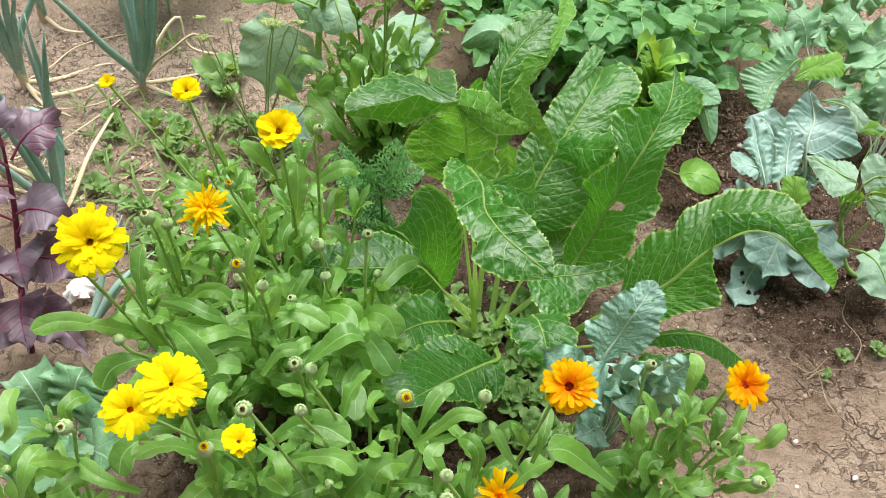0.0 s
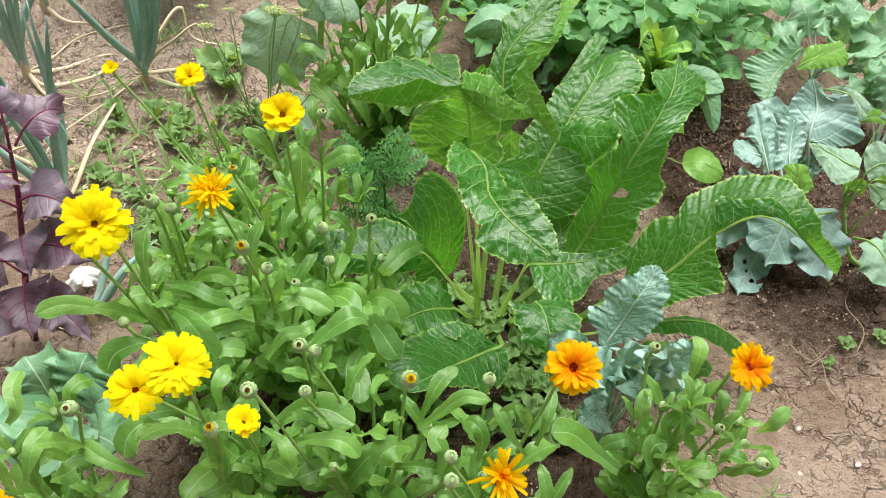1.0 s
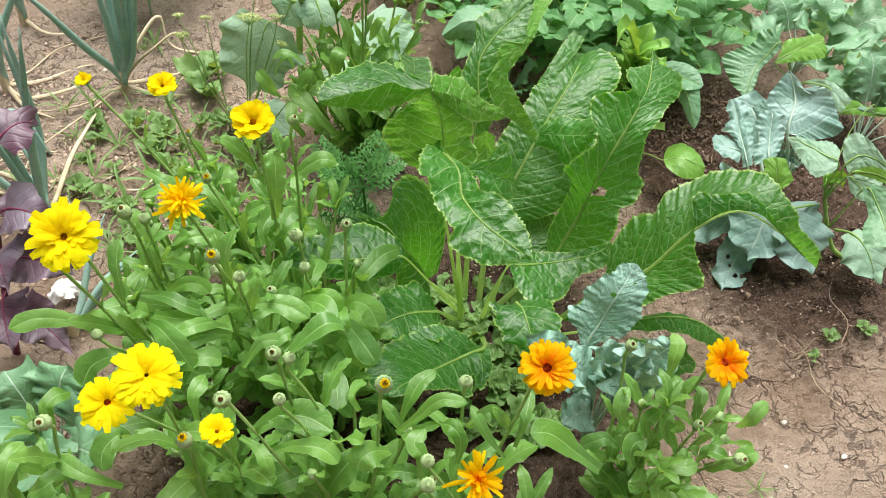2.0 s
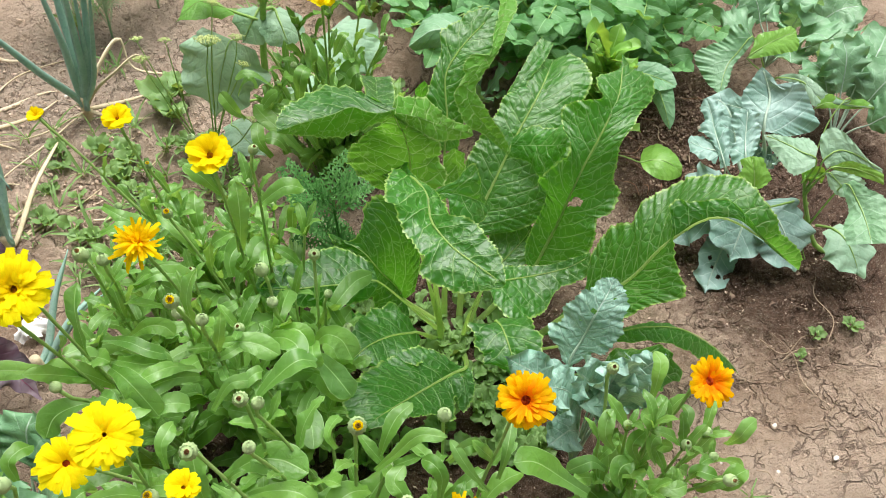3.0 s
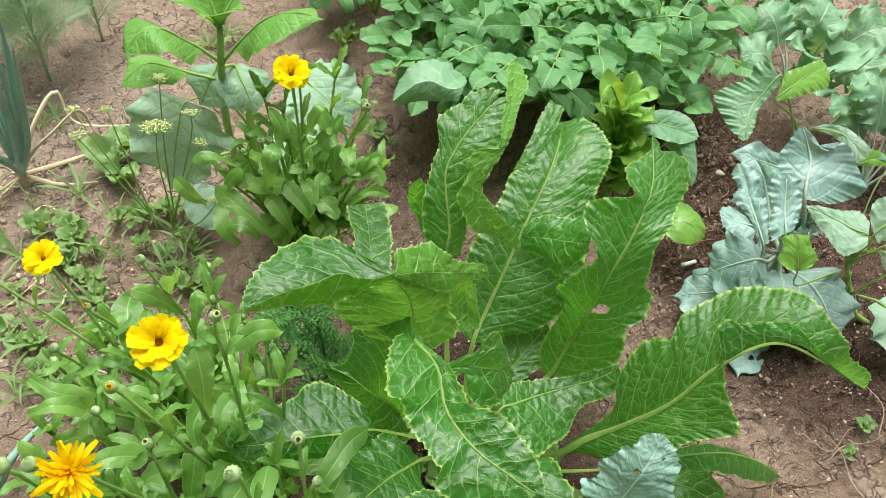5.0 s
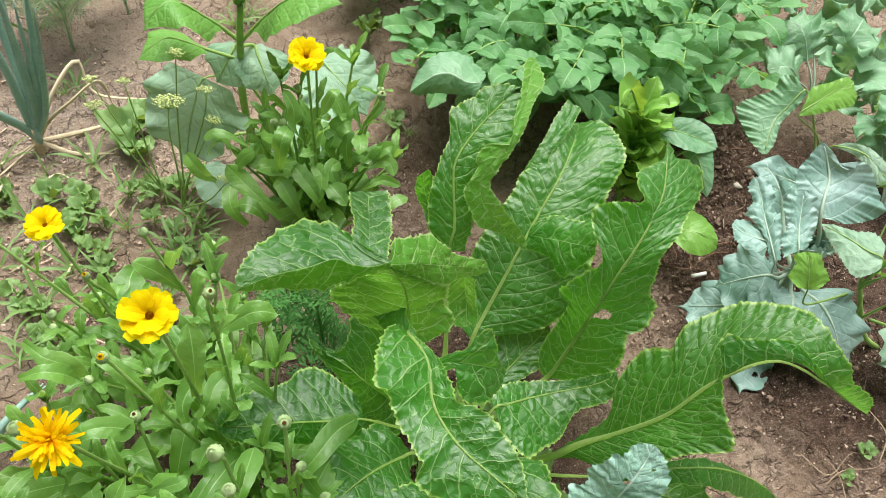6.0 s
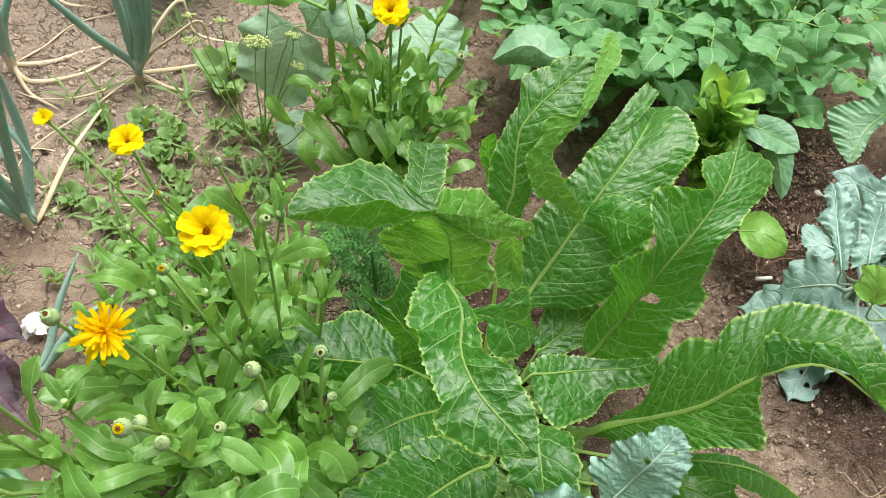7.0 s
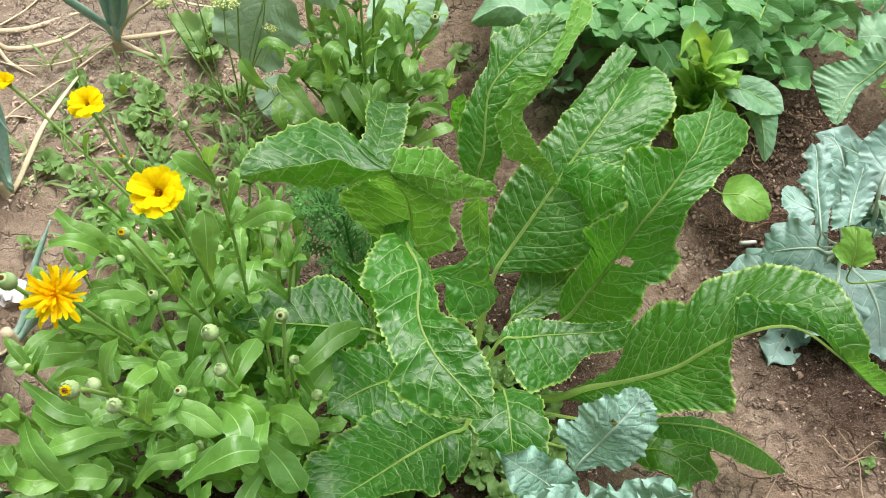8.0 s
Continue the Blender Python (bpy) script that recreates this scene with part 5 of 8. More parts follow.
def broad_leaves():
    """The larger spoon-shaped leaves, each from the nearest marigold: foot, two bends, tip, half-width."""
    plants = [ob for ob in scene.collection.objects if ob.get("category") == "flower"]
    rnd = random.Random(41)

    def leafy(a, b, c, d, width):
        pts = [Vector(p) for p in (a, b, c, d)]
        bm = bmesh.new()
        face = vec(rnd.uniform(-0.35, 0.35), -0.4 + rnd.uniform(-0.3, 0.3), 1.0)
        blade(bm, pts, [width * 0.96 * x / SPATULA[6] * rnd.uniform(0.94, 1.06) for x in SPATULA], face, nu=36, nv=6, cap=0.14, fold=[rnd.uniform(14, 34), rnd.uniform(4, 20), rnd.uniform(0, 14)], curl=rnd.uniform(-28, 6),
              ruffle=0.05 * width, waves=rnd.uniform(1.2, 2.4), flutter=0.05, long=0.12 * width, pucker=0.0007, seed=rnd.randrange(999))
        near = min(plants, key=lambda ob: (ob.location - pts[0]).xy.length)
        part("leaf", bm, CALEN, near)

    leafy((-0.142, 0.865, 0.272), (-0.115, 0.88, 0.309), (-0.092, 0.91, 0.316), (-0.069, 0.932, 0.307), 0.0142)
    leafy((-0.124, 0.842, 0.29), (-0.119, 0.815, 0.318), (-0.108, 0.798, 0.322), (-0.093, 0.79, 0.309), 0.0161)
    leafy((-0.187, 0.796, 0.354), (-0.168, 0.785, 0.372), (-0.151, 0.768, 0.382), (-0.147, 0.751, 0.378), 0.015)
    leafy((-0.149, 0.772, 0.353), (-0.127, 0.762, 0.36), (-0.109, 0.753, 0.341), (-0.09, 0.736, 0.322), 0.0168)
    leafy((-0.199, 0.716, 0.343), (-0.171, 0.733, 0.371), (-0.147, 0.743, 0.388), (-0.129, 0.754, 0.37), 0.0156)
    leafy((-0.26, 0.749, 0.348), (-0.28, 0.733, 0.371), (-0.302, 0.717, 0.378), (-0.323, 0.702, 0.374), 0.0131)
    leafy((-0.247, 0.777, 0.368), (-0.221, 0.779, 0.373), (-0.195, 0.776, 0.372), (-0.17, 0.764, 0.367), 0.014)
    leafy((-0.247, 0.762, 0.358), (-0.226, 0.763, 0.373), (-0.215, 0.773, 0.371), (-0.208, 0.78, 0.362), 0.0073)
    leafy((-0.186, 0.816, 0.327), (-0.178, 0.833, 0.348), (-0.175, 0.856, 0.347), (-0.173, 0.885, 0.332), 0.0136)
    leafy((-0.272, 0.787, 0.361), (-0.265, 0.793, 0.377), (-0.261, 0.809, 0.371), (-0.255, 0.823, 0.361), 0.0116)
    leafy((-0.347, 0.758, 0.369), (-0.316, 0.745, 0.381), (-0.299, 0.745, 0.38), (-0.287, 0.738, 0.366), 0.0157)
    leafy((-0.359, 0.879, 0.343), (-0.335, 0.891, 0.354), (-0.314, 0.898, 0.348), (-0.295, 0.901, 0.332), 0.0136)
    leafy((-0.25, 0.919, 0.316), (-0.253, 0.93, 0.33), (-0.248, 0.946, 0.337), (-0.234, 0.962, 0.339), 0.0137)
    leafy((-0.239, 0.924, 0.318), (-0.225, 0.931, 0.336), (-0.221, 0.948, 0.341), (-0.21, 0.966, 0.339), 0.0113)
    leafy((-0.231, 1.003, 0.351), (-0.194, 1.011, 0.383), (-0.176, 1.014, 0.389), (-0.159, 1.017, 0.38), 0.0126)
    leafy((-0.402, 0.964, 0.399), (-0.378, 0.947, 0.401), (-0.361, 0.945, 0.388), (-0.352, 0.944, 0.364), 0.0129)
    leafy((-0.401, 0.931, 0.384), (-0.378, 0.932, 0.396), (-0.362, 0.936, 0.387), (-0.354, 0.941, 0.368), 0.0114)
    leafy((-0.318, 0.693, 0.345), (-0.291, 0.703, 0.363), (-0.275, 0.707, 0.363), (-0.262, 0.71, 0.353), 0.0123)
    leafy((-0.218, 0.726, 0.337), (-0.205, 0.735, 0.359), (-0.196, 0.742, 0.364), (-0.189, 0.749, 0.358), 0.0088)
    leafy((-0.266, 0.835, 0.34), (-0.245, 0.833, 0.36), (-0.233, 0.834, 0.366), (-0.227, 0.841, 0.365), 0.0072)
    leafy((-0.241, 0.711, 0.339), (-0.224, 0.728, 0.362), (-0.211, 0.733, 0.364), (-0.19, 0.739, 0.354), 0.0089)
    leafy((-0.351, 0.701, 0.36), (-0.325, 0.694, 0.374), (-0.312, 0.696, 0.373), (-0.305, 0.704, 0.363), 0.014)
    leafy((-0.34, 0.79, 0.367), (-0.317, 0.793, 0.384), (-0.299, 0.792, 0.384), (-0.288, 0.786, 0.376), 0.0109)
    leafy((-0.139, 0.807, 0.329), (-0.135, 0.779, 0.362), (-0.132, 0.76, 0.372), (-0.126, 0.753, 0.353), 0.0104)
    leafy((-0.416, 0.766, 0.336), (-0.441, 0.749, 0.363), (-0.471, 0.74, 0.376), (-0.497, 0.727, 0.372), 0.0124)
    leafy((-0.37, 0.731, 0.325), (-0.39, 0.72, 0.337), (-0.415, 0.713, 0.325), (-0.426, 0.697, 0.307), 0.0181)
    leafy((-0.264, 0.756, 0.355), (-0.279, 0.742, 0.381), (-0.294, 0.727, 0.393), (-0.311, 0.72, 0.387), 0.0107)
    leafy((-0.367, 0.783, 0.372), (-0.329, 0.761, 0.4), (-0.306, 0.751, 0.399), (-0.286, 0.756, 0.381), 0.009)
    leafy((-0.346, 0.623, 0.333), (-0.353, 0.613, 0.352), (-0.365, 0.599, 0.346), (-0.367, 0.584, 0.331), 0.0175)
    leafy((-0.222, 0.634, 0.326), (-0.194, 0.648, 0.341), (-0.163, 0.651, 0.34), (-0.132, 0.638, 0.334), 0.0194)
    leafy((-0.204, 0.735, 0.319), (-0.183, 0.745, 0.345), (-0.159, 0.754, 0.349), (-0.133, 0.759, 0.341), 0.0137)
    leafy((-0.182, 0.807, 0.354), (-0.159, 0.797, 0.373), (-0.145, 0.79, 0.37), (-0.139, 0.782, 0.353), 0.0101)
    leafy((-0.349, 0.745, 0.374), (-0.324, 0.719, 0.394), (-0.306, 0.704, 0.383), (-0.291, 0.693, 0.358), 0.016)
    leafy((-0.196, 0.624, 0.31), (-0.171, 0.622, 0.327), (-0.143, 0.619, 0.329), (-0.123, 0.609, 0.317), 0.0121)
    leafy((-0.132, 0.752, 0.317), (-0.14, 0.72, 0.328), (-0.133, 0.696, 0.328), (-0.129, 0.669, 0.326), 0.0144)
    leafy((-0.23, 0.626, 0.336), (-0.206, 0.607, 0.345), (-0.197, 0.594, 0.339), (-0.193, 0.587, 0.324), 0.0085)
    leafy((-0.281, 0.647, 0.33), (-0.284, 0.659, 0.356), (-0.279, 0.673, 0.362), (-0.276, 0.687, 0.357), 0.0088)
    leafy((-0.352, 0.583, 0.296), (-0.376, 0.58, 0.322), (-0.398, 0.587, 0.329), (-0.419, 0.601, 0.326), 0.0099)
    leafy((-0.471, 0.567, 0.296), (-0.465, 0.583, 0.323), (-0.462, 0.6, 0.329), (-0.458, 0.616, 0.323), 0.0111)
    leafy((-0.453, 0.659, 0.283), (-0.457, 0.668, 0.307), (-0.449, 0.682, 0.309), (-0.441, 0.693, 0.299), 0.0116)
    leafy((-0.505, 0.622, 0.314), (-0.492, 0.628, 0.336), (-0.499, 0.646, 0.349), (-0.5, 0.669, 0.348), 0.0104)
    leafy((-0.446, 0.571, 0.298), (-0.425, 0.568, 0.318), (-0.415, 0.575, 0.322), (-0.411, 0.574, 0.312), 0.0136)
    leafy((-0.135, 0.8, 0.336), (-0.12, 0.796, 0.361), (-0.102, 0.79, 0.358), (-0.09, 0.777, 0.338), 0.0157)
    leafy((-0.153, 0.775, 0.318), (-0.129, 0.759, 0.334), (-0.111, 0.75, 0.324), (-0.097, 0.742, 0.301), 0.0167)
    leafy((-0.062, 0.644, 0.325), (-0.041, 0.648, 0.353), (-0.016, 0.656, 0.379), (0.013, 0.652, 0.381), 0.0085)
    leafy((-0.057, 0.665, 0.315), (-0.049, 0.677, 0.341), (-0.038, 0.693, 0.353), (-0.022, 0.705, 0.36), 0.0105)
    leafy((-0.069, 0.629, 0.309), (-0.085, 0.617, 0.332), (-0.098, 0.608, 0.332), (-0.103, 0.602, 0.317), 0.0172)
    leafy((0.184, 0.642, 0.256), (0.154, 0.651, 0.277), (0.116, 0.655, 0.314), (0.088, 0.649, 0.327), 0.0185)
    leafy((0.21, 0.671, 0.258), (0.191, 0.671, 0.279), (0.178, 0.669, 0.276), (0.164, 0.669, 0.26), 0.0106)
    leafy((0.057, 0.613, 0.335), (0.036, 0.622, 0.365), (0.023, 0.634, 0.382), (0.015, 0.648, 0.385), 0.0063)
    leafy((0.069, 0.627, 0.335), (0.074, 0.637, 0.366), (0.079, 0.654, 0.375), (0.084, 0.676, 0.376), 0.0073)
    leafy((-0.105, 0.672, 0.321), (-0.114, 0.679, 0.335), (-0.111, 0.697, 0.329), (-0.104, 0.716, 0.315), 0.008)
    leafy((-0.034, 0.604, 0.295), (-0.033, 0.614, 0.328), (-0.042, 0.626, 0.337), (-0.031, 0.643, 0.34), 0.0103)
    leafy((0.007, 0.613, 0.319), (0.007, 0.621, 0.356), (-0.003, 0.63, 0.368), (-0.013, 0.639, 0.359), 0.0093)
    leafy((0.015, 0.64, 0.351), (0.027, 0.638, 0.381), (0.038, 0.641, 0.385), (0.047, 0.641, 0.374), 0.0092)
    leafy((0.21, 0.673, 0.306), (0.194, 0.673, 0.336), (0.194, 0.684, 0.351), (0.203, 0.697, 0.354), 0.0095)
    leafy((0.252, 0.674, 0.317), (0.244, 0.679, 0.349), (0.238, 0.686, 0.358), (0.234, 0.694, 0.354), 0.0087)
    leafy((0.271, 0.685, 0.332), (0.261, 0.691, 0.361), (0.256, 0.698, 0.369), (0.255, 0.709, 0.367), 0.0079)
    leafy((0.251, 0.711, 0.347), (0.251, 0.718, 0.381), (0.254, 0.732, 0.396), (0.25, 0.747, 0.395), 0.0087)
    leafy((0.327, 0.66, 0.339), (0.33, 0.654, 0.367), (0.337, 0.659, 0.38), (0.349, 0.668, 0.382), 0.0097)
    leafy((0.311, 0.634, 0.303), (0.321, 0.62, 0.331), (0.328, 0.623, 0.343), (0.34, 0.628, 0.343), 0.0125)
    leafy((0.256, 0.657, 0.301), (0.244, 0.659, 0.329), (0.245, 0.666, 0.34), (0.255, 0.674, 0.339), 0.0097)
    leafy((0.219, 0.638, 0.273), (0.21, 0.642, 0.3), (0.214, 0.65, 0.31), (0.227, 0.655, 0.309), 0.0124)
    leafy((0.238, 0.662, 0.296), (0.225, 0.664, 0.325), (0.227, 0.669, 0.336), (0.24, 0.678, 0.338), 0.0097)
    leafy((0.286, 0.636, 0.295), (0.291, 0.635, 0.326), (0.299, 0.63, 0.332), (0.312, 0.628, 0.327), 0.0098)
    leafy((0.278, 0.672, 0.326), (0.276, 0.671, 0.355), (0.281, 0.683, 0.369), (0.277, 0.697, 0.367), 0.0066)
    leafy((0.236, 0.641, 0.278), (0.249, 0.629, 0.307), (0.265, 0.621, 0.313), (0.282, 0.626, 0.312), 0.0098)
    leafy((-0.203, 1.332, 0.162), (-0.235, 1.343, 0.197), (-0.264, 1.362, 0.216), (-0.283, 1.373, 0.234), 0.0169)
    leafy((-0.135, 1.335, 0.178), (-0.151, 1.339, 0.216), (-0.168, 1.354, 0.233), (-0.183, 1.369, 0.242), 0.0147)
    leafy((-0.11, 1.363, 0.199), (-0.124, 1.362, 0.229), (-0.126, 1.372, 0.239), (-0.115, 1.388, 0.235), 0.012)
    leafy((-0.093, 1.41, 0.179), (-0.069, 1.433, 0.199), (-0.048, 1.439, 0.216), (-0.032, 1.445, 0.216), 0.0106)
    leafy((-0.099, 1.4, 0.181), (-0.068, 1.428, 0.193), (-0.041, 1.426, 0.198), (-0.031, 1.409, 0.185), 0.0116)
    leafy((-0.092, 1.371, 0.174), (-0.067, 1.376, 0.199), (-0.046, 1.387, 0.198), (-0.021, 1.384, 0.19), 0.0085)
    leafy((-0.066, 1.347, 0.152), (-0.041, 1.348, 0.182), (-0.024, 1.356, 0.189), (-0.011, 1.366, 0.185), 0.0103)
    leafy((-0.299, 1.358, 0.214), (-0.31, 1.343, 0.244), (-0.321, 1.345, 0.262), (-0.333, 1.356, 0.272), 0.012)
    leafy((-0.16, 1.392, 0.253), (-0.176, 1.372, 0.314), (-0.177, 1.379, 0.346), (-0.19, 1.389, 0.371), 0.0115)
    leafy((-0.153, 1.404, 0.295), (-0.138, 1.391, 0.331), (-0.124, 1.391, 0.365), (-0.114, 1.404, 0.364), 0.0088)
    leafy((-0.202, 1.358, 0.237), (-0.195, 1.339, 0.303), (-0.189, 1.345, 0.326), (-0.183, 1.368, 0.321), 0.0132)
    leafy((-0.228, 1.377, 0.2), (-0.212, 1.367, 0.239), (-0.194, 1.363, 0.257), (-0.181, 1.379, 0.245), 0.0074)
    leafy((-0.131, 1.408, 0.231), (-0.124, 1.41, 0.272), (-0.112, 1.415, 0.287), (-0.099, 1.427, 0.284), 0.0157)
    leafy((-0.101, 1.406, 0.204), (-0.106, 1.404, 0.239), (-0.105, 1.414, 0.26), (-0.103, 1.428, 0.27), 0.0122)
    leafy((-0.247, 1.376, 0.271), (-0.268, 1.365, 0.302), (-0.288, 1.364, 0.308), (-0.305, 1.363, 0.295), 0.0072)
    leafy((-0.254, 1.319, 0.16), (-0.27, 1.318, 0.192), (-0.276, 1.332, 0.207), (-0.276, 1.355, 0.212), 0.0131)
    leafy((-0.172, 1.331, 0.169), (-0.185, 1.333, 0.204), (-0.199, 1.349, 0.222), (-0.211, 1.361, 0.218), 0.0139)
    leafy((-0.225, 1.327, 0.163), (-0.236, 1.325, 0.19), (-0.25, 1.327, 0.198), (-0.266, 1.329, 0.193), 0.0131)
    leafy((-0.121, 1.401, 0.221), (-0.13, 1.397, 0.253), (-0.123, 1.405, 0.271), (-0.14, 1.414, 0.277), 0.012)
    leafy((-0.285, 1.373, 0.206), (-0.266, 1.376, 0.231), (-0.253, 1.379, 0.249), (-0.239, 1.378, 0.259), 0.0112)
    leafy((-0.155, 1.337, 0.179), (-0.143, 1.341, 0.216), (-0.141, 1.359, 0.233), (-0.155, 1.38, 0.236), 0.012)
    leafy((-0.307, 1.372, 0.252), (-0.294, 1.365, 0.284), (-0.281, 1.367, 0.295), (-0.271, 1.37, 0.272), 0.0109)


broad_leaves()


# ---- leaves with a stalk, for the other plants ----
def stalked(plant, stalk, points, widths, face, leaf_mat, rib_mat, rib=0.004, label="", rib_label="pale stalk and midrib", res=0.005, **how):
    length = sum((Vector(a) - Vector(b)).length for a, b in zip(points, points[1:]))
    bm = bmesh.new()
    opts = dict(nu=max(10, int(length / res)), nv=7, ruffle=0.008, waves=length / 0.06, tooth=0.06, teeth=int(length / 0.012), pucker=0.002, flutter=0.08)
    opts.update(how)
    line = blade(bm, points, widths, face, **opts)
    ob = part("leaf", bm, leaf_mat, plant, label)
    bm = bmesh.new()
    path = [Vector(p) for p in stalk] + [line[int(k * (len(line) - 1))] for k in (0.0, 0.25, 0.5, 0.75, 0.88)]
    path = [p + along(face, 0.3).normalized() * (0.0005 if i >= len(stalk) else 0.0) for i, p in enumerate(path)]
    tube(bm, path, [rib * 1.2, rib, rib * 0.7, rib * 0.4, rib * 0.15], 6, 24)
    part("midrib", bm, rib_mat, ob, rib_label)
    return ob


def spread(plant, leaf_mat, rib_mat, stalk, mid, left, right, rib=0.002, label="", face=vec(-0.1, -0.6, 0.8), **how):
    """A leaf lofted between its midrib and margins, with the rib and stalk under it."""
    bm = bmesh.new()
    line = loft(bm, mid, left, right, face=face, **how)
    ob = part("leaf", bm, leaf_mat, plant, label)
    bm = bmesh.new()
    path = [Vector(p) for p in stalk] + [line[int(k * (len(line) - 1))] + face.normalized() * 0.0005 for k in (0, 0.25, 0.5, 0.75, 0.95)]
    tube(bm, path, [rib * 1.3, rib, rib * 0.7, rib * 0.3], 6, 30)
    part("midrib", bm, rib_mat, ob, "pale stalk and midrib")
    return ob


# ---- kales ----
def young_kale():
    foot = on_ground(0.235, 0.80)
    plant = thing("young_kale", foot, "young kale plant with blue-green bloomed leaves among marigolds", "vegetable", "kale plants")
    k = dict(leaf_mat=KALE_YOUNG, rib_mat=KALE_RIB, rib=0.0022, res=0.0035, tooth=0.08, ruffle=0.006)
    bm = bmesh.new()
    spine = loft(bm, [(0.192, 0.828, 0.242), (0.207, 0.845, 0.278), (0.217, 0.852, 0.325), (0.231, 0.868, 0.348), (0.237, 0.879, 0.362)], [(0.185, 0.833, 0.242), (0.18, 0.847, 0.256), (0.169, 0.854, 0.264), (0.167, 0.866, 0.278), (0.183, 0.868, 0.288), (0.184, 0.877, 0.305), (0.194, 0.876, 0.321), (0.204, 0.879, 0.339), (0.211, 0.875, 0.342), (0.222, 0.883, 0.354), (0.237, 0.88, 0.363)], [(0.203, 0.828, 0.246), (0.218, 0.831, 0.264), (0.232, 0.824, 0.275), (0.244, 0.829, 0.298), (0.25, 0.832, 0.312), (0.247, 0.841, 0.326), (0.253, 0.849, 0.34), (0.249, 0.864, 0.354), (0.24, 0.878, 0.363)], quilt=0.0022, ruffle=0.0022, tooth=0.004, seed=60, bulge=0.05, pitch=0.016, holes=((0.092, -0.004, 0.0045), (0.07, -0.012, 0.002), (0.115, 0.012, 0.0018)))
    tall = part("leaf", bm, KALE_YOUNG, plant, "upright blue-green leaf with small holes")
    bm = bmesh.new()
    tube(bm, [foot, (0.21, 0.82, 0.14)] + [spine[int(k * (len(spine) - 1))] + vec(0, -0.0004, 0.0006) for k in (0, 0.3, 0.6, 0.85)], [0.0034, 0.003, 0.0022, 0.0014, 0.0006], 7, 30)
    part("midrib", bm, KALE_RIB, tall, "pale stalk and midrib")
    for n, (tip, w, face, h) in enumerate((((0.10, 0.825, 0.27), 0.032, vec(-0.1, -0.5, 0.9), 0.23), ((0.13, 0.77, 0.29), 0.026, vec(-0.2, -0.4, 1), 0.24), ((0.30, 0.80, 0.31), 0.034, vec(0.1, -0.5, 0.9), 0.25), ((0.27, 0.75, 0.30), 0.03, vec(0.2, -0.5, 0.8), 0.24),
                                           ((0.33, 0.83, 0.22), 0.03, vec(0.2, -0.3, 1), 0.22), ((0.16, 0.74, 0.18), 0.03, vec(0, -0.4, 1), 0.18), ((0.20, 0.735, 0.35), 0.034, vec(0.0, -0.5, 0.9), 0.3), ((0.235, 0.76, 0.36), 0.034, vec(0.1, -0.5, 0.9), 0.3), ((0.17, 0.755, 0.345), 0.03, vec(-0.1, -0.5, 0.9), 0.3), ((0.12, 0.745, 0.33), 0.03, vec(-0.1, -0.4, 0.9), 0.28))):
        tip = Vector(tip)
        a = foot.lerp(vec(tip.x, tip.y, 0), 0.22) + vec(0, 0, h * 0.72)
        b = a.lerp(tip, 0.5) + vec(0, 0, 0.018)
        stalked(plant, [foot + vec(0, 0, 0.02)], [a, a.lerp(b, 0.6) + vec(0, 0, 0.008), b, b.lerp(tip, 0.6), tip], [0.008, w * 0.8, w, w * 0.8, 0.0], face, waves=4.0, fold=14, curl=-12, seed=61 + n, **{**k, "ruffle": 0.009, "flutter": 0.07, "tooth": 0.03})


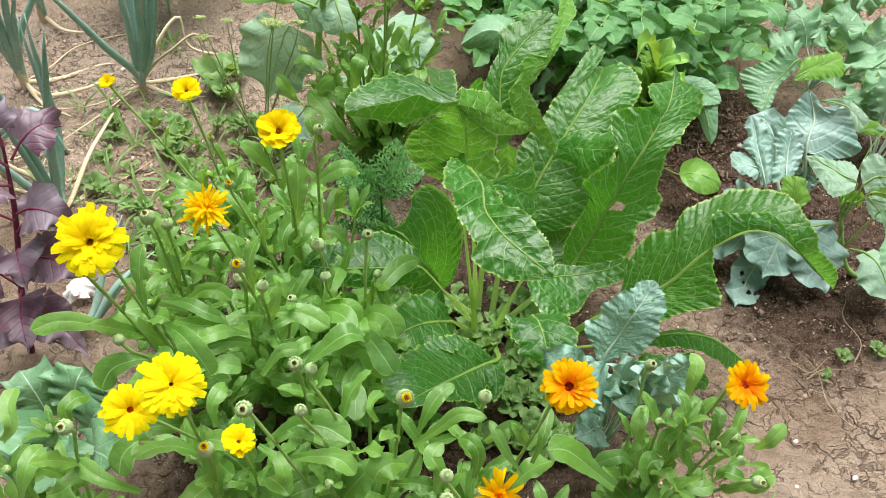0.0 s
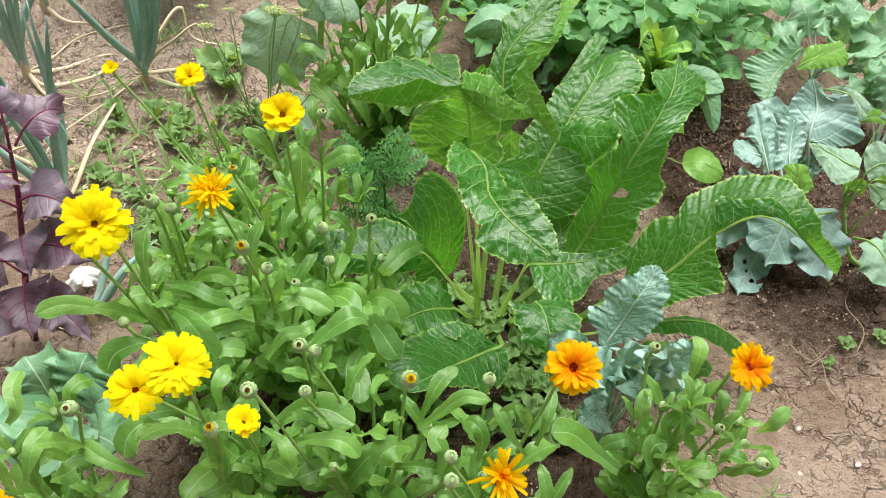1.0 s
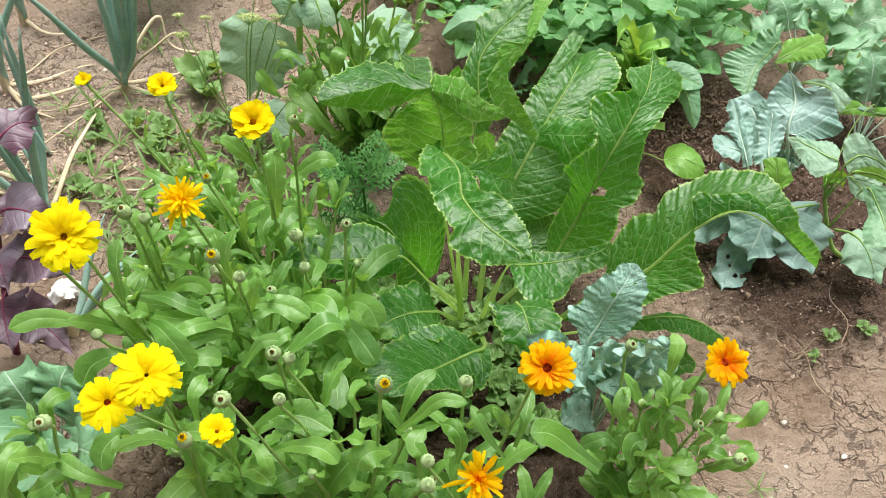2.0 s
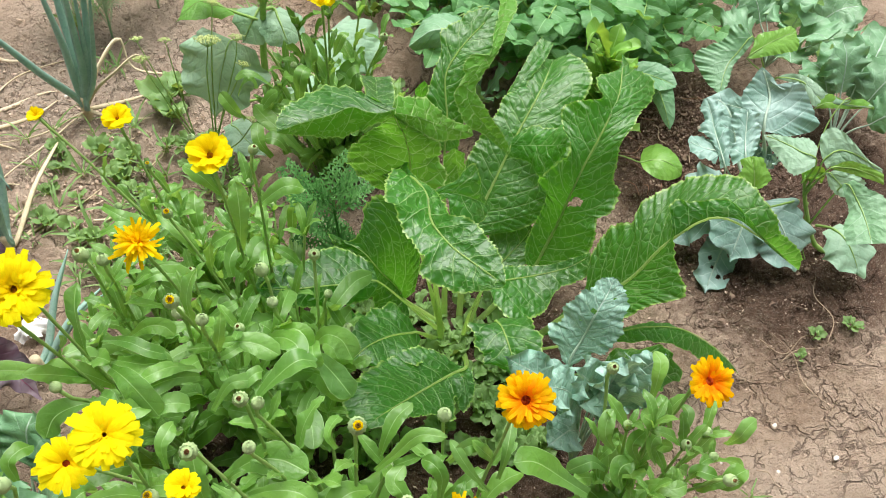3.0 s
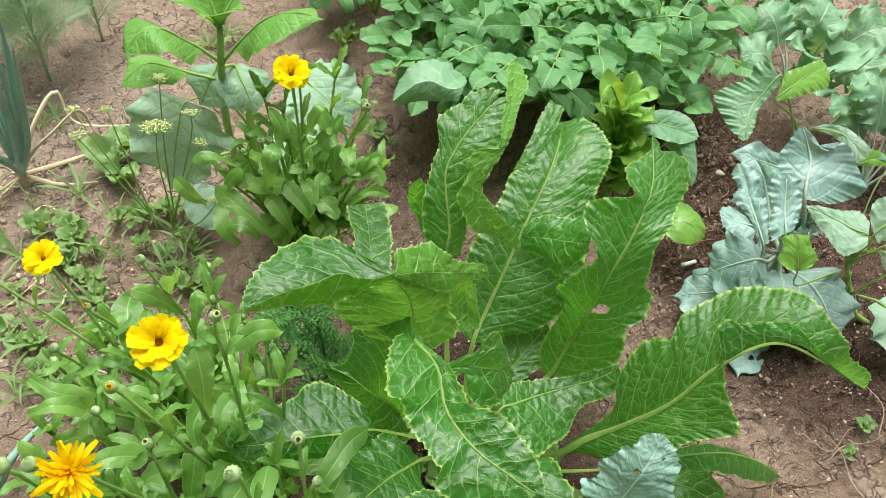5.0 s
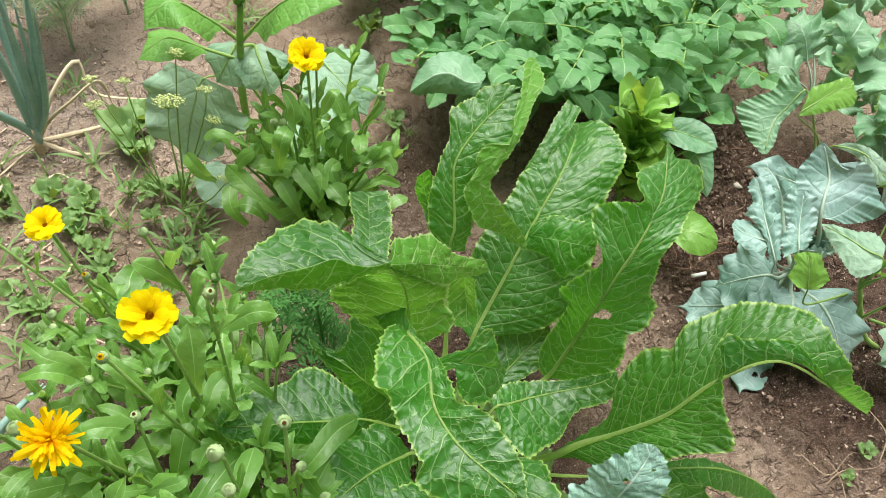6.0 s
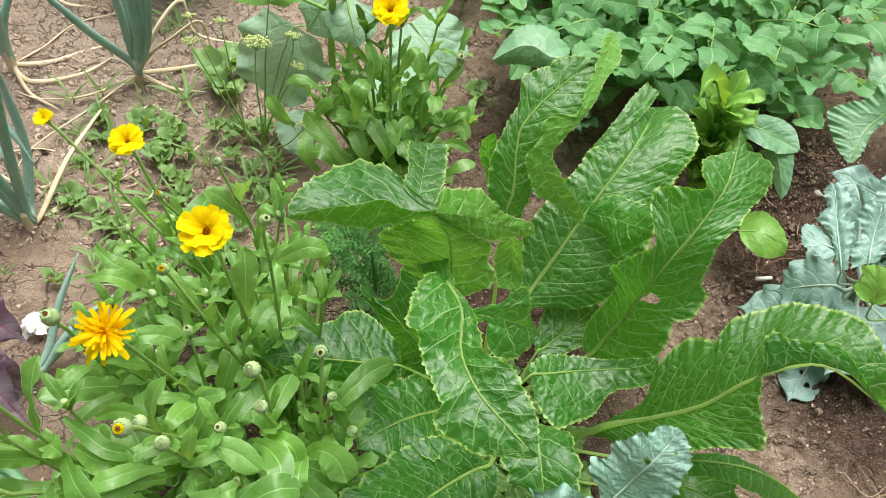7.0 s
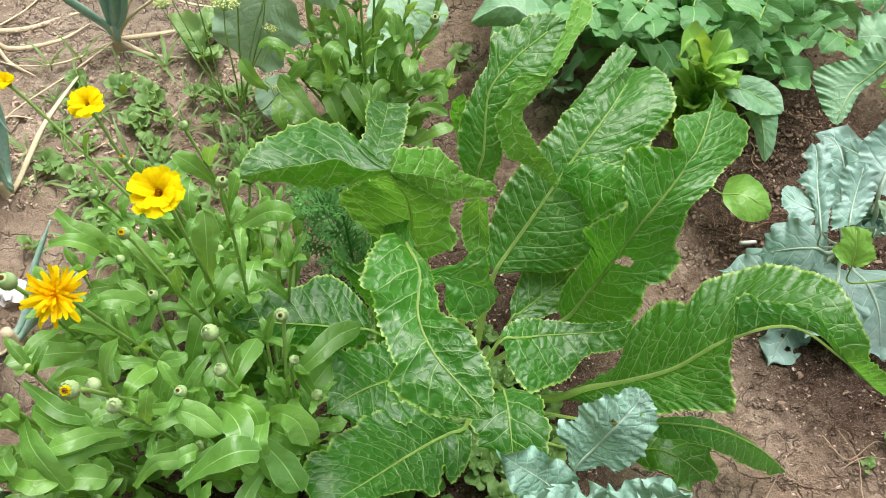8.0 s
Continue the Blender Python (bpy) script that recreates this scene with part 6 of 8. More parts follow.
def big_kale():
    foot = on_ground(0.62, 1.29)
    plant = thing("kale", foot, "large kale plant with waxy blue-green frilled leaves on moist soil", "vegetable", "kale plants")
    k = dict(leaf_mat=KALE, rib_mat=KALE_RIB, rib=0.0036, tooth=0.03, res=0.003)
    top = foot + vec(0, 0, 0.10)
    bm = bmesh.new()
    tube(bm, [foot - vec(0, 0, 0.02), foot + vec(0.003, 0, 0.05), top + vec(0, 0, 0.05)], [0.012, 0.011, 0.007], 8, 6)
    part("stem", bm, KALE_RIB, plant)
    # the tall broad leaf at the back and its side lobe
    spread(plant, KALE, KALE_RIB, [top, (0.625, 1.285, 0.2)], [(0.606, 1.292, 0.257), (0.61, 1.316, 0.28), (0.621, 1.345, 0.294), (0.613, 1.362, 0.312), (0.603, 1.376, 0.331)], [(0.6, 1.297, 0.257), (0.588, 1.319, 0.269), (0.577, 1.337, 0.274), (0.577, 1.356, 0.29), (0.588, 1.366, 0.307), (0.597, 1.374, 0.323), (0.603, 1.377, 0.332)], [(0.621, 1.286, 0.259), (0.647, 1.283, 0.255), (0.69, 1.293, 0.257), (0.702, 1.298, 0.271), (0.694, 1.313, 0.283), (0.679, 1.33, 0.306), (0.667, 1.34, 0.321), (0.651, 1.346, 0.324), (0.646, 1.341, 0.314), (0.632, 1.344, 0.311), (0.619, 1.361, 0.323), (0.605, 1.375, 0.331)], rib=0.0034, label="tall waxy blue-green leaf", quilt=0.0006, ruffle=0.0012, tooth=0.002, seed=70, bulge=0.05)
    spread(plant, KALE, KALE_RIB, [top, (0.64, 1.33, 0.2)], [(0.624, 1.372, 0.233), (0.606, 1.406, 0.219), (0.582, 1.432, 0.209)], [(0.623, 1.401, 0.245), (0.608, 1.421, 0.231), (0.592, 1.432, 0.217), (0.581, 1.432, 0.209)], [(0.621, 1.356, 0.214), (0.603, 1.376, 0.212), (0.598, 1.411, 0.208), (0.583, 1.43, 0.208)], quilt=0.001, ruffle=0.0012, tooth=0.001, seed=79)
    # narrow frilled leaves in front of it
    spread(plant, KALE, KALE_RIB, [top, (0.545, 1.235, 0.19)], [(0.523, 1.222, 0.237), (0.518, 1.247, 0.251), (0.513, 1.288, 0.266), (0.512, 1.315, 0.276), (0.507, 1.337, 0.288)], [(0.517, 1.222, 0.233), (0.514, 1.245, 0.248), (0.506, 1.271, 0.256), (0.493, 1.294, 0.259), (0.503, 1.309, 0.268), (0.498, 1.329, 0.277), (0.503, 1.34, 0.288)], [(0.53, 1.222, 0.24), (0.529, 1.248, 0.258), (0.532, 1.278, 0.272), (0.521, 1.29, 0.27), (0.528, 1.31, 0.283), (0.521, 1.329, 0.29), (0.51, 1.339, 0.292)], label="narrow frilled leaf", quilt=0.0016, ruffle=0.0045, tooth=0.005, seed=71, bulge=0.2)
    spread(plant, KALE, KALE_RIB, [top, (0.575, 1.24, 0.19)], [(0.564, 1.241, 0.239), (0.568, 1.273, 0.254), (0.572, 1.297, 0.271), (0.573, 1.314, 0.288)], [(0.545, 1.234, 0.232), (0.543, 1.257, 0.243), (0.555, 1.277, 0.254), (0.55, 1.297, 0.264), (0.55, 1.311, 0.275), (0.564, 1.317, 0.286), (0.571, 1.316, 0.289)], [(0.575, 1.243, 0.241), (0.586, 1.262, 0.251), (0.593, 1.282, 0.265), (0.587, 1.296, 0.276), (0.59, 1.304, 0.286), (0.581, 1.309, 0.287), (0.574, 1.315, 0.29)], label="narrow frilled leaf", quilt=0.0014, ruffle=0.004, tooth=0.005, seed=72, bulge=0.12)
    spread(plant, KALE, KALE_RIB, [top, (0.55, 1.245, 0.2)], [(0.519, 1.25, 0.245), (0.491, 1.263, 0.245), (0.472, 1.28, 0.244)], [(0.517, 1.275, 0.248), (0.501, 1.285, 0.247), (0.485, 1.293, 0.245), (0.472, 1.284, 0.244)], [(0.51, 1.232, 0.238), (0.496, 1.238, 0.24), (0.482, 1.244, 0.24), (0.472, 1.257, 0.242), (0.471, 1.279, 0.244)], quilt=0.002, ruffle=0.003, tooth=0.003, seed=73, bulge=0.1)
    stalked(plant, [top], [(0.59, 1.27, 0.13), (0.56, 1.265, 0.145), (0.525, 1.265, 0.13), (0.49, 1.27, 0.10)], [0.014, 0.04, 0.05, 0.04, 0.0], vec(-0.2, -0.35, 1), fold=10, curl=-14, seed=74, waves=3, **{**k, "flutter": 0.15})
    stalked(plant, [top], [(0.585, 1.26, 0.08), (0.55, 1.25, 0.085), (0.51, 1.255, 0.07), (0.455, 1.275, 0.035)], [0.014, 0.04, 0.048, 0.04, 0.0], vec(-0.1, -0.3, 1), fold=5, curl=-12, seed=75, **k)
    stalked(plant, [top], [(0.61, 1.255, 0.12), (0.60, 1.225, 0.13), (0.585, 1.19, 0.115), (0.565, 1.15, 0.075)], [0.014, 0.045, 0.055, 0.05, 0.0], vec(0, -0.4, 1), fold=8, curl=-16, seed=76, **k)
    stalked(plant, [top], [(0.63, 1.255, 0.12), (0.645, 1.22, 0.13), (0.665, 1.18, 0.11), (0.685, 1.14, 0.06)], [0.014, 0.05, 0.06, 0.05, 0.0], vec(0.05, -0.4, 1), fold=8, curl=-16, seed=77, **k)
    stalked(plant, [top], [(0.61, 1.33, 0.15), (0.60, 1.40, 0.2), (0.58, 1.43, 0.215), (0.55, 1.44, 0.21)], [0.014, 0.03, 0.036, 0.03, 0.0], vec(-0.1, -0.6, 0.9), fold=10, curl=-10, seed=80, **k)
    stalked(plant, [top], [(0.60, 1.24, 0.05), (0.575, 1.20, 0.045), (0.55, 1.16, 0.03), (0.53, 1.12, 0.015)], [0.012, 0.032, 0.036, 0.03, 0.0], vec(0, -0.3, 1), fold=2, curl=-6, seed=81, nv=14, holes=((0.5, 0.4, 0.13), (0.7, -0.4, 0.14), (0.6, 0.1, 0.1), (0.35, -0.5, 0.12)), **k)
    for n in range(7):
        a = n * 0.9
        stalked(plant, [top], [top + vec(0.01 * math.cos(a), 0.01 * math.sin(a), 0.03), top + vec(0.02 * math.cos(a), 0.02 * math.sin(a) - 0.008, 0.07), top + vec(0.028 * math.cos(a), 0.028 * math.sin(a) - 0.01, 0.10)], [0.008, 0.018, 0.0], vec(-0.5 * math.cos(a), -0.5 * math.sin(a) - 0.3, 0.8), fold=30, curl=15, seed=82 + n, waves=2.5, **{**k, "rib": 0.002, "ruffle": 0.007})


def far_kale(name_label, foot, leaves, seed):
    """A kale seen further off: leaves as (tip, half-width)."""
    rnd = random.Random(seed)
    foot = Vector(foot)
    plant = thing("kale", foot, name_label, "vegetable", "kale plants")
    for n, (tip, w) in enumerate(leaves):
        tip = Vector(tip)
        a = foot.lerp(tip, 0.42) + vec(0, 0, 0.03)
        b = foot.lerp(tip, 0.74) + vec(0, 0, 0.035)
        out = vec(tip.x - foot.x, tip.y - foot.y, 0)
        stalked(plant, [foot, foot.lerp(tip, 0.2) + vec(0, 0, 0.03)], [a, a.lerp(b, 0.5) + vec(0, 0, 0.006), b, tip], [0.012, w * 0.9, w, w * 0.7], vec(0, -0.45, 1) + out * 0.6, CABBAGE, KALE_RIB, 0.0024, fold=rnd.uniform(0, 15), curl=rnd.uniform(-18, -6), ruffle=0.011, waves=4.6, seed=seed + n, flutter=0.13, tooth=0.05, cap=0.15, res=0.004)


young_kale()
big_kale()
far_kale("kale plant with pale blue-green lobed leaves, far end of bed", (0.86, 1.80, 0.03), [((0.70, 1.76, 0.16), 0.05), ((0.83, 1.66, 0.14), 0.045), ((0.90, 1.68, 0.19), 0.055), ((0.98, 1.70, 0.16), 0.055), ((0.78, 1.90, 0.18), 0.05), ((0.84, 1.95, 0.16), 0.05),
    ((1.02, 1.80, 0.2), 0.055), ((0.95, 1.92, 0.18), 0.05), ((0.87, 1.74, 0.24), 0.04), ((0.80, 1.72, 0.2), 0.04)], 100)
far_kale("kale plant with broad grey-green leaves beside bare soil", (0.90, 1.50, 0.04), [((0.90, 1.66, 0.2), 0.045), ((0.96, 1.62, 0.2), 0.05), ((1.0, 1.64, 0.16), 0.055), ((0.86, 1.64, 0.16), 0.045), ((1.04, 1.70, 0.2), 0.055), ((1.0, 1.55, 0.2), 0.05), ((0.88, 1.60, 0.24), 0.045), ((1.0, 1.45, 0.16), 0.05)], 120)
far_kale("kale plant with grey-green leaves by the edge of the bed", (0.93, 2.06, 0.0), [((0.80, 2.02, 0.16), 0.055), ((0.88, 1.95, 0.2), 0.05), ((1.0, 1.98, 0.2), 0.06), ((0.95, 2.16, 0.18), 0.055), ((0.82, 2.12, 0.16), 0.05), ((1.08, 2.08, 0.18), 0.06)], 140)
far_kale("holed grey-green mustard leaves low between marigolds", (-0.54, 0.74, 0.0), [((-0.60, 0.80, 0.16), 0.04), ((-0.51, 0.80, 0.18), 0.045), ((-0.55, 0.66, 0.2), 0.042), ((-0.48, 0.62, 0.2), 0.045), ((-0.47, 0.76, 0.14), 0.042), ((-0.44, 0.68, 0.15), 0.04), ((-0.60, 0.68, 0.16), 0.04)], 160)


# ---- a cabbage leaf, chicory, cucumber ----
def cabbage():
    foot = on_ground(0.15, 1.68)
    plant = thing("cabbage", foot, "young cabbage plant with one large rounded blue-green leaf", "vegetable")
    bm = bmesh.new()
    loft(bm, [(0.11, 1.561, 0.257), (0.083, 1.564, 0.255), (0.059, 1.573, 0.262), (0.035, 1.573, 0.26), (0.013, 1.566, 0.248), (-0.007, 1.557, 0.236)], [(0.116, 1.567, 0.266), (0.117, 1.61, 0.243), (0.105, 1.616, 0.248), (0.083, 1.629, 0.259), (0.049, 1.633, 0.259), (0.02, 1.624, 0.246), (0, 1.607, 0.222), (-0.008, 1.557, 0.236)], [(0.102, 1.549, 0.24), (0.074, 1.562, 0.227), (0.05, 1.565, 0.227), (0.026, 1.566, 0.224), (0.007, 1.564, 0.22), (-0.008, 1.555, 0.234)], quilt=0.0012, ruffle=0.001, tooth=0.0006, seed=170, bulge=0.08)
    big = part("leaf", bm, CABBAGE, plant, "cupped blue-green leaf with a pale rim")
    bm = bmesh.new()
    tube(bm, [foot, (0.15, 1.65, 0.1), (0.14, 1.60, 0.2), (0.125, 1.565, 0.245)], [0.006, 0.005, 0.004, 0.003], 7, 14)
    part("stalk", bm, KALE_RIB, big)
    for n, (tip, w) in enumerate((((0.12, 1.58, 0.14), 0.035), ((0.20, 1.6, 0.15), 0.035), ((0.1, 1.7, 0.16), 0.04), ((0.17, 1.55, 0.11), 0.04))):
        tip = Vector(tip)
        stalked(plant, [foot], [foot.lerp(tip, 0.4) + vec(0, 0, 0.02), foot.lerp(tip, 0.75) + vec(0, 0, 0.02), tip], [0.01, w, 0.0], vec(0, -0.4, 1), CABBAGE, KALE_RIB, 0.003, fold=5, curl=-12, seed=171 + n, tooth=0.0)


def chicory():
    foot = on_ground(0.40, 1.53)
    plant = thing("chicory", foot, "bright green bolting chicory plant with crowded upright leaves", "vegetable")
    k = dict(leaf_mat=SPINACH, rib_mat=CALEN_STEM, rib=0.003, tooth=0.0, ruffle=0.005)
    bm = bmesh.new()
    tube(bm, [foot, (0.39, 1.52, 0.12), (0.372, 1.51, 0.25)], [0.008, 0.007, 0.004], 8, 8)
    part("stem", bm, CALEN_STEM, plant, "thick light green stem")
    rnd = random.Random(5)
    for n in range(48):
        u = 0.1 + 0.9 * n / 48
        p = vec(0.40, 1.53, 0).lerp(vec(0.372, 1.51, 0.245), u)
        a = n * 2.4
        out = vec(math.cos(a), math.sin(a) - 0.15, 0)
        l = rnd.uniform(0.085, 0.125) * (1.15 - 0.5 * u)
        part("leaf", CHIC_LEAVES[n % 5], None, plant, at=aim(p, out + vec(0, -0.1, rnd.uniform(0.9, 2.2)), vec(0, 0, 1), l / 0.1, rnd.uniform(-25, 25)))
    stalked(plant, [(0.375, 1.51, 0.22)], [(0.36, 1.50, 0.27), (0.335, 1.49, 0.315), (0.315, 1.465, 0.33), (0.305, 1.44, 0.315)], [0.012, 0.022, 0.02, 0.0], vec(-0.2, -0.2, 1), fold=40, curl=30, seed=190, **k)
    soft = dict(rib=0.0016, quilt=0.0014, ruffle=0.0008, tooth=0.0002)
    spread(plant, CABBAGE, CALEN_STEM, [(0.40, 1.51, 0.12), (0.405, 1.508, 0.19)], [(0.413, 1.507, 0.22), (0.444, 1.507, 0.219), (0.479, 1.498, 0.213), (0.508, 1.48, 0.21)], [(0.418, 1.528, 0.214), (0.443, 1.53, 0.229), (0.48, 1.526, 0.229), (0.503, 1.509, 0.223), (0.511, 1.481, 0.212)], [(0.416, 1.498, 0.211), (0.443, 1.473, 0.214), (0.477, 1.467, 0.209), (0.509, 1.478, 0.207)], seed=191, label="broad pale leaf spread over the soil", face=vec(0.1, -0.4, 0.9), **soft)
    spread(plant, CABBAGE, CALEN_STEM, [(0.41, 1.50, 0.1), (0.45, 1.48, 0.19)], [(0.473, 1.477, 0.203), (0.485, 1.455, 0.186), (0.5, 1.425, 0.149)], [(0.455, 1.49, 0.191), (0.475, 1.463, 0.174), (0.489, 1.438, 0.156), (0.5, 1.423, 0.148)], [(0.504, 1.478, 0.206), (0.508, 1.455, 0.184), (0.508, 1.435, 0.164), (0.501, 1.423, 0.149)], seed=192, label="hanging darker leaf", face=vec(0.4, -0.7, 0.6), **soft)
    spread(plant, SPINACH, CALEN_STEM, [(0.40, 1.49, 0.03), (0.43, 1.43, 0.07)], [(0.452, 1.397, 0.085), (0.48, 1.385, 0.104), (0.511, 1.375, 0.097), (0.528, 1.365, 0.084)], [(0.466, 1.436, 0.084), (0.491, 1.437, 0.099), (0.516, 1.41, 0.103), (0.528, 1.378, 0.096), (0.528, 1.366, 0.085)], [(0.451, 1.371, 0.091), (0.472, 1.353, 0.086), (0.498, 1.349, 0.082), (0.526, 1.362, 0.08)], seed=194, face=vec(0.0, -0.4, 0.9), **soft)


CHIC_LEAVES = leaf_set("leaf", SPINACH, 5, 0.1, [0.008, 0.011, 0.016, 0.019, 0.0175, 0.012], 7, nu=14, nv=3, fold=26, cap=0.2, bend=(20, 100))


def cucumber():
    foot = on_ground(0.78, 1.20)
    plant = thing("cucumber", foot, "young cucumber plant with rough pointed leaves and tendrils", "vegetable")
    k = dict(leaf_mat=PUMPKIN, rib_mat=CALEN_STEM, rib=0.0025, tooth=0.08)
    bm = bmesh.new()
    tube(bm, [foot, (0.75, 1.21, 0.06), (0.715, 1.235, 0.13), (0.695, 1.25, 0.185)], [0.005, 0.0045, 0.004, 0.003], 7, 12)
    part("stem", bm, CALEN_STEM, plant)
    rough = dict(rib=0.0018, quilt=0.0017, ruffle=0.0012, tooth=0.003, pitch=0.02)
    spread(plant, PUMPKIN, CALEN_STEM, [(0.69, 1.245, 0.18), (0.675, 1.215, 0.24)], [(0.657, 1.201, 0.279), (0.635, 1.214, 0.281), (0.616, 1.238, 0.279), (0.593, 1.267, 0.271)], [(0.664, 1.217, 0.285), (0.654, 1.235, 0.29), (0.629, 1.241, 0.287), (0.608, 1.258, 0.279), (0.593, 1.268, 0.271)], [(0.653, 1.188, 0.274), (0.636, 1.181, 0.267), (0.618, 1.183, 0.26), (0.607, 1.207, 0.264), (0.6, 1.239, 0.265), (0.593, 1.265, 0.27)], seed=200, label="rough pointed leaf", **rough)
    spread(plant, PUMPKIN, CALEN_STEM, [(0.70, 1.24, 0.16), (0.69, 1.22, 0.23)], [(0.688, 1.221, 0.255), (0.712, 1.228, 0.273), (0.744, 1.218, 0.268), (0.778, 1.191, 0.259)], [(0.684, 1.23, 0.262), (0.685, 1.252, 0.282), (0.703, 1.256, 0.297), (0.728, 1.237, 0.289), (0.757, 1.212, 0.268), (0.778, 1.193, 0.262)], [(0.693, 1.212, 0.247), (0.71, 1.213, 0.253), (0.737, 1.212, 0.257), (0.758, 1.204, 0.258), (0.778, 1.188, 0.257)], seed=201, **rough)
    spread(plant, SPINACH, CALEN_STEM, [(0.70, 1.24, 0.16), (0.69, 1.21, 0.22)], [(0.686, 1.191, 0.266), (0.724, 1.202, 0.257), (0.756, 1.2, 0.249), (0.779, 1.179, 0.252)], [(0.685, 1.192, 0.268), (0.719, 1.204, 0.269), (0.754, 1.206, 0.259), (0.779, 1.185, 0.258)], [(0.689, 1.191, 0.263), (0.728, 1.199, 0.245), (0.757, 1.194, 0.242), (0.78, 1.174, 0.246)], seed=209, label="turned-up leaf margin, light from behind", **rough)
    spread(plant, PUMPKIN, CALEN_STEM, [(0.705, 1.24, 0.15), (0.69, 1.21, 0.22)], [(0.679, 1.182, 0.264), (0.696, 1.166, 0.254), (0.709, 1.148, 0.245)], [(0.685, 1.182, 0.27), (0.708, 1.17, 0.272), (0.722, 1.159, 0.272), (0.726, 1.15, 0.266), (0.711, 1.147, 0.246)], [(0.675, 1.183, 0.263), (0.684, 1.168, 0.246), (0.696, 1.153, 0.24), (0.707, 1.146, 0.243)], seed=210, **rough)
    spread(plant, CABBAGE, CALEN_STEM, [(0.73, 1.22, 0.1), (0.70, 1.17, 0.22)], [(0.688, 1.143, 0.277), (0.701, 1.118, 0.265), (0.706, 1.085, 0.255), (0.703, 1.041, 0.246)], [(0.682, 1.144, 0.274), (0.687, 1.127, 0.262), (0.692, 1.108, 0.249), (0.676, 1.08, 0.241), (0.675, 1.05, 0.231)], [(0.695, 1.144, 0.285), (0.713, 1.125, 0.283), (0.733, 1.105, 0.282), (0.733, 1.076, 0.271), (0.724, 1.031, 0.257)], seed=211, label="drooping pale leaf", **rough)
    spread(plant, SPINACH, CALEN_STEM, [(0.70, 1.24, 0.14), (0.60, 1.2, 0.16)], [(0.569, 1.185, 0.22), (0.564, 1.199, 0.246), (0.559, 1.218, 0.263)], [(0.552, 1.185, 0.225), (0.541, 1.2, 0.231), (0.548, 1.21, 0.247), (0.544, 1.22, 0.254), (0.558, 1.22, 0.264)], [(0.575, 1.177, 0.232), (0.587, 1.184, 0.247), (0.579, 1.2, 0.258), (0.574, 1.211, 0.267), (0.56, 1.219, 0.265)], seed=212, label="young yellow-green lobed leaf", **rough)
    stalked(plant, [(0.74, 1.215, 0.1)], [(0.75, 1.19, 0.12), (0.76, 1.165, 0.125), (0.775, 1.14, 0.11), (0.79, 1.11, 0.08)], [0.02, 0.05, 0.045, 0.0], vec(0.0, -0.4, 1), fold=8, curl=-12, seed=202, **k)
    for n in range(5):
        a = n * 1.3
        stalked(plant, [(0.697, 1.248, 0.18)], [vec(0.697, 1.248, 0.185), vec(0.697 + 0.012 * math.cos(a), 1.245 + 0.012 * math.sin(a), 0.20), vec(0.697 + 0.024 * math.cos(a), 1.242 + 0.024 * math.sin(a), 0.208)], [0.006, 0.011, 0.0], vec(-0.3 * math.cos(a), -0.3 * math.sin(a) - 0.2, 1), fold=20, curl=5, seed=203 + n, **{**k, "rib": 0.001, "leaf_mat": SPINACH})
    for pts in ([(0.715, 1.235, 0.14), (0.72, 1.21, 0.08), (0.74, 1.19, 0.03), (0.765, 1.16, 0.012)], [(0.70, 1.245, 0.17), (0.72, 1.30, 0.26), (0.75, 1.33, 0.30), (0.77, 1.34, 0.29), (0.76, 1.345, 0.28)]):
        bm = bmesh.new()
        tube(bm, pts, [0.0016, 0.0013, 0.0009], 5, 20)
        part("tendril", bm, CALEN_STEM, plant, "thin pale curling tendril")


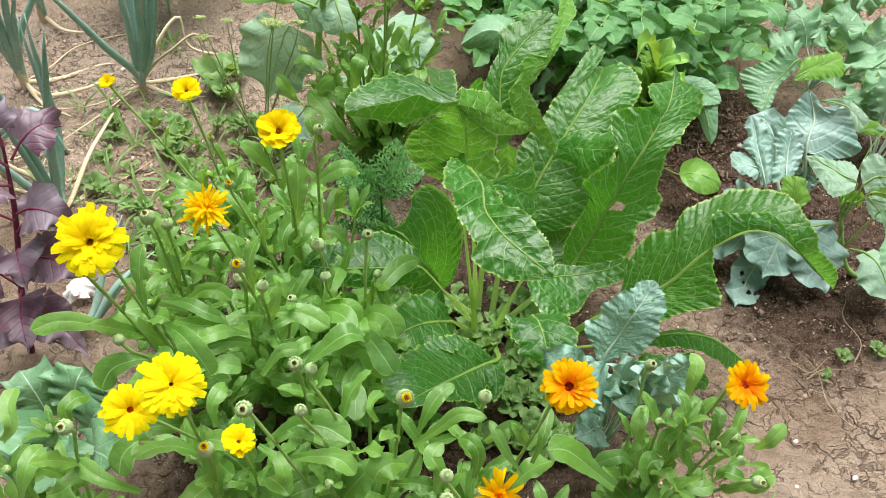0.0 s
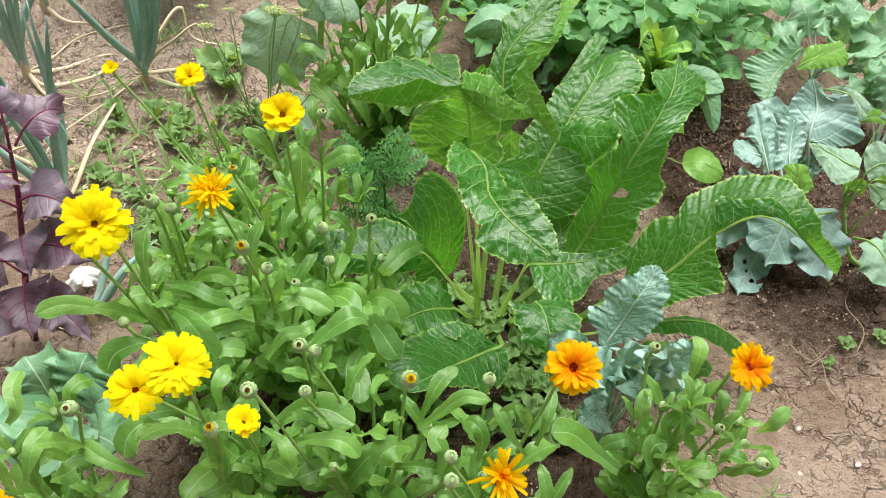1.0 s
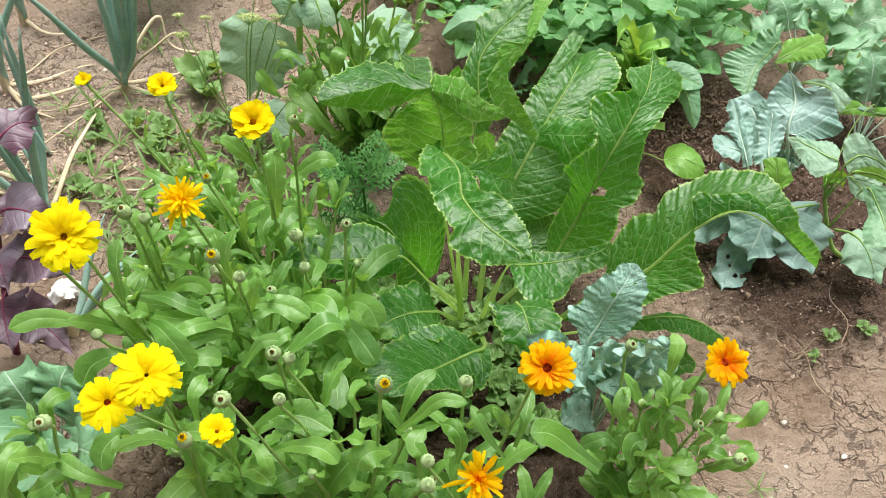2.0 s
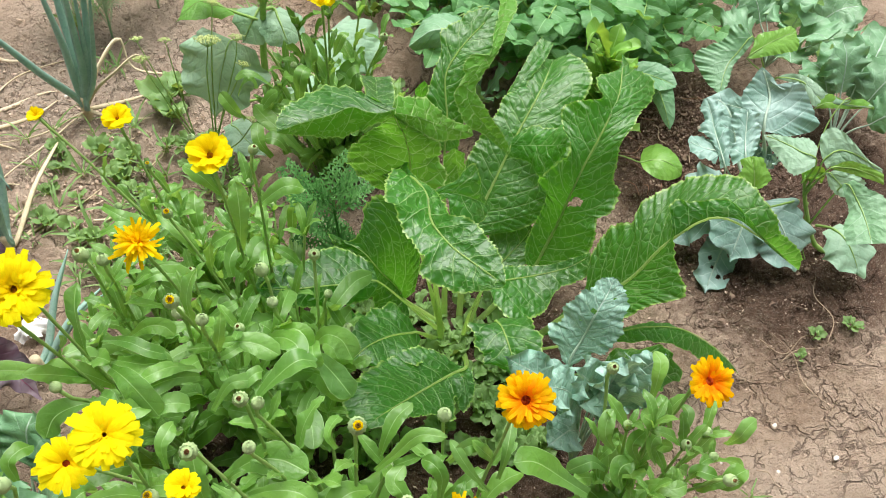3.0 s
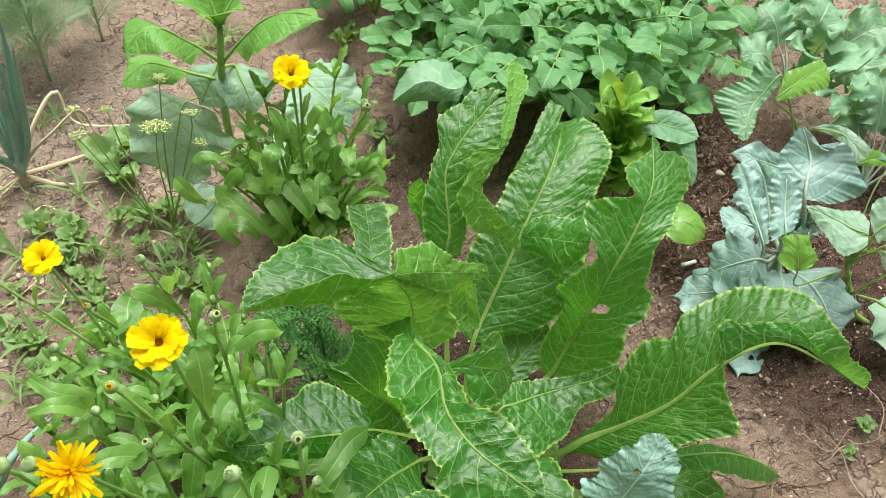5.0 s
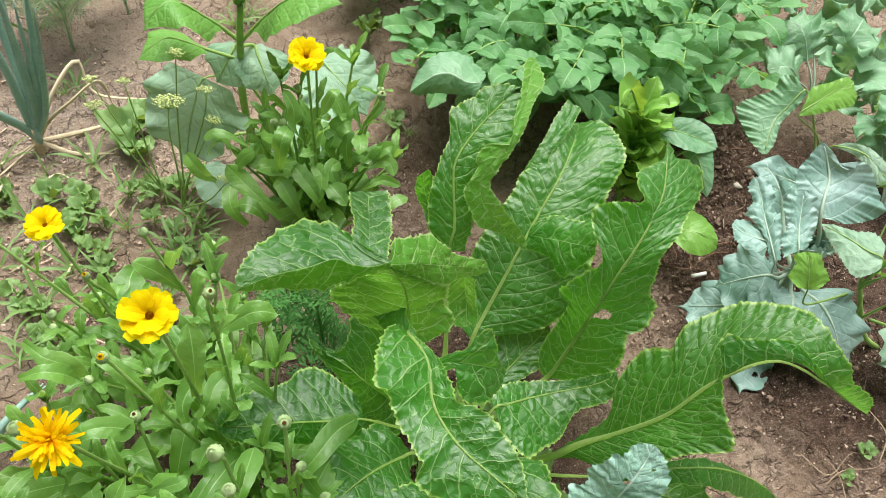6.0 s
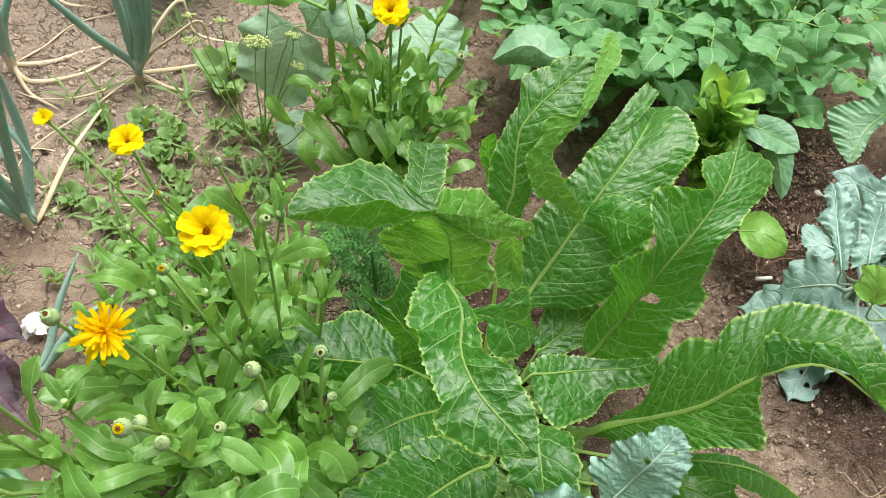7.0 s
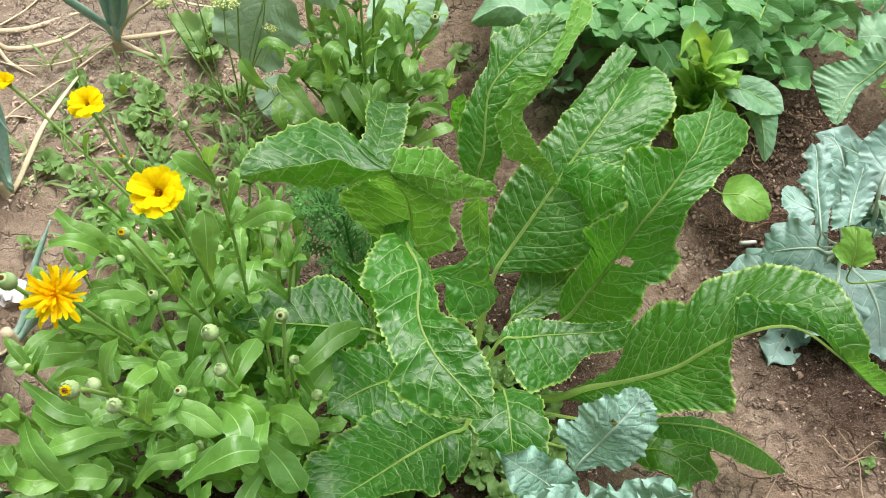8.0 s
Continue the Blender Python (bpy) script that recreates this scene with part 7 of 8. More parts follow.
def melon():
    foot = on_ground(0.80, 1.56)
    plant = thing("pumpkin", foot, "young pumpkin plant with pale lobed leaves folded over", "vegetable")
    soft = dict(rib=0.002, quilt=0.0008, ruffle=0.002, tooth=0.002)
    spread(plant, CABBAGE, CALEN_STEM, [foot, (0.75, 1.6, 0.15), (0.70, 1.6, 0.23)], [(0.679, 1.591, 0.251), (0.656, 1.576, 0.221), (0.639, 1.563, 0.203), (0.627, 1.539, 0.187), (0.619, 1.512, 0.17)], [(0.668, 1.611, 0.262), (0.648, 1.621, 0.255), (0.637, 1.608, 0.232), (0.608, 1.607, 0.216), (0.583, 1.601, 0.2), (0.585, 1.583, 0.188), (0.594, 1.557, 0.178), (0.602, 1.537, 0.173), (0.616, 1.512, 0.169)], [(0.684, 1.586, 0.249), (0.676, 1.578, 0.236), (0.665, 1.57, 0.222), (0.649, 1.559, 0.206), (0.642, 1.545, 0.196), (0.634, 1.525, 0.184), (0.622, 1.51, 0.172)], seed=220, label="broad lobed grey-green leaf", **{**soft, "ruffle": 0.0035, "tooth": 0.004, "quilt": 0.0004})
    spread(plant, SPINACH, CALEN_STEM, [foot, (0.74, 1.56, 0.16), (0.68, 1.555, 0.215)], [(0.671, 1.559, 0.224), (0.707, 1.579, 0.237), (0.748, 1.611, 0.234), (0.793, 1.634, 0.238)], [(0.679, 1.569, 0.236), (0.696, 1.597, 0.251), (0.743, 1.624, 0.244), (0.779, 1.641, 0.244), (0.793, 1.636, 0.24)], [(0.676, 1.556, 0.222), (0.712, 1.563, 0.225), (0.758, 1.586, 0.217), (0.796, 1.604, 0.217), (0.794, 1.633, 0.237)], seed=221, label="leaf turned over, yellow-green underside", **soft)
    spread(plant, PUMPKIN, CALEN_STEM, [foot, (0.74, 1.5, 0.15), (0.69, 1.46, 0.235)], [(0.681, 1.446, 0.259), (0.706, 1.432, 0.27), (0.721, 1.395, 0.274), (0.734, 1.371, 0.267), (0.763, 1.361, 0.267), (0.804, 1.368, 0.258), (0.839, 1.365, 0.257)], [(0.681, 1.446, 0.26), (0.699, 1.442, 0.271), (0.719, 1.421, 0.281), (0.733, 1.391, 0.282), (0.745, 1.374, 0.277), (0.777, 1.367, 0.27), (0.816, 1.375, 0.262), (0.838, 1.366, 0.258)], [(0.681, 1.444, 0.258), (0.704, 1.427, 0.261), (0.713, 1.398, 0.265), (0.719, 1.378, 0.261), (0.726, 1.366, 0.256), (0.744, 1.362, 0.264), (0.789, 1.363, 0.26), (0.839, 1.364, 0.255)], seed=222, label="pale leaf folded along its midrib", **soft)
    spread(plant, SPINACH, CALEN_STEM, [foot, (0.75, 1.42, 0.17), (0.73, 1.37, 0.24)], [(0.729, 1.364, 0.257), (0.748, 1.363, 0.268), (0.795, 1.365, 0.259), (0.839, 1.364, 0.255)], [(0.731, 1.368, 0.263), (0.746, 1.373, 0.278), (0.777, 1.367, 0.27), (0.819, 1.377, 0.264), (0.839, 1.365, 0.257)], [(0.73, 1.362, 0.254), (0.753, 1.355, 0.261), (0.796, 1.362, 0.254), (0.826, 1.367, 0.252), (0.84, 1.362, 0.253)], seed=223, label="yellow-green underside of the fold", **soft)


cabbage()
melon()
chicory()
cucumber()


# ---- potatoes ----
POTATO_LEAVES = leaf_set("leaflet", POTATO, 6, 0.1, [0.016, 0.029, 0.034, 0.031, 0.024, 0.013], 11, cap=0.2, bend=(20, 90), nu=20, nv=6, pucker=0.0022, ruffle=0.002, flutter=0.012, long=0.002)


def potato(foot, tops, seed, label):
    """A potato plant: compound leaves along arching stalks towards the tops."""
    rnd = random.Random(seed)
    foot = Vector(foot)
    plant = thing("potato_plant", foot, label, "vegetable", "potato plants")
    for tip in tops:
        tip = Vector(tip)
        mid = foot.lerp(tip, 0.5) + vec(0, 0, 0.03)
        bm = bmesh.new()
        line = tube(bm, [foot, mid, tip], [0.005, 0.004, 0.0025], 6, 16)
        part("stem", bm, CALEN_STEM, plant)
        for j in range(6):
            u = 0.35 + 0.65 * j / 5
            p = line[int(u * 16)]
            a = rnd.uniform(0, 6.28) if j < 5 else math.atan2(tip.y - foot.y, tip.x - foot.x)
            out = vec(math.cos(a), math.sin(a) - 0.25, 0.35).normalized()
            reach = rnd.uniform(0.12, 0.16)
            bm = bmesh.new()
            rachis = tube(bm, [p, p + out * reach * 0.5 + vec(0, 0, 0.012), p + out * reach], [0.0022, 0.0018, 0.0012], 5, 10)
            leaf = part("leaf", bm, CALEN_STEM, plant, "compound leaf with rounded puckered leaflets")
            side = out.cross(vec(0, 0, 1)).normalized()
            for q, s, l in ((10, 0, 0.062), (8, 1, 0.05), (8, -1, 0.05), (5, 1, 0.046), (5, -1, 0.046), (6, 1, 0.02), (3, 1, 0.034), (3, -1, 0.034)):
                way = out * (1 if s == 0 else 0.25) + side * s + vec(0, 0, rnd.uniform(-0.55, 0.45))
                part("leaflet", POTATO_LEAVES[rnd.randrange(6)], None, leaf, at=aim(rachis[q], way, vec(-0.05, -0.3, 1), l / 0.1 * rnd.uniform(0.85, 1.25), rnd.uniform(-35, 35)))
    return plant


potato((0.10, 1.87, 0.0), [(0.06, 1.82, 0.13), (0.13, 1.79, 0.18), (0.09, 1.91, 0.16), (0.16, 1.87, 0.19)], 1, "bushy potato plant with rounded puckered leaflets")
potato((0.27, 1.80, 0.0), [(0.19, 1.74, 0.21), (0.27, 1.69, 0.25), (0.32, 1.80, 0.25), (0.22, 1.85, 0.21)], 2, "bushy potato plant with rounded puckered leaflets")
potato((0.38, 1.80, 0.0), [(0.30, 1.66, 0.27), (0.36, 1.71, 0.27), (0.46, 1.78, 0.23), (0.24, 1.68, 0.22)], 3, "tall potato plant with large leaflets behind chicory")
potato((0.53, 1.80, 0.0), [(0.49, 1.71, 0.25), (0.57, 1.76, 0.18), (0.55, 1.86, 0.22), (0.45, 1.80, 0.24)], 4, "bushy potato plant with pale leaflets beside dark soil")
potato((0.18, 2.02, 0.0), [(0.10, 1.96, 0.17), (0.2, 1.95, 0.2), (0.27, 2.0, 0.18), (0.16, 2.08, 0.2)], 5, "potato plant at the far end of the bed")
potato((0.40, 1.98, 0.0), [(0.33, 1.92, 0.2), (0.42, 1.90, 0.23), (0.48, 1.96, 0.2), (0.38, 2.06, 0.2)], 6, "potato plant at the far end of the bed")
potato((0.60, 2.0, 0.0), [(0.54, 1.93, 0.2), (0.62, 1.95, 0.2), (0.66, 2.04, 0.18)], 7, "potato plant at the far end of the bed")
potato((-0.02, 2.14, 0.0), [(-0.07, 2.10, 0.12), (0.04, 2.08, 0.15), (-0.02, 2.18, 0.15)], 8, "potato plant at the far end of the bed")


# ---- pumpkin and sunflower behind the marigolds ----
def pumpkin():
    foot = on_ground(-0.26, 1.72)
    plant = thing("pumpkin", foot, "young pumpkin plant with large grey-green heart-shaped leaves", "vegetable")
    k = dict(leaf_mat=PUMPKIN, rib_mat=CALEN_STEM, rib=0.003, tooth=0.05)
    stalked(plant, [foot, (-0.30, 1.66, 0.15)], [(-0.345, 1.565, 0.235), (-0.365, 1.535, 0.195), (-0.375, 1.51, 0.15), (-0.385, 1.49, 0.105)], [0.055, 0.088, 0.065, 0.0], vec(-0.1, -0.7, 0.6), fold=6, curl=-8, seed=210, **k)
    stalked(plant, [foot, (-0.20, 1.70, 0.1)], [(-0.17, 1.70, 0.17), (-0.14, 1.67, 0.165), (-0.11, 1.645, 0.145), (-0.08, 1.625, 0.11)], [0.05, 0.08, 0.06, 0.0], vec(0.15, -0.5, 0.9), fold=6, curl=-8, seed=211, **k)
    stalked(plant, [foot, (-0.22, 1.66, 0.08)], [(-0.2, 1.6, 0.13), (-0.19, 1.56, 0.13), (-0.185, 1.52, 0.11), (-0.18, 1.49, 0.08)], [0.04, 0.065, 0.05, 0.0], vec(0.0, -0.4, 0.9), fold=6, curl=-8, seed=212, **k)
    stalked(plant, [foot, (-0.36, 1.62, 0.04)], [(-0.37, 1.54, 0.05), (-0.35, 1.51, 0.06), (-0.33, 1.48, 0.055), (-0.29, 1.45, 0.04)], [0.02, 0.035, 0.03, 0.0], vec(0.0, -0.3, 1), fold=6, curl=-8, seed=213, **k)


def sunflower():
    foot = on_ground(-0.305, 1.66)
    plant = thing("sunflower", foot, "young sunflower plant with broad toothed green leaves, not flowering", "flower")
    bm = bmesh.new()
    tube(bm, [foot, (-0.30, 1.62, 0.15), (-0.275, 1.545, 0.32), (-0.255, 1.49, 0.43)], [0.0075, 0.007, 0.006, 0.0045], 8, 16)
    part("stem", bm, CALEN_STEM, plant, "thick hairy green stem")
    k = dict(leaf_mat=SUNFLOWER, rib_mat=CALEN_STEM, rib=0.0028, tooth=0.05, flutter=0.03, ruffle=0.0015)
    node = (-0.272, 1.54, 0.33)
    stalked(plant, [node], [(-0.245, 1.525, 0.37), (-0.195, 1.50, 0.435), (-0.15, 1.475, 0.465), (-0.105, 1.45, 0.47)], [0.012, 0.058, 0.05, 0.0], vec(-0.2, 0.1, 1), fold=-15, curl=-15, seed=220, **k)
    stalked(plant, [node], [(-0.298, 1.53, 0.365), (-0.345, 1.50, 0.425), (-0.37, 1.485, 0.42), (-0.39, 1.465, 0.395)], [0.014, 0.058, 0.05, 0.0], vec(0.1, 0.1, 1), fold=-8, curl=-12, seed=221, **k)
    stalked(plant, [(-0.28, 1.56, 0.28)], [(-0.33, 1.55, 0.305), (-0.375, 1.535, 0.335), (-0.40, 1.52, 0.33), (-0.425, 1.505, 0.31)], [0.012, 0.046, 0.042, 0.0], vec(0.0, 0.1, 1), fold=-5, curl=-12, seed=222, **k)
    stalked(plant, [(-0.277, 1.555, 0.31)], [(-0.286, 1.572, 0.3), (-0.299, 1.555, 0.285), (-0.31, 1.545, 0.265), (-0.322, 1.541, 0.245)], [0.014, 0.042, 0.038, 0.0], vec(-0.1, -0.6, 0.8), fold=-5, curl=-10, seed=223, **{**k, "leaf_mat": PUMPKIN})
    stalked(plant, [(-0.277, 1.555, 0.31)], [(-0.26, 1.572, 0.3), (-0.247, 1.547, 0.285), (-0.237, 1.529, 0.265), (-0.23, 1.516, 0.245)], [0.014, 0.042, 0.038, 0.0], vec(0.1, -0.6, 0.8), fold=-5, curl=-10, seed=224, **{**k, "leaf_mat": PUMPKIN})
    for n, a in enumerate((0.5, 2.0, 3.4, 4.6, 5.6)):
        c, s = math.cos(a), math.sin(a)
        stalked(plant, [(-0.257, 1.50, 0.42)], [vec(-0.256, 1.495, 0.43), vec(-0.256 + 0.03 * c, 1.49 + 0.03 * s, 0.47), vec(-0.256 + 0.06 * c, 1.485 + 0.06 * s, 0.49)], [0.008, 0.022, 0.0], vec(-0.4 * c, -0.4 * s, 1), fold=15, curl=0, seed=225 + n, **k)


pumpkin()
sunflower()


# ---- onions ----
def onion(base, leaves, dry, seed, label):
    foot = on_ground(*base)
    plant = thing("onion", foot, label, "vegetable", "onions in the bed")
    rnd = random.Random(seed)
    bm = bmesh.new()
    tube(bm, [foot - vec(0, 0, 0.02), foot + vec(0, 0, 0.01), foot + vec(0, 0, 0.05)], [0.012, 0.010, 0.008], 10, 6)
    part("neck", bm, STRAW, plant, "pale papery bulb neck")
    for pts in leaves:
        bm = bmesh.new()
        first = foot + vec(rnd.uniform(-0.006, 0.006), rnd.uniform(-0.006, 0.006), 0.02)
        tube(bm, [first] + [Vector(p) for p in pts], [0.006, 0.0082, 0.0074, 0.0055, 0.0012], 9, 22, 0.75)
        part("leaf", bm, ONION, plant, "hollow blue-green tubular leaf")
        if rnd.random() < 0.6:
            # a thinner younger leaf beside it
            shift = vec(rnd.uniform(-0.03, 0.03), rnd.uniform(-0.03, 0.03), rnd.uniform(-0.06, 0.0))
            bm = bmesh.new()
            tube(bm, [first + vec(0.004, -0.004, 0)] + [Vector(p) + shift * ((k + 1) / len(pts)) for k, p in enumerate(pts)], [0.0045, 0.0062, 0.0055, 0.004, 0.001], 8, 22, 0.75)
            part("leaf", bm, ONION, plant, "hollow blue-green tubular leaf")
    for pts in dry:
        bm = bmesh.new()
        path = [foot + vec(0, 0, 0.015)] + [vec(p[0], p[1], ground_z(p[0], p[1]) + (p[2] if len(p) > 2 else 0.008)) for p in pts]
        tube(bm, path, [0.0045, 0.005, 0.004, 0.003, 0.001], 6, 26, 0.45)
        part("dry_leaf", bm, STRAW, plant, "withered straw-coloured leaf on the soil")


onion((-0.69, 1.62), [[(-0.69, 1.62, 0.1), (-0.685, 1.61, 0.2), (-0.69, 1.60, 0.34)], [(-0.67, 1.62, 0.1), (-0.655, 1.61, 0.22), (-0.64, 1.60, 0.38)], [(-0.66, 1.63, 0.1), (-0.635, 1.63, 0.22), (-0.61, 1.63, 0.36)],
                      [(-0.70, 1.61, 0.06), (-0.73, 1.575, 0.14), (-0.77, 1.53, 0.26), (-0.80, 1.51, 0.31)], [(-0.68, 1.63, 0.12), (-0.68, 1.64, 0.26), (-0.67, 1.65, 0.4)]],
      [[(-0.66, 1.63, 0.06), (-0.62, 1.65, 0.09), (-0.58, 1.70, 0.1), (-0.57, 1.71, 0.03)], [(-0.62, 1.66), (-0.55, 1.70)], [(-0.62, 1.60), (-0.55, 1.605)], [(-0.76, 1.55), (-0.84, 1.52), (-0.90, 1.53)],
       [(-0.74, 1.50, 0.02), (-0.79, 1.38, 0.03), (-0.80, 1.30, 0.02)], [(-0.65, 1.66, 0.1), (-0.62, 1.73, 0.12), (-0.60, 1.72, 0.05), (-0.50, 1.76)]], 1, "onion plant with upright blue-green leaves and withered ones")
onion((-0.73, 1.23), [[(-0.734, 1.254, 0.03), (-0.724, 1.296, 0.14), (-0.721, 1.306, 0.25), (-0.717, 1.304, 0.33), (-0.719, 1.315, 0.38)], [(-0.742, 1.248, 0.02), (-0.759, 1.276, 0.05), (-0.772, 1.29, 0.06)], [(-0.72, 1.235, 0.1), (-0.70, 1.24, 0.22), (-0.66, 1.25, 0.40)], [(-0.735, 1.23, 0.08), (-0.74, 1.22, 0.2), (-0.75, 1.2, 0.38)], [(-0.75, 1.22, 0.06), (-0.78, 1.21, 0.12), (-0.82, 1.2, 0.2)]],
      [[(-0.718, 1.243, 0.02), (-0.708, 1.345, 0.05), (-0.704, 1.422, 0.05), (-0.714, 1.536, 0.02)], [(-0.76, 1.28), (-0.80, 1.36, 0.02), (-0.83, 1.40)], [(-0.70, 1.3), (-0.72, 1.38), (-0.76, 1.43)], [(-0.80, 1.27), (-0.88, 1.29)], [(-0.68, 1.30), (-0.64, 1.34), (-0.60, 1.40)]], 2, "onion plant with few upright leaves")
onion((-0.93, 1.59), [[(-0.92, 1.585, 0.1), (-0.90, 1.575, 0.22), (-0.86, 1.565, 0.36)], [(-0.93, 1.58, 0.1), (-0.92, 1.57, 0.24), (-0.90, 1.55, 0.4)], [(-0.92, 1.6, 0.1), (-0.87, 1.62, 0.2), (-0.80, 1.64, 0.3)], [(-0.94, 1.58, 0.1), (-0.96, 1.56, 0.24), (-0.97, 1.55, 0.38)]],
      [[(-0.88, 1.56), (-0.80, 1.60), (-0.76, 1.66)], [(-0.87, 1.62), (-0.80, 1.68), (-0.77, 1.69)], [(-0.90, 1.66), (-0.86, 1.75), (-0.72, 1.84)], [(-0.87, 1.53), (-0.80, 1.50)]], 3, "onion plant with blue-green leaves and straw around it")
onion((-0.88, 1.34), [[(-0.87, 1.34, 0.1), (-0.85, 1.34, 0.24), (-0.82, 1.34, 0.42)], [(-0.88, 1.33, 0.1), (-0.89, 1.32, 0.24), (-0.90, 1.3, 0.4)], [(-0.86, 1.33, 0.08), (-0.80, 1.31, 0.16), (-0.74, 1.29, 0.2), (-0.70, 1.27, 0.12)]],
      [[(-0.84, 1.38), (-0.78, 1.40), (-0.71, 1.38)], [(-0.82, 1.32), (-0.76, 1.31), (-0.68, 1.36)]], 4, "onion plant with drooping leaves")
onion((-0.60, 0.97), [[(-0.58, 1.0, 0.03), (-0.55, 1.05, 0.06), (-0.52, 1.10, 0.05)], [(-0.585, 0.985, 0.03), (-0.55, 1.02, 0.08), (-0.50, 1.07, 0.11)], [(-0.59, 1.0, 0.04), (-0.575, 1.05, 0.1), (-0.55, 1.1, 0.16)]], [[(-0.62, 0.95), (-0.67, 0.96), (-0.70, 0.99)]], 5, "small onion with leaves lying over on the soil")
onion((-0.98, 1.84), [[(-0.97, 1.84, 0.1), (-0.95, 1.83, 0.24), (-0.92, 1.82, 0.4)], [(-0.98, 1.83, 0.1), (-0.99, 1.82, 0.24), (-1.0, 1.8, 0.4)], [(-0.97, 1.85, 0.1), (-0.93, 1.87, 0.2), (-0.88, 1.9, 0.3)]], [[(-0.92, 1.80), (-0.86, 1.80)]], 6, "onion plant at the far side of the bed")


# ---- purple orach ----
def orach():
    foot = on_ground(-0.68, 0.93)
    plant = thing("red_orach", foot, "dark purple orach plant with dull arrow-shaped leaves", "vegetable")
    bm = bmesh.new()
    top = vec(-0.625, 1.0, 0.40)
    line = tube(bm, [foot, (-0.665, 0.95, 0.12), (-0.64, 0.985, 0.28), top], [0.006, 0.005, 0.004, 0.002], 7, 20)
    part("stem", bm, ORACH_STEM, plant, "dark red stem")
    k = dict(leaf_mat=ORACH, rib_mat=ORACH_STEM, rib=0.0018, tooth=0.03)
    rows = ((-0.62, 0.995, 0.37, -0.575, 1.045, 0.40, 0.034), (-0.625, 0.99, 0.36, -0.685, 0.985, 0.40, 0.03), (-0.63, 0.985, 0.33, -0.65, 0.92, 0.35, 0.03), (-0.635, 0.98, 0.28, -0.56, 0.96, 0.30, 0.034), (-0.64, 0.975, 0.27, -0.70, 0.95, 0.30, 0.032),
            (-0.645, 0.965, 0.22, -0.61, 0.90, 0.24, 0.034), (-0.65, 0.96, 0.2, -0.54, 0.93, 0.23, 0.036), (-0.655, 0.955, 0.17, -0.72, 0.90, 0.2, 0.036), (-0.66, 0.95, 0.14, -0.62, 0.86, 0.15, 0.036), (-0.66, 0.945, 0.12, -0.56, 0.88, 0.12, 0.032),
            (-0.67, 0.94, 0.10, -0.70, 0.86, 0.1, 0.034), (-0.665, 0.94, 0.08, -0.60, 0.93, 0.06, 0.03), (-0.625, 0.995, 0.39, -0.63, 1.03, 0.44, 0.022), (-0.64, 0.97, 0.25, -0.60, 1.02, 0.26, 0.026), (-0.66, 0.95, 0.15, -0.75, 0.96, 0.2, 0.034))
    for n, (x, y, z, tx, ty, tz, w) in enumerate(rows):
        a = vec(x, y, z)
        b, w = a + 1.15 * (vec(tx, ty, tz) - a), 1.15 * w
        stalked(plant, [a], [a.lerp(b, 0.25) + vec(0, 0, 0.012), a.lerp(b, 0.5) + vec(0, 0, 0.014), a.lerp(b, 0.78) + vec(0, 0, 0.004), b - vec(0, 0, 0.02)], [w * 0.9, w * 0.95, w * 0.5, 0.0], vec(0.1, -0.5, 0.8), fold=14, curl=-14, seed=240 + n, waves=2, **k)


orach()


# ---- feathery plants: a carrot among the leaves, dill, an umbel in blossom ----
def frond_mesh(name, material, length, seed, fine, width):
    """A twice-divided feathery leaf along +y, of flat narrow segments."""
    rnd = random.Random(seed)
    bm = bmesh.new()
    spine, _ = spline([(0, 0, 0), (0.02 * rnd.uniform(-1, 1), length * 0.5, length * 0.18), (0, length, length * 0.1)], 12)
    tube(bm, [spine[0], spine[6], spine[12]], [0.0012, 0.001, 0.0005], 4, 8)
    uv = bm.loops.layers.uv.verify()

    def strip(p, q, w):
        d = (q - p).normalized()
        s = d.cross(vec(0, 0, 1)).normalized() * w
        vs = [bm.verts.new(v) for v in (p - s * 0.5, p + s * 0.5, p.lerp(q, 0.55) + s, q, p.lerp(q, 0.55) - s)]
        bm.faces.new(vs)

    for i in range(3, 13):
        p = spine[i]
        t = (spine[i] - spine[i - 1]).normalized()
        for s in (-1, 1):
            l = length * 0.36 * (1.15 - i / 13) + 0.008
            d = (t * 0.7 + vec(s, 0, rnd.uniform(-0.1, 0.35))).normalized()
            q = p + d * l
            strip(p, q, width)
            for j in range(1, fine + 1):
                a = p.lerp(q, j / (fine + 0.5))
                for e in (-1, 1):
                    f = (d * 0.8 + e * d.cross(vec(0, 0, 1)).normalized() + vec(0, 0, rnd.uniform(-0.3, 0.4))).normalized()
                    b = a + f * l * 0.42 * (1.1 - j / (fine + 2))
                    strip(a, b, width * 0.9)
                    strip(a.lerp(b, 0.5), a.lerp(b, 0.5) + (f + 0.8 * d).normalized() * l * 0.16, width * 0.8)
    return mesh_of(name, bm, material)


CARROT_FRONDS = [frond_mesh("frond", FERN, 0.11, i, 3, 0.0019) for i in range(4)]
DILL_FRONDS = [frond_mesh("frond", DILL, 0.13, 10 + i, 4, 0.0007) for i in range(3)]


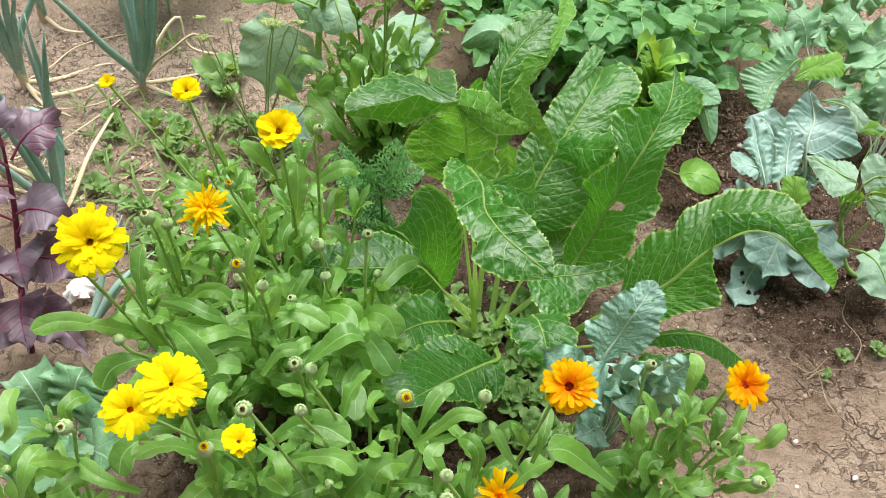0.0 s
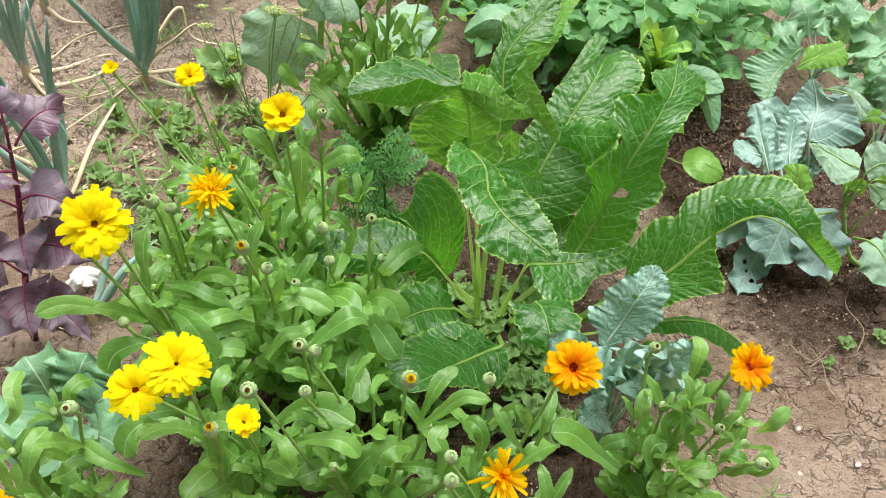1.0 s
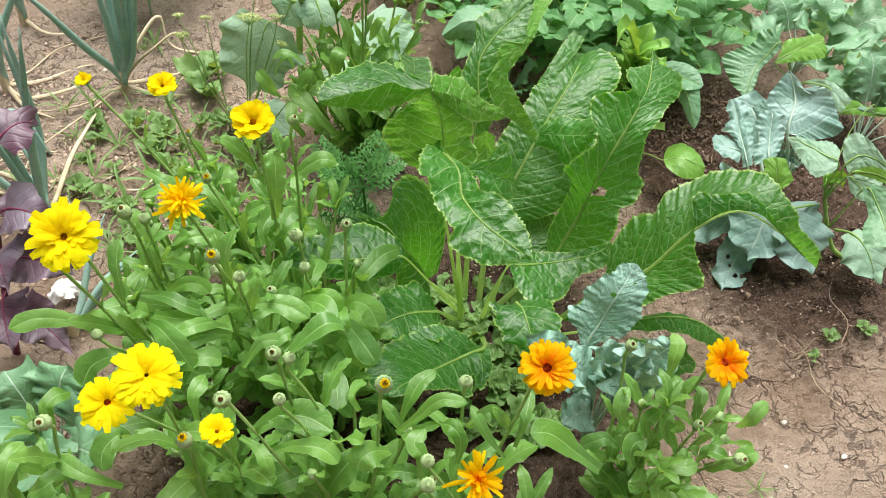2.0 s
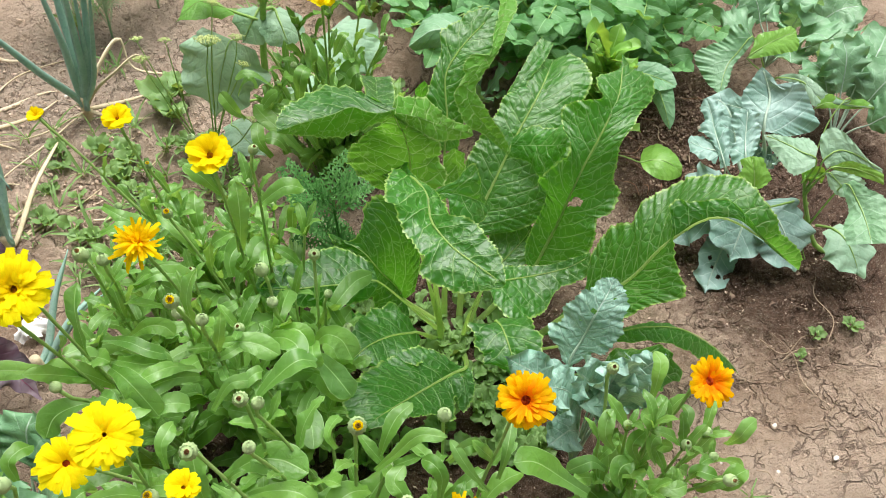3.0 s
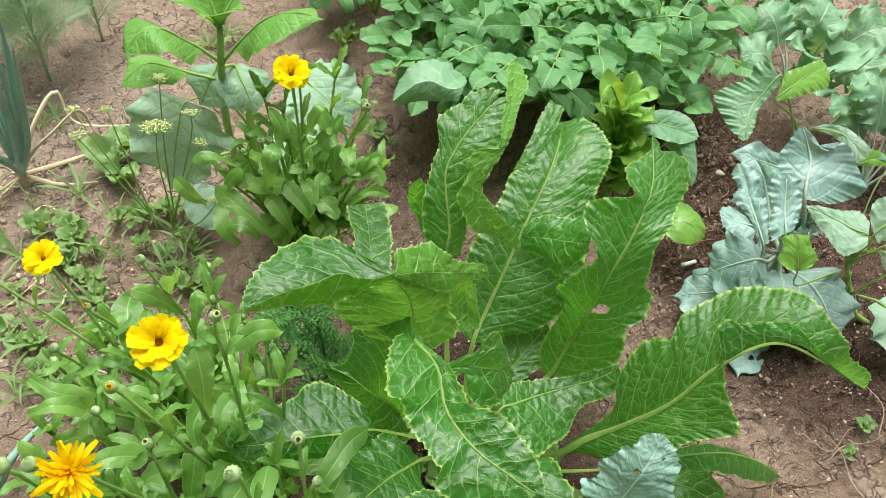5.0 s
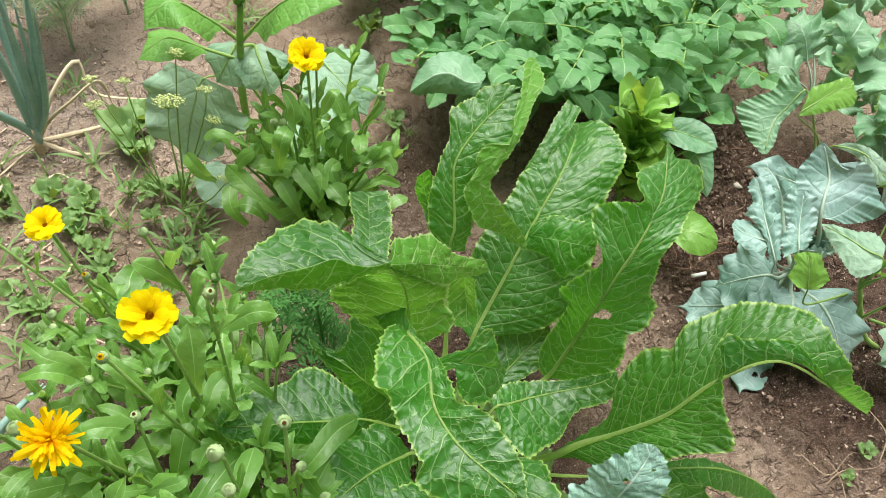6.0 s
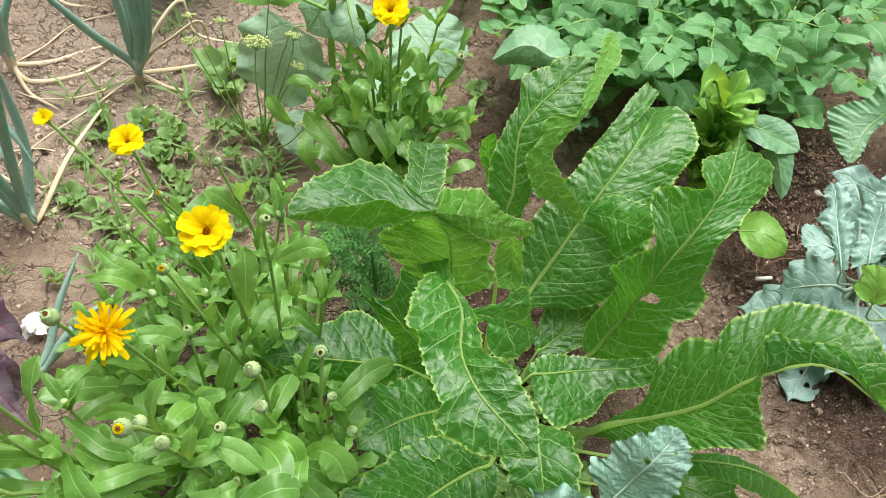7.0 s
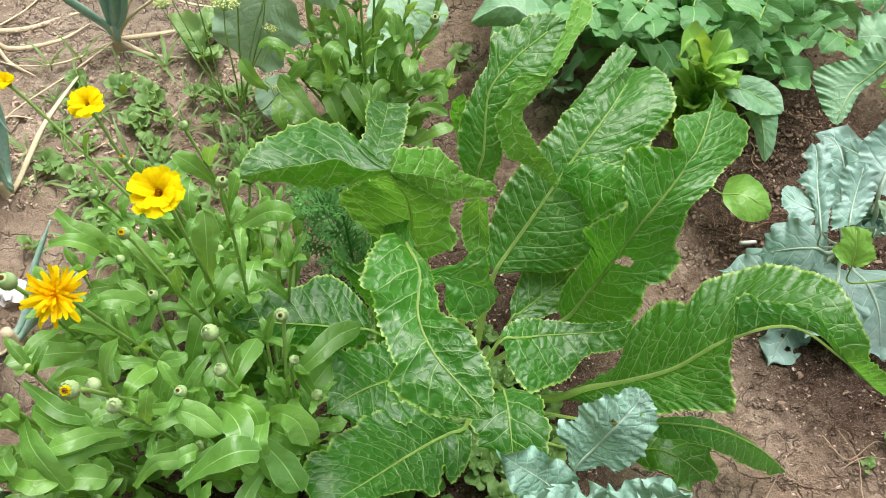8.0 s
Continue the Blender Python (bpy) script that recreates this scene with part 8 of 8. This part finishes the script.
def feathery(name, base, height, count, fronds, seed, label, category, spread=0.6, lean=(0, 0), size=1.0, stalk=FERN):
    foot = on_ground(*base)
    rnd = random.Random(seed)
    plant = thing(name, foot, label, category)
    top = foot + vec(lean[0], lean[1], height)
    bm = bmesh.new()
    line = tube(bm, [foot, foot.lerp(top, 0.5) + vec(0.004, 0, 0), top], [0.003, 0.0025, 0.0015], 6, 12)
    part("stem", bm, stalk, plant)
    for n in range(count):
        u = rnd.uniform(0.1, 1.0)
        a = n * 2.4
        part("frond", fronds[n % len(fronds)], None, plant, at=aim(line[int(u * 12)], vec(math.cos(a) * spread, math.sin(a) * spread, rnd.uniform(0.15, 0.8)), vec(0, -0.2, 1), size * rnd.uniform(0.75, 1.15), rnd.uniform(-20, 20)))
    return plant


feathery("carrot", (-0.13, 1.16), 0.25, 15, CARROT_FRONDS, 1, "carrot plant with finely divided dark green foliage", "vegetable", size=0.95, lean=(-0.005, -0.03))
feathery("carrot", (0.53, 1.80), 0.10, 9, CARROT_FRONDS, 2, "small carrot plant with feathery foliage on dark soil", "vegetable", size=0.9)
feathery("dill", (-0.70, 1.90), 0.30, 46, DILL_FRONDS, 3, "wispy grey-green dill plant", "herb", 0.45, stalk=DILL)
feathery("dill", (-0.79, 1.96), 0.30, 44, DILL_FRONDS, 4, "wispy grey-green dill plant", "herb", 0.45, stalk=DILL)
feathery("dill", (-0.62, 2.04), 0.28, 40, DILL_FRONDS, 5, "wispy grey-green dill plant", "herb", 0.45, stalk=DILL)
feathery("dill", (0.71, 2.08), 0.22, 32, DILL_FRONDS, 6, "dill plant with yellowish stalks at the bed's end", "herb", 0.3, stalk=DILL)


def umbel_head(plant, centre, way, radius, count, label):
    at = aim(centre, way, vec(0, 1, 0.2))
    rnd = random.Random(int(centre[0] * 1000) + count)
    bm = bmesh.new()
    low = at @ vec(0, -radius * 0.75, 0)
    tips = []
    for n in range(count):
        r, a = radius * math.sqrt((n + 0.5) / count), n * 2.4
        p = at @ vec(r * math.cos(a), -0.25 * r * r / radius, r * math.sin(a))
        tips.append((p, at))
        tube(bm, [low, low.lerp(p, 0.5) + (at.to_3x3() @ vec(0, -0.05 * r, 0)), p], [0.0006, 0.0005, 0.0004], 4, 4)
    ob = part("umbel", bm, CALEN_STEM, plant, label)
    bm = bmesh.new()
    for p, m in tips:
        for j in range(10):
            q = p + (m.to_3x3() @ vec(rnd.uniform(-1, 1) * 0.0045, rnd.uniform(-0.001, 0.0025), rnd.uniform(-1, 1) * 0.0045))
            bmesh.ops.create_icosphere(bm, subdivisions=1, radius=rnd.uniform(0.0008, 0.0015), matrix=Matrix.Translation(q))
    tagged(part("blossom", bm, UMBEL, ob, "tiny creamy yellow blossoms"), kind="stuff")


def umbel_plant():
    foot = on_ground(-0.40, 1.46)
    plant = thing("parsley", foot, "thin parsley plant gone to flower with creamy umbels", "herb")
    for n, (pts, r, c) in enumerate(((((-0.40, 1.46, 0.0), (-0.375, 1.42, 0.14), (-0.35, 1.36, 0.30), (-0.33, 1.325, 0.385)), 0.0195, 24), (((-0.39, 1.45, 0.05), (-0.35, 1.43, 0.18), (-0.31, 1.41, 0.30), (-0.30, 1.40, 0.345)), 0.013, 9),
                                      (((-0.385, 1.44, 0.08), (-0.34, 1.41, 0.2), (-0.295, 1.39, 0.30)), 0.010, 8), (((-0.38, 1.44, 0.08), (-0.36, 1.43, 0.25), (-0.33, 1.40, 0.41)), 0.010, 8), (((-0.41, 1.47, 0.02), (-0.45, 1.47, 0.12), (-0.485, 1.45, 0.26)), 0.014, 10),
                                      (((-0.43, 1.47, 0.08), (-0.47, 1.49, 0.18), (-0.50, 1.50, 0.27)), 0.010, 8), (((-0.42, 1.46, 0.03), (-0.44, 1.49, 0.14), (-0.45, 1.50, 0.27)), 0.009, 6), (((-0.39, 1.44, 0.05), (-0.33, 1.40, 0.12), (-0.29, 1.375, 0.19)), 0.013, 10))):
        bm = bmesh.new()
        tube(bm, pts, [0.0017, 0.0014, 0.0009], 5, 14)
        part("stem", bm, CALEN_STEM, plant)
        way = Vector(pts[-1]) - Vector(pts[-2]) + vec(0, 0.12, 0.15)
        umbel_head(plant, Vector(pts[-1]) + way.normalized() * r * 0.75, way, r, c, "flat umbel of thin rays")


umbel_plant()


# ---- weeds and seedlings ----
ROUND_LEAVES = leaf_set("leaf", WEED, 5, 0.1, [0.012, 0.034, 0.042, 0.038, 0.028, 0.018], 21, nu=8, nv=3, cap=0.3, flutter=0.02)
GRASS_LEAVES = leaf_set("leaf", WEED, 5, 0.1, [0.003, 0.004, 0.0038, 0.003, 0.002, 0.0], 22, bend=(20, 90), nu=10, nv=1, fold=15, curl=0)


def weed(base, count, size, meshes, seed, label, name="weed", rise=(0.2, 1.2), up=0.0):
    foot = on_ground(*base)
    rnd = random.Random(seed)
    plant = thing(name, foot, label, "weed", "small weeds on the soil")
    bm = bmesh.new()
    tube(bm, [foot - vec(0, 0, 0.005), foot + vec(0.002, 0, 0.01 + up * 0.5), foot + vec(0, 0.003, 0.018 + up)], [0.002, 0.0015, 0.001], 5, 4)
    part("stem", bm, CALEN_STEM, plant)
    for n in range(count):
        a = n * 2.4 + rnd.uniform(-0.4, 0.4)
        p = foot + vec(0.004 * math.cos(a), 0.004 * math.sin(a), 0.008 + up * rnd.random())
        part("leaf", meshes[rnd.randrange(len(meshes))], None, plant, at=aim(p, vec(math.cos(a), math.sin(a), rnd.uniform(*rise)), vec(0, 0, 1), size / 0.1 * rnd.uniform(0.7, 1.3), rnd.uniform(-25, 25)))


rnd = random.Random(77)
for n, (x, y, count, size) in enumerate(((-0.53, 1.64, 9, 0.05), (-0.51, 1.60, 7, 0.04), (-0.50, 1.68, 7, 0.045), (-0.09, 1.99, 7, 0.04), (0.0, 2.02, 6, 0.04), (0.70, 1.02, 5, 0.016), (0.66, 0.98, 4, 0.014), (0.76, 1.03, 6, 0.018))):
    weed((x, y), count, size, ROUND_LEAVES, n, "small round-leaved seedling on bare soil", "seedling", up=0.03 if size > 0.03 else 0.0)
for n in range(110):
    weed((rnd.uniform(-0.10, 0.20), rnd.uniform(0.80, 1.10)), 7, rnd.uniform(0.018, 0.03), ROUND_LEAVES, 20 + n, "tiny chickweed between the horseradish stalks", "chickweed", up=0.02)
for n in range(30):
    x, y = rnd.uniform(-0.80, -0.36), rnd.uniform(1.12, 1.60)
    weed((x, y), rnd.randrange(4, 9), rnd.uniform(0.04, 0.08), GRASS_LEAVES, 60 + n, "thin grassy weed on dry soil", "grass_tuft", rise=(0.3, 1.0))
for n in range(46):
    weed((rnd.uniform(-0.72, -0.36), rnd.uniform(1.12, 1.55)), 6, rnd.uniform(0.016, 0.03), ROUND_LEAVES, 120 + n, "small leafy weed on dry soil", up=0.015)
for n in range(12):
    weed((rnd.uniform(-0.8, -0.3), rnd.uniform(1.75, 2.3)), 7, rnd.uniform(0.04, 0.08), GRASS_LEAVES, 150 + n, "thin grassy weed on dry soil", "grass_tuft", rise=(0.3, 1.0))
for n, (x, y) in enumerate(((0.40, 0.72), (0.43, 0.70), (0.46, 0.68), (0.38, 0.66), (0.50, 0.74), (0.52, 0.70), (0.60, 0.66), (0.64, 0.68), (0.68, 0.70), (-0.03, 1.77), (0.0, 1.74), (-0.05, 1.70))):
    weed((x, y), 6, 0.03, GRASS_LEAVES if n % 3 else ROUND_LEAVES, 180 + n, "small thin weed on dry soil", rise=(0.2, 0.7))


# ---- small things on the soil ----
def butt():
    bm = bmesh.new()
    p = vec(0.510, 1.362, ground_z(0.510, 1.362) + 0.02)
    tube(bm, [p, p + vec(0.014, 0.003, 0), p + vec(0.028, 0.007, 0.0005)], [0.0037, 0.0038, 0.0036], 12, 4)
    ob = tagged(new("paper_tube", mesh_of("paper_tube", bm, WHITE)), "short white paper cigarette end lying on dark soil", "litter")


def scrap():
    bm = bmesh.new()
    foot = on_ground(-0.635, 1.045)
    rnd = random.Random(3)
    blade(bm, [foot + vec(-0.022, -0.012, 0.004), foot + vec(-0.008, 0.0, 0.024), foot + vec(0.008, 0.008, 0.018), foot + vec(0.022, 0.012, 0.006)], [0.008, 0.014, 0.018, 0.01], vec(0, -0.5, 1), nu=16, nv=6, fold=25, curl=-40, ruffle=0.006, waves=2.5, pucker=0.006, seed=3, tooth=0.1, teeth=5)
    tagged(new("paper_scrap", mesh_of("paper_scrap", bm, WHITE)), "crumpled scrap of white paper on the soil", "litter")


def pebble(x, y, size, seed, material=None):
    bm = bmesh.new()
    bmesh.ops.create_icosphere(bm, subdivisions=2, radius=1.0)
    rnd = random.Random(seed)
    off = vec(seed, seed * 0.7, 0)
    for v in bm.verts:
        v.co *= 0.8 + 0.45 * noise.noise(v.co * 1.3 + off)
    m = Matrix.Translation(on_ground(x, y, size * 0.3)) @ pose(0, 0, 0, rnd.uniform(-20, 20), rnd.uniform(-20, 20), rnd.uniform(0, 360)) @ Matrix.Diagonal((size, size * 0.7, size * 0.5, 1))
    bm.transform(m)
    tagged(new("stone", mesh_of("stone", bm, material or STONE)), "small pale stone lying on dry soil", "stone", "stones on the soil")


butt()
scrap()
pebble(-0.46, 1.535, 0.014, 1)
for n, (x, y, s) in enumerate(((0.47, 0.80, 0.008), (0.52, 0.73, 0.007), (0.56, 0.78, 0.006), (0.61, 0.72, 0.008), (0.58, 0.86, 0.006), (0.66, 0.80, 0.007), (0.63, 1.55, 0.011), (0.57, 1.62, 0.008), (0.49, 0.70, 0.007), (-0.75, 1.68, 0.008), (-0.58, 1.50, 0.007), (0.54, 0.66, 0.006))):
    pebble(x, y, s, 5 + n)


def straws():
    rnd = random.Random(12)
    rows = [(0.50, 0.90, 60, 0.10), (0.62, 0.97, 20, 0.12), (0.68, 0.88, 110, 0.16), (0.55, 0.83, 30, 0.07), (0.60, 1.02, -10, 0.11), (0.47, 0.87, 100, 0.06), (0.71, 1.0, 80, 0.14), (0.58, 1.45, 50, 0.08), (0.55, 1.52, 100, 0.07), (0.52, 1.32, 20, 0.08), (-0.47, 1.50, 20, 0.08),
            (-0.52, 1.42, 80, 0.09), (-0.60, 1.30, 40, 0.09), (-0.55, 1.22, -20, 0.1), (-0.40, 1.40, 85, 0.06), (-0.66, 1.52, 10, 0.09), (0.64, 0.78, 15, 0.06), (0.52, 0.78, -40, 0.05)]
    for x, y, a, l in rows:
        bm = bmesh.new()
        d = vec(math.cos(radians(a)), math.sin(radians(a)), 0) * l
        s = vec(-d.y, d.x, 0) * rnd.uniform(-0.25, 0.25)
        pts = [vec(x, y, 0), vec(x, y, 0) + d * 0.35 + s, vec(x, y, 0) + d * 0.7 - s * 0.5, vec(x, y, 0) + d]
        pts = [vec(p.x, p.y, ground_z(p.x, p.y) + 0.012) for p in pts]
        r = 0.0010 if x > 0.2 else 0.0024
        tube(bm, pts, [r, r, r * 0.7, r * 0.3], 5, 16, 0.6)
        tagged(new("dry_straw", mesh_of("dry_straw", bm, STALK if x > 0.2 else STRAW)), "thin dry straw-coloured stalk lying on soil", "straw", "dry stalks on the soil")


straws()


def roots():
    rnd = random.Random(31)
    for n in range(16):
        x, y, a, l = rnd.uniform(0.47, 0.62), rnd.uniform(1.36, 1.66), rnd.uniform(0, 6.28), rnd.uniform(0.03, 0.07)
        bm = bmesh.new()
        d = vec(math.cos(a), math.sin(a), 0) * l
        s = vec(-d.y, d.x, 0) * rnd.uniform(-0.4, 0.4)
        pts = [vec(x, y, 0), vec(x, y, 0) + d * 0.4 + s, vec(x, y, 0) + d]
        pts = [vec(p.x, p.y, ground_z(p.x, p.y) + 0.012 + 0.006 * (k == 1)) for k, p in enumerate(pts)]
        tube(bm, pts, [0.0009, 0.0008, 0.0004], 4, 10)
        tagged(new("dry_root", mesh_of("dry_root", bm, ROOT)), "thin reddish dry root fibre on moist soil", "root", "root fibres on the soil")


roots()


def clods():
    """Loose crumbs of soil, far too many to count."""
    rnd = random.Random(4)
    base = bmesh.new()
    bmesh.ops.create_icosphere(base, subdivisions=1, radius=1.0)
    ball = [v.co.copy() for v in base.verts]
    tris = [[v.index for v in f.verts] for f in base.faces]
    base.free()
    moist = [(rnd.gauss(0.57, 0.11), rnd.gauss(1.5, 0.22), 1.2) for _ in range(4000)]
    dry = [(rnd.uniform(-1.0, 1.0), rnd.uniform(0.6, 2.2), 0.8) for _ in range(12000)] + [(rnd.uniform(-0.95, -0.4), rnd.uniform(1.2, 2.0), 1.1) for _ in range(4000)]
    for spots, material, label in ((moist, CLOD, "loose dark reddish-brown crumbs of moist soil"), (dry, CRUMB, "loose pale crumbs of dry soil")):
        scatter(rnd, spots, ball, tris, material, label)


def scatter(rnd, spots, ball, tris, material, label):
    verts, faces = [], []
    for x, y, k in spots:
        size = k * min(0.0042 if material is CRUMB else 0.0055, 0.0012 * math.exp(abs(rnd.gauss(0, 0.75))))
        turn = Euler((rnd.random() * 6, rnd.random() * 6, rnd.random() * 6)).to_matrix()
        c = on_ground(x, y, 0.004 + 0.016 * noise.noise(vec(x, y, 0) * 5))
        n = len(verts)
        off = vec(x * 90, y * 90, 0)
        wide = vec(rnd.uniform(0.7, 1.5), rnd.uniform(0.6, 1.1), rnd.uniform(0.4, 0.8))
        for p in ball:
            k = 0.8 + 1.1 * noise.noise(p * 1.4 + off)
            q = turn @ vec(p.x * wide.x * k, p.y * wide.y * k, p.z * wide.z * k)
            verts.append(c + vec(q.x, q.y, q.z * 0.75) * size)
        faces += [[i + n for i in t] for t in tris]
    me = bpy.data.meshes.new("soil_crumbs")
    me.from_pydata(verts, [], faces)
    me.materials.append(material)
    tagged(new("soil_crumbs", me), label, "soil", kind="stuff")


clods()
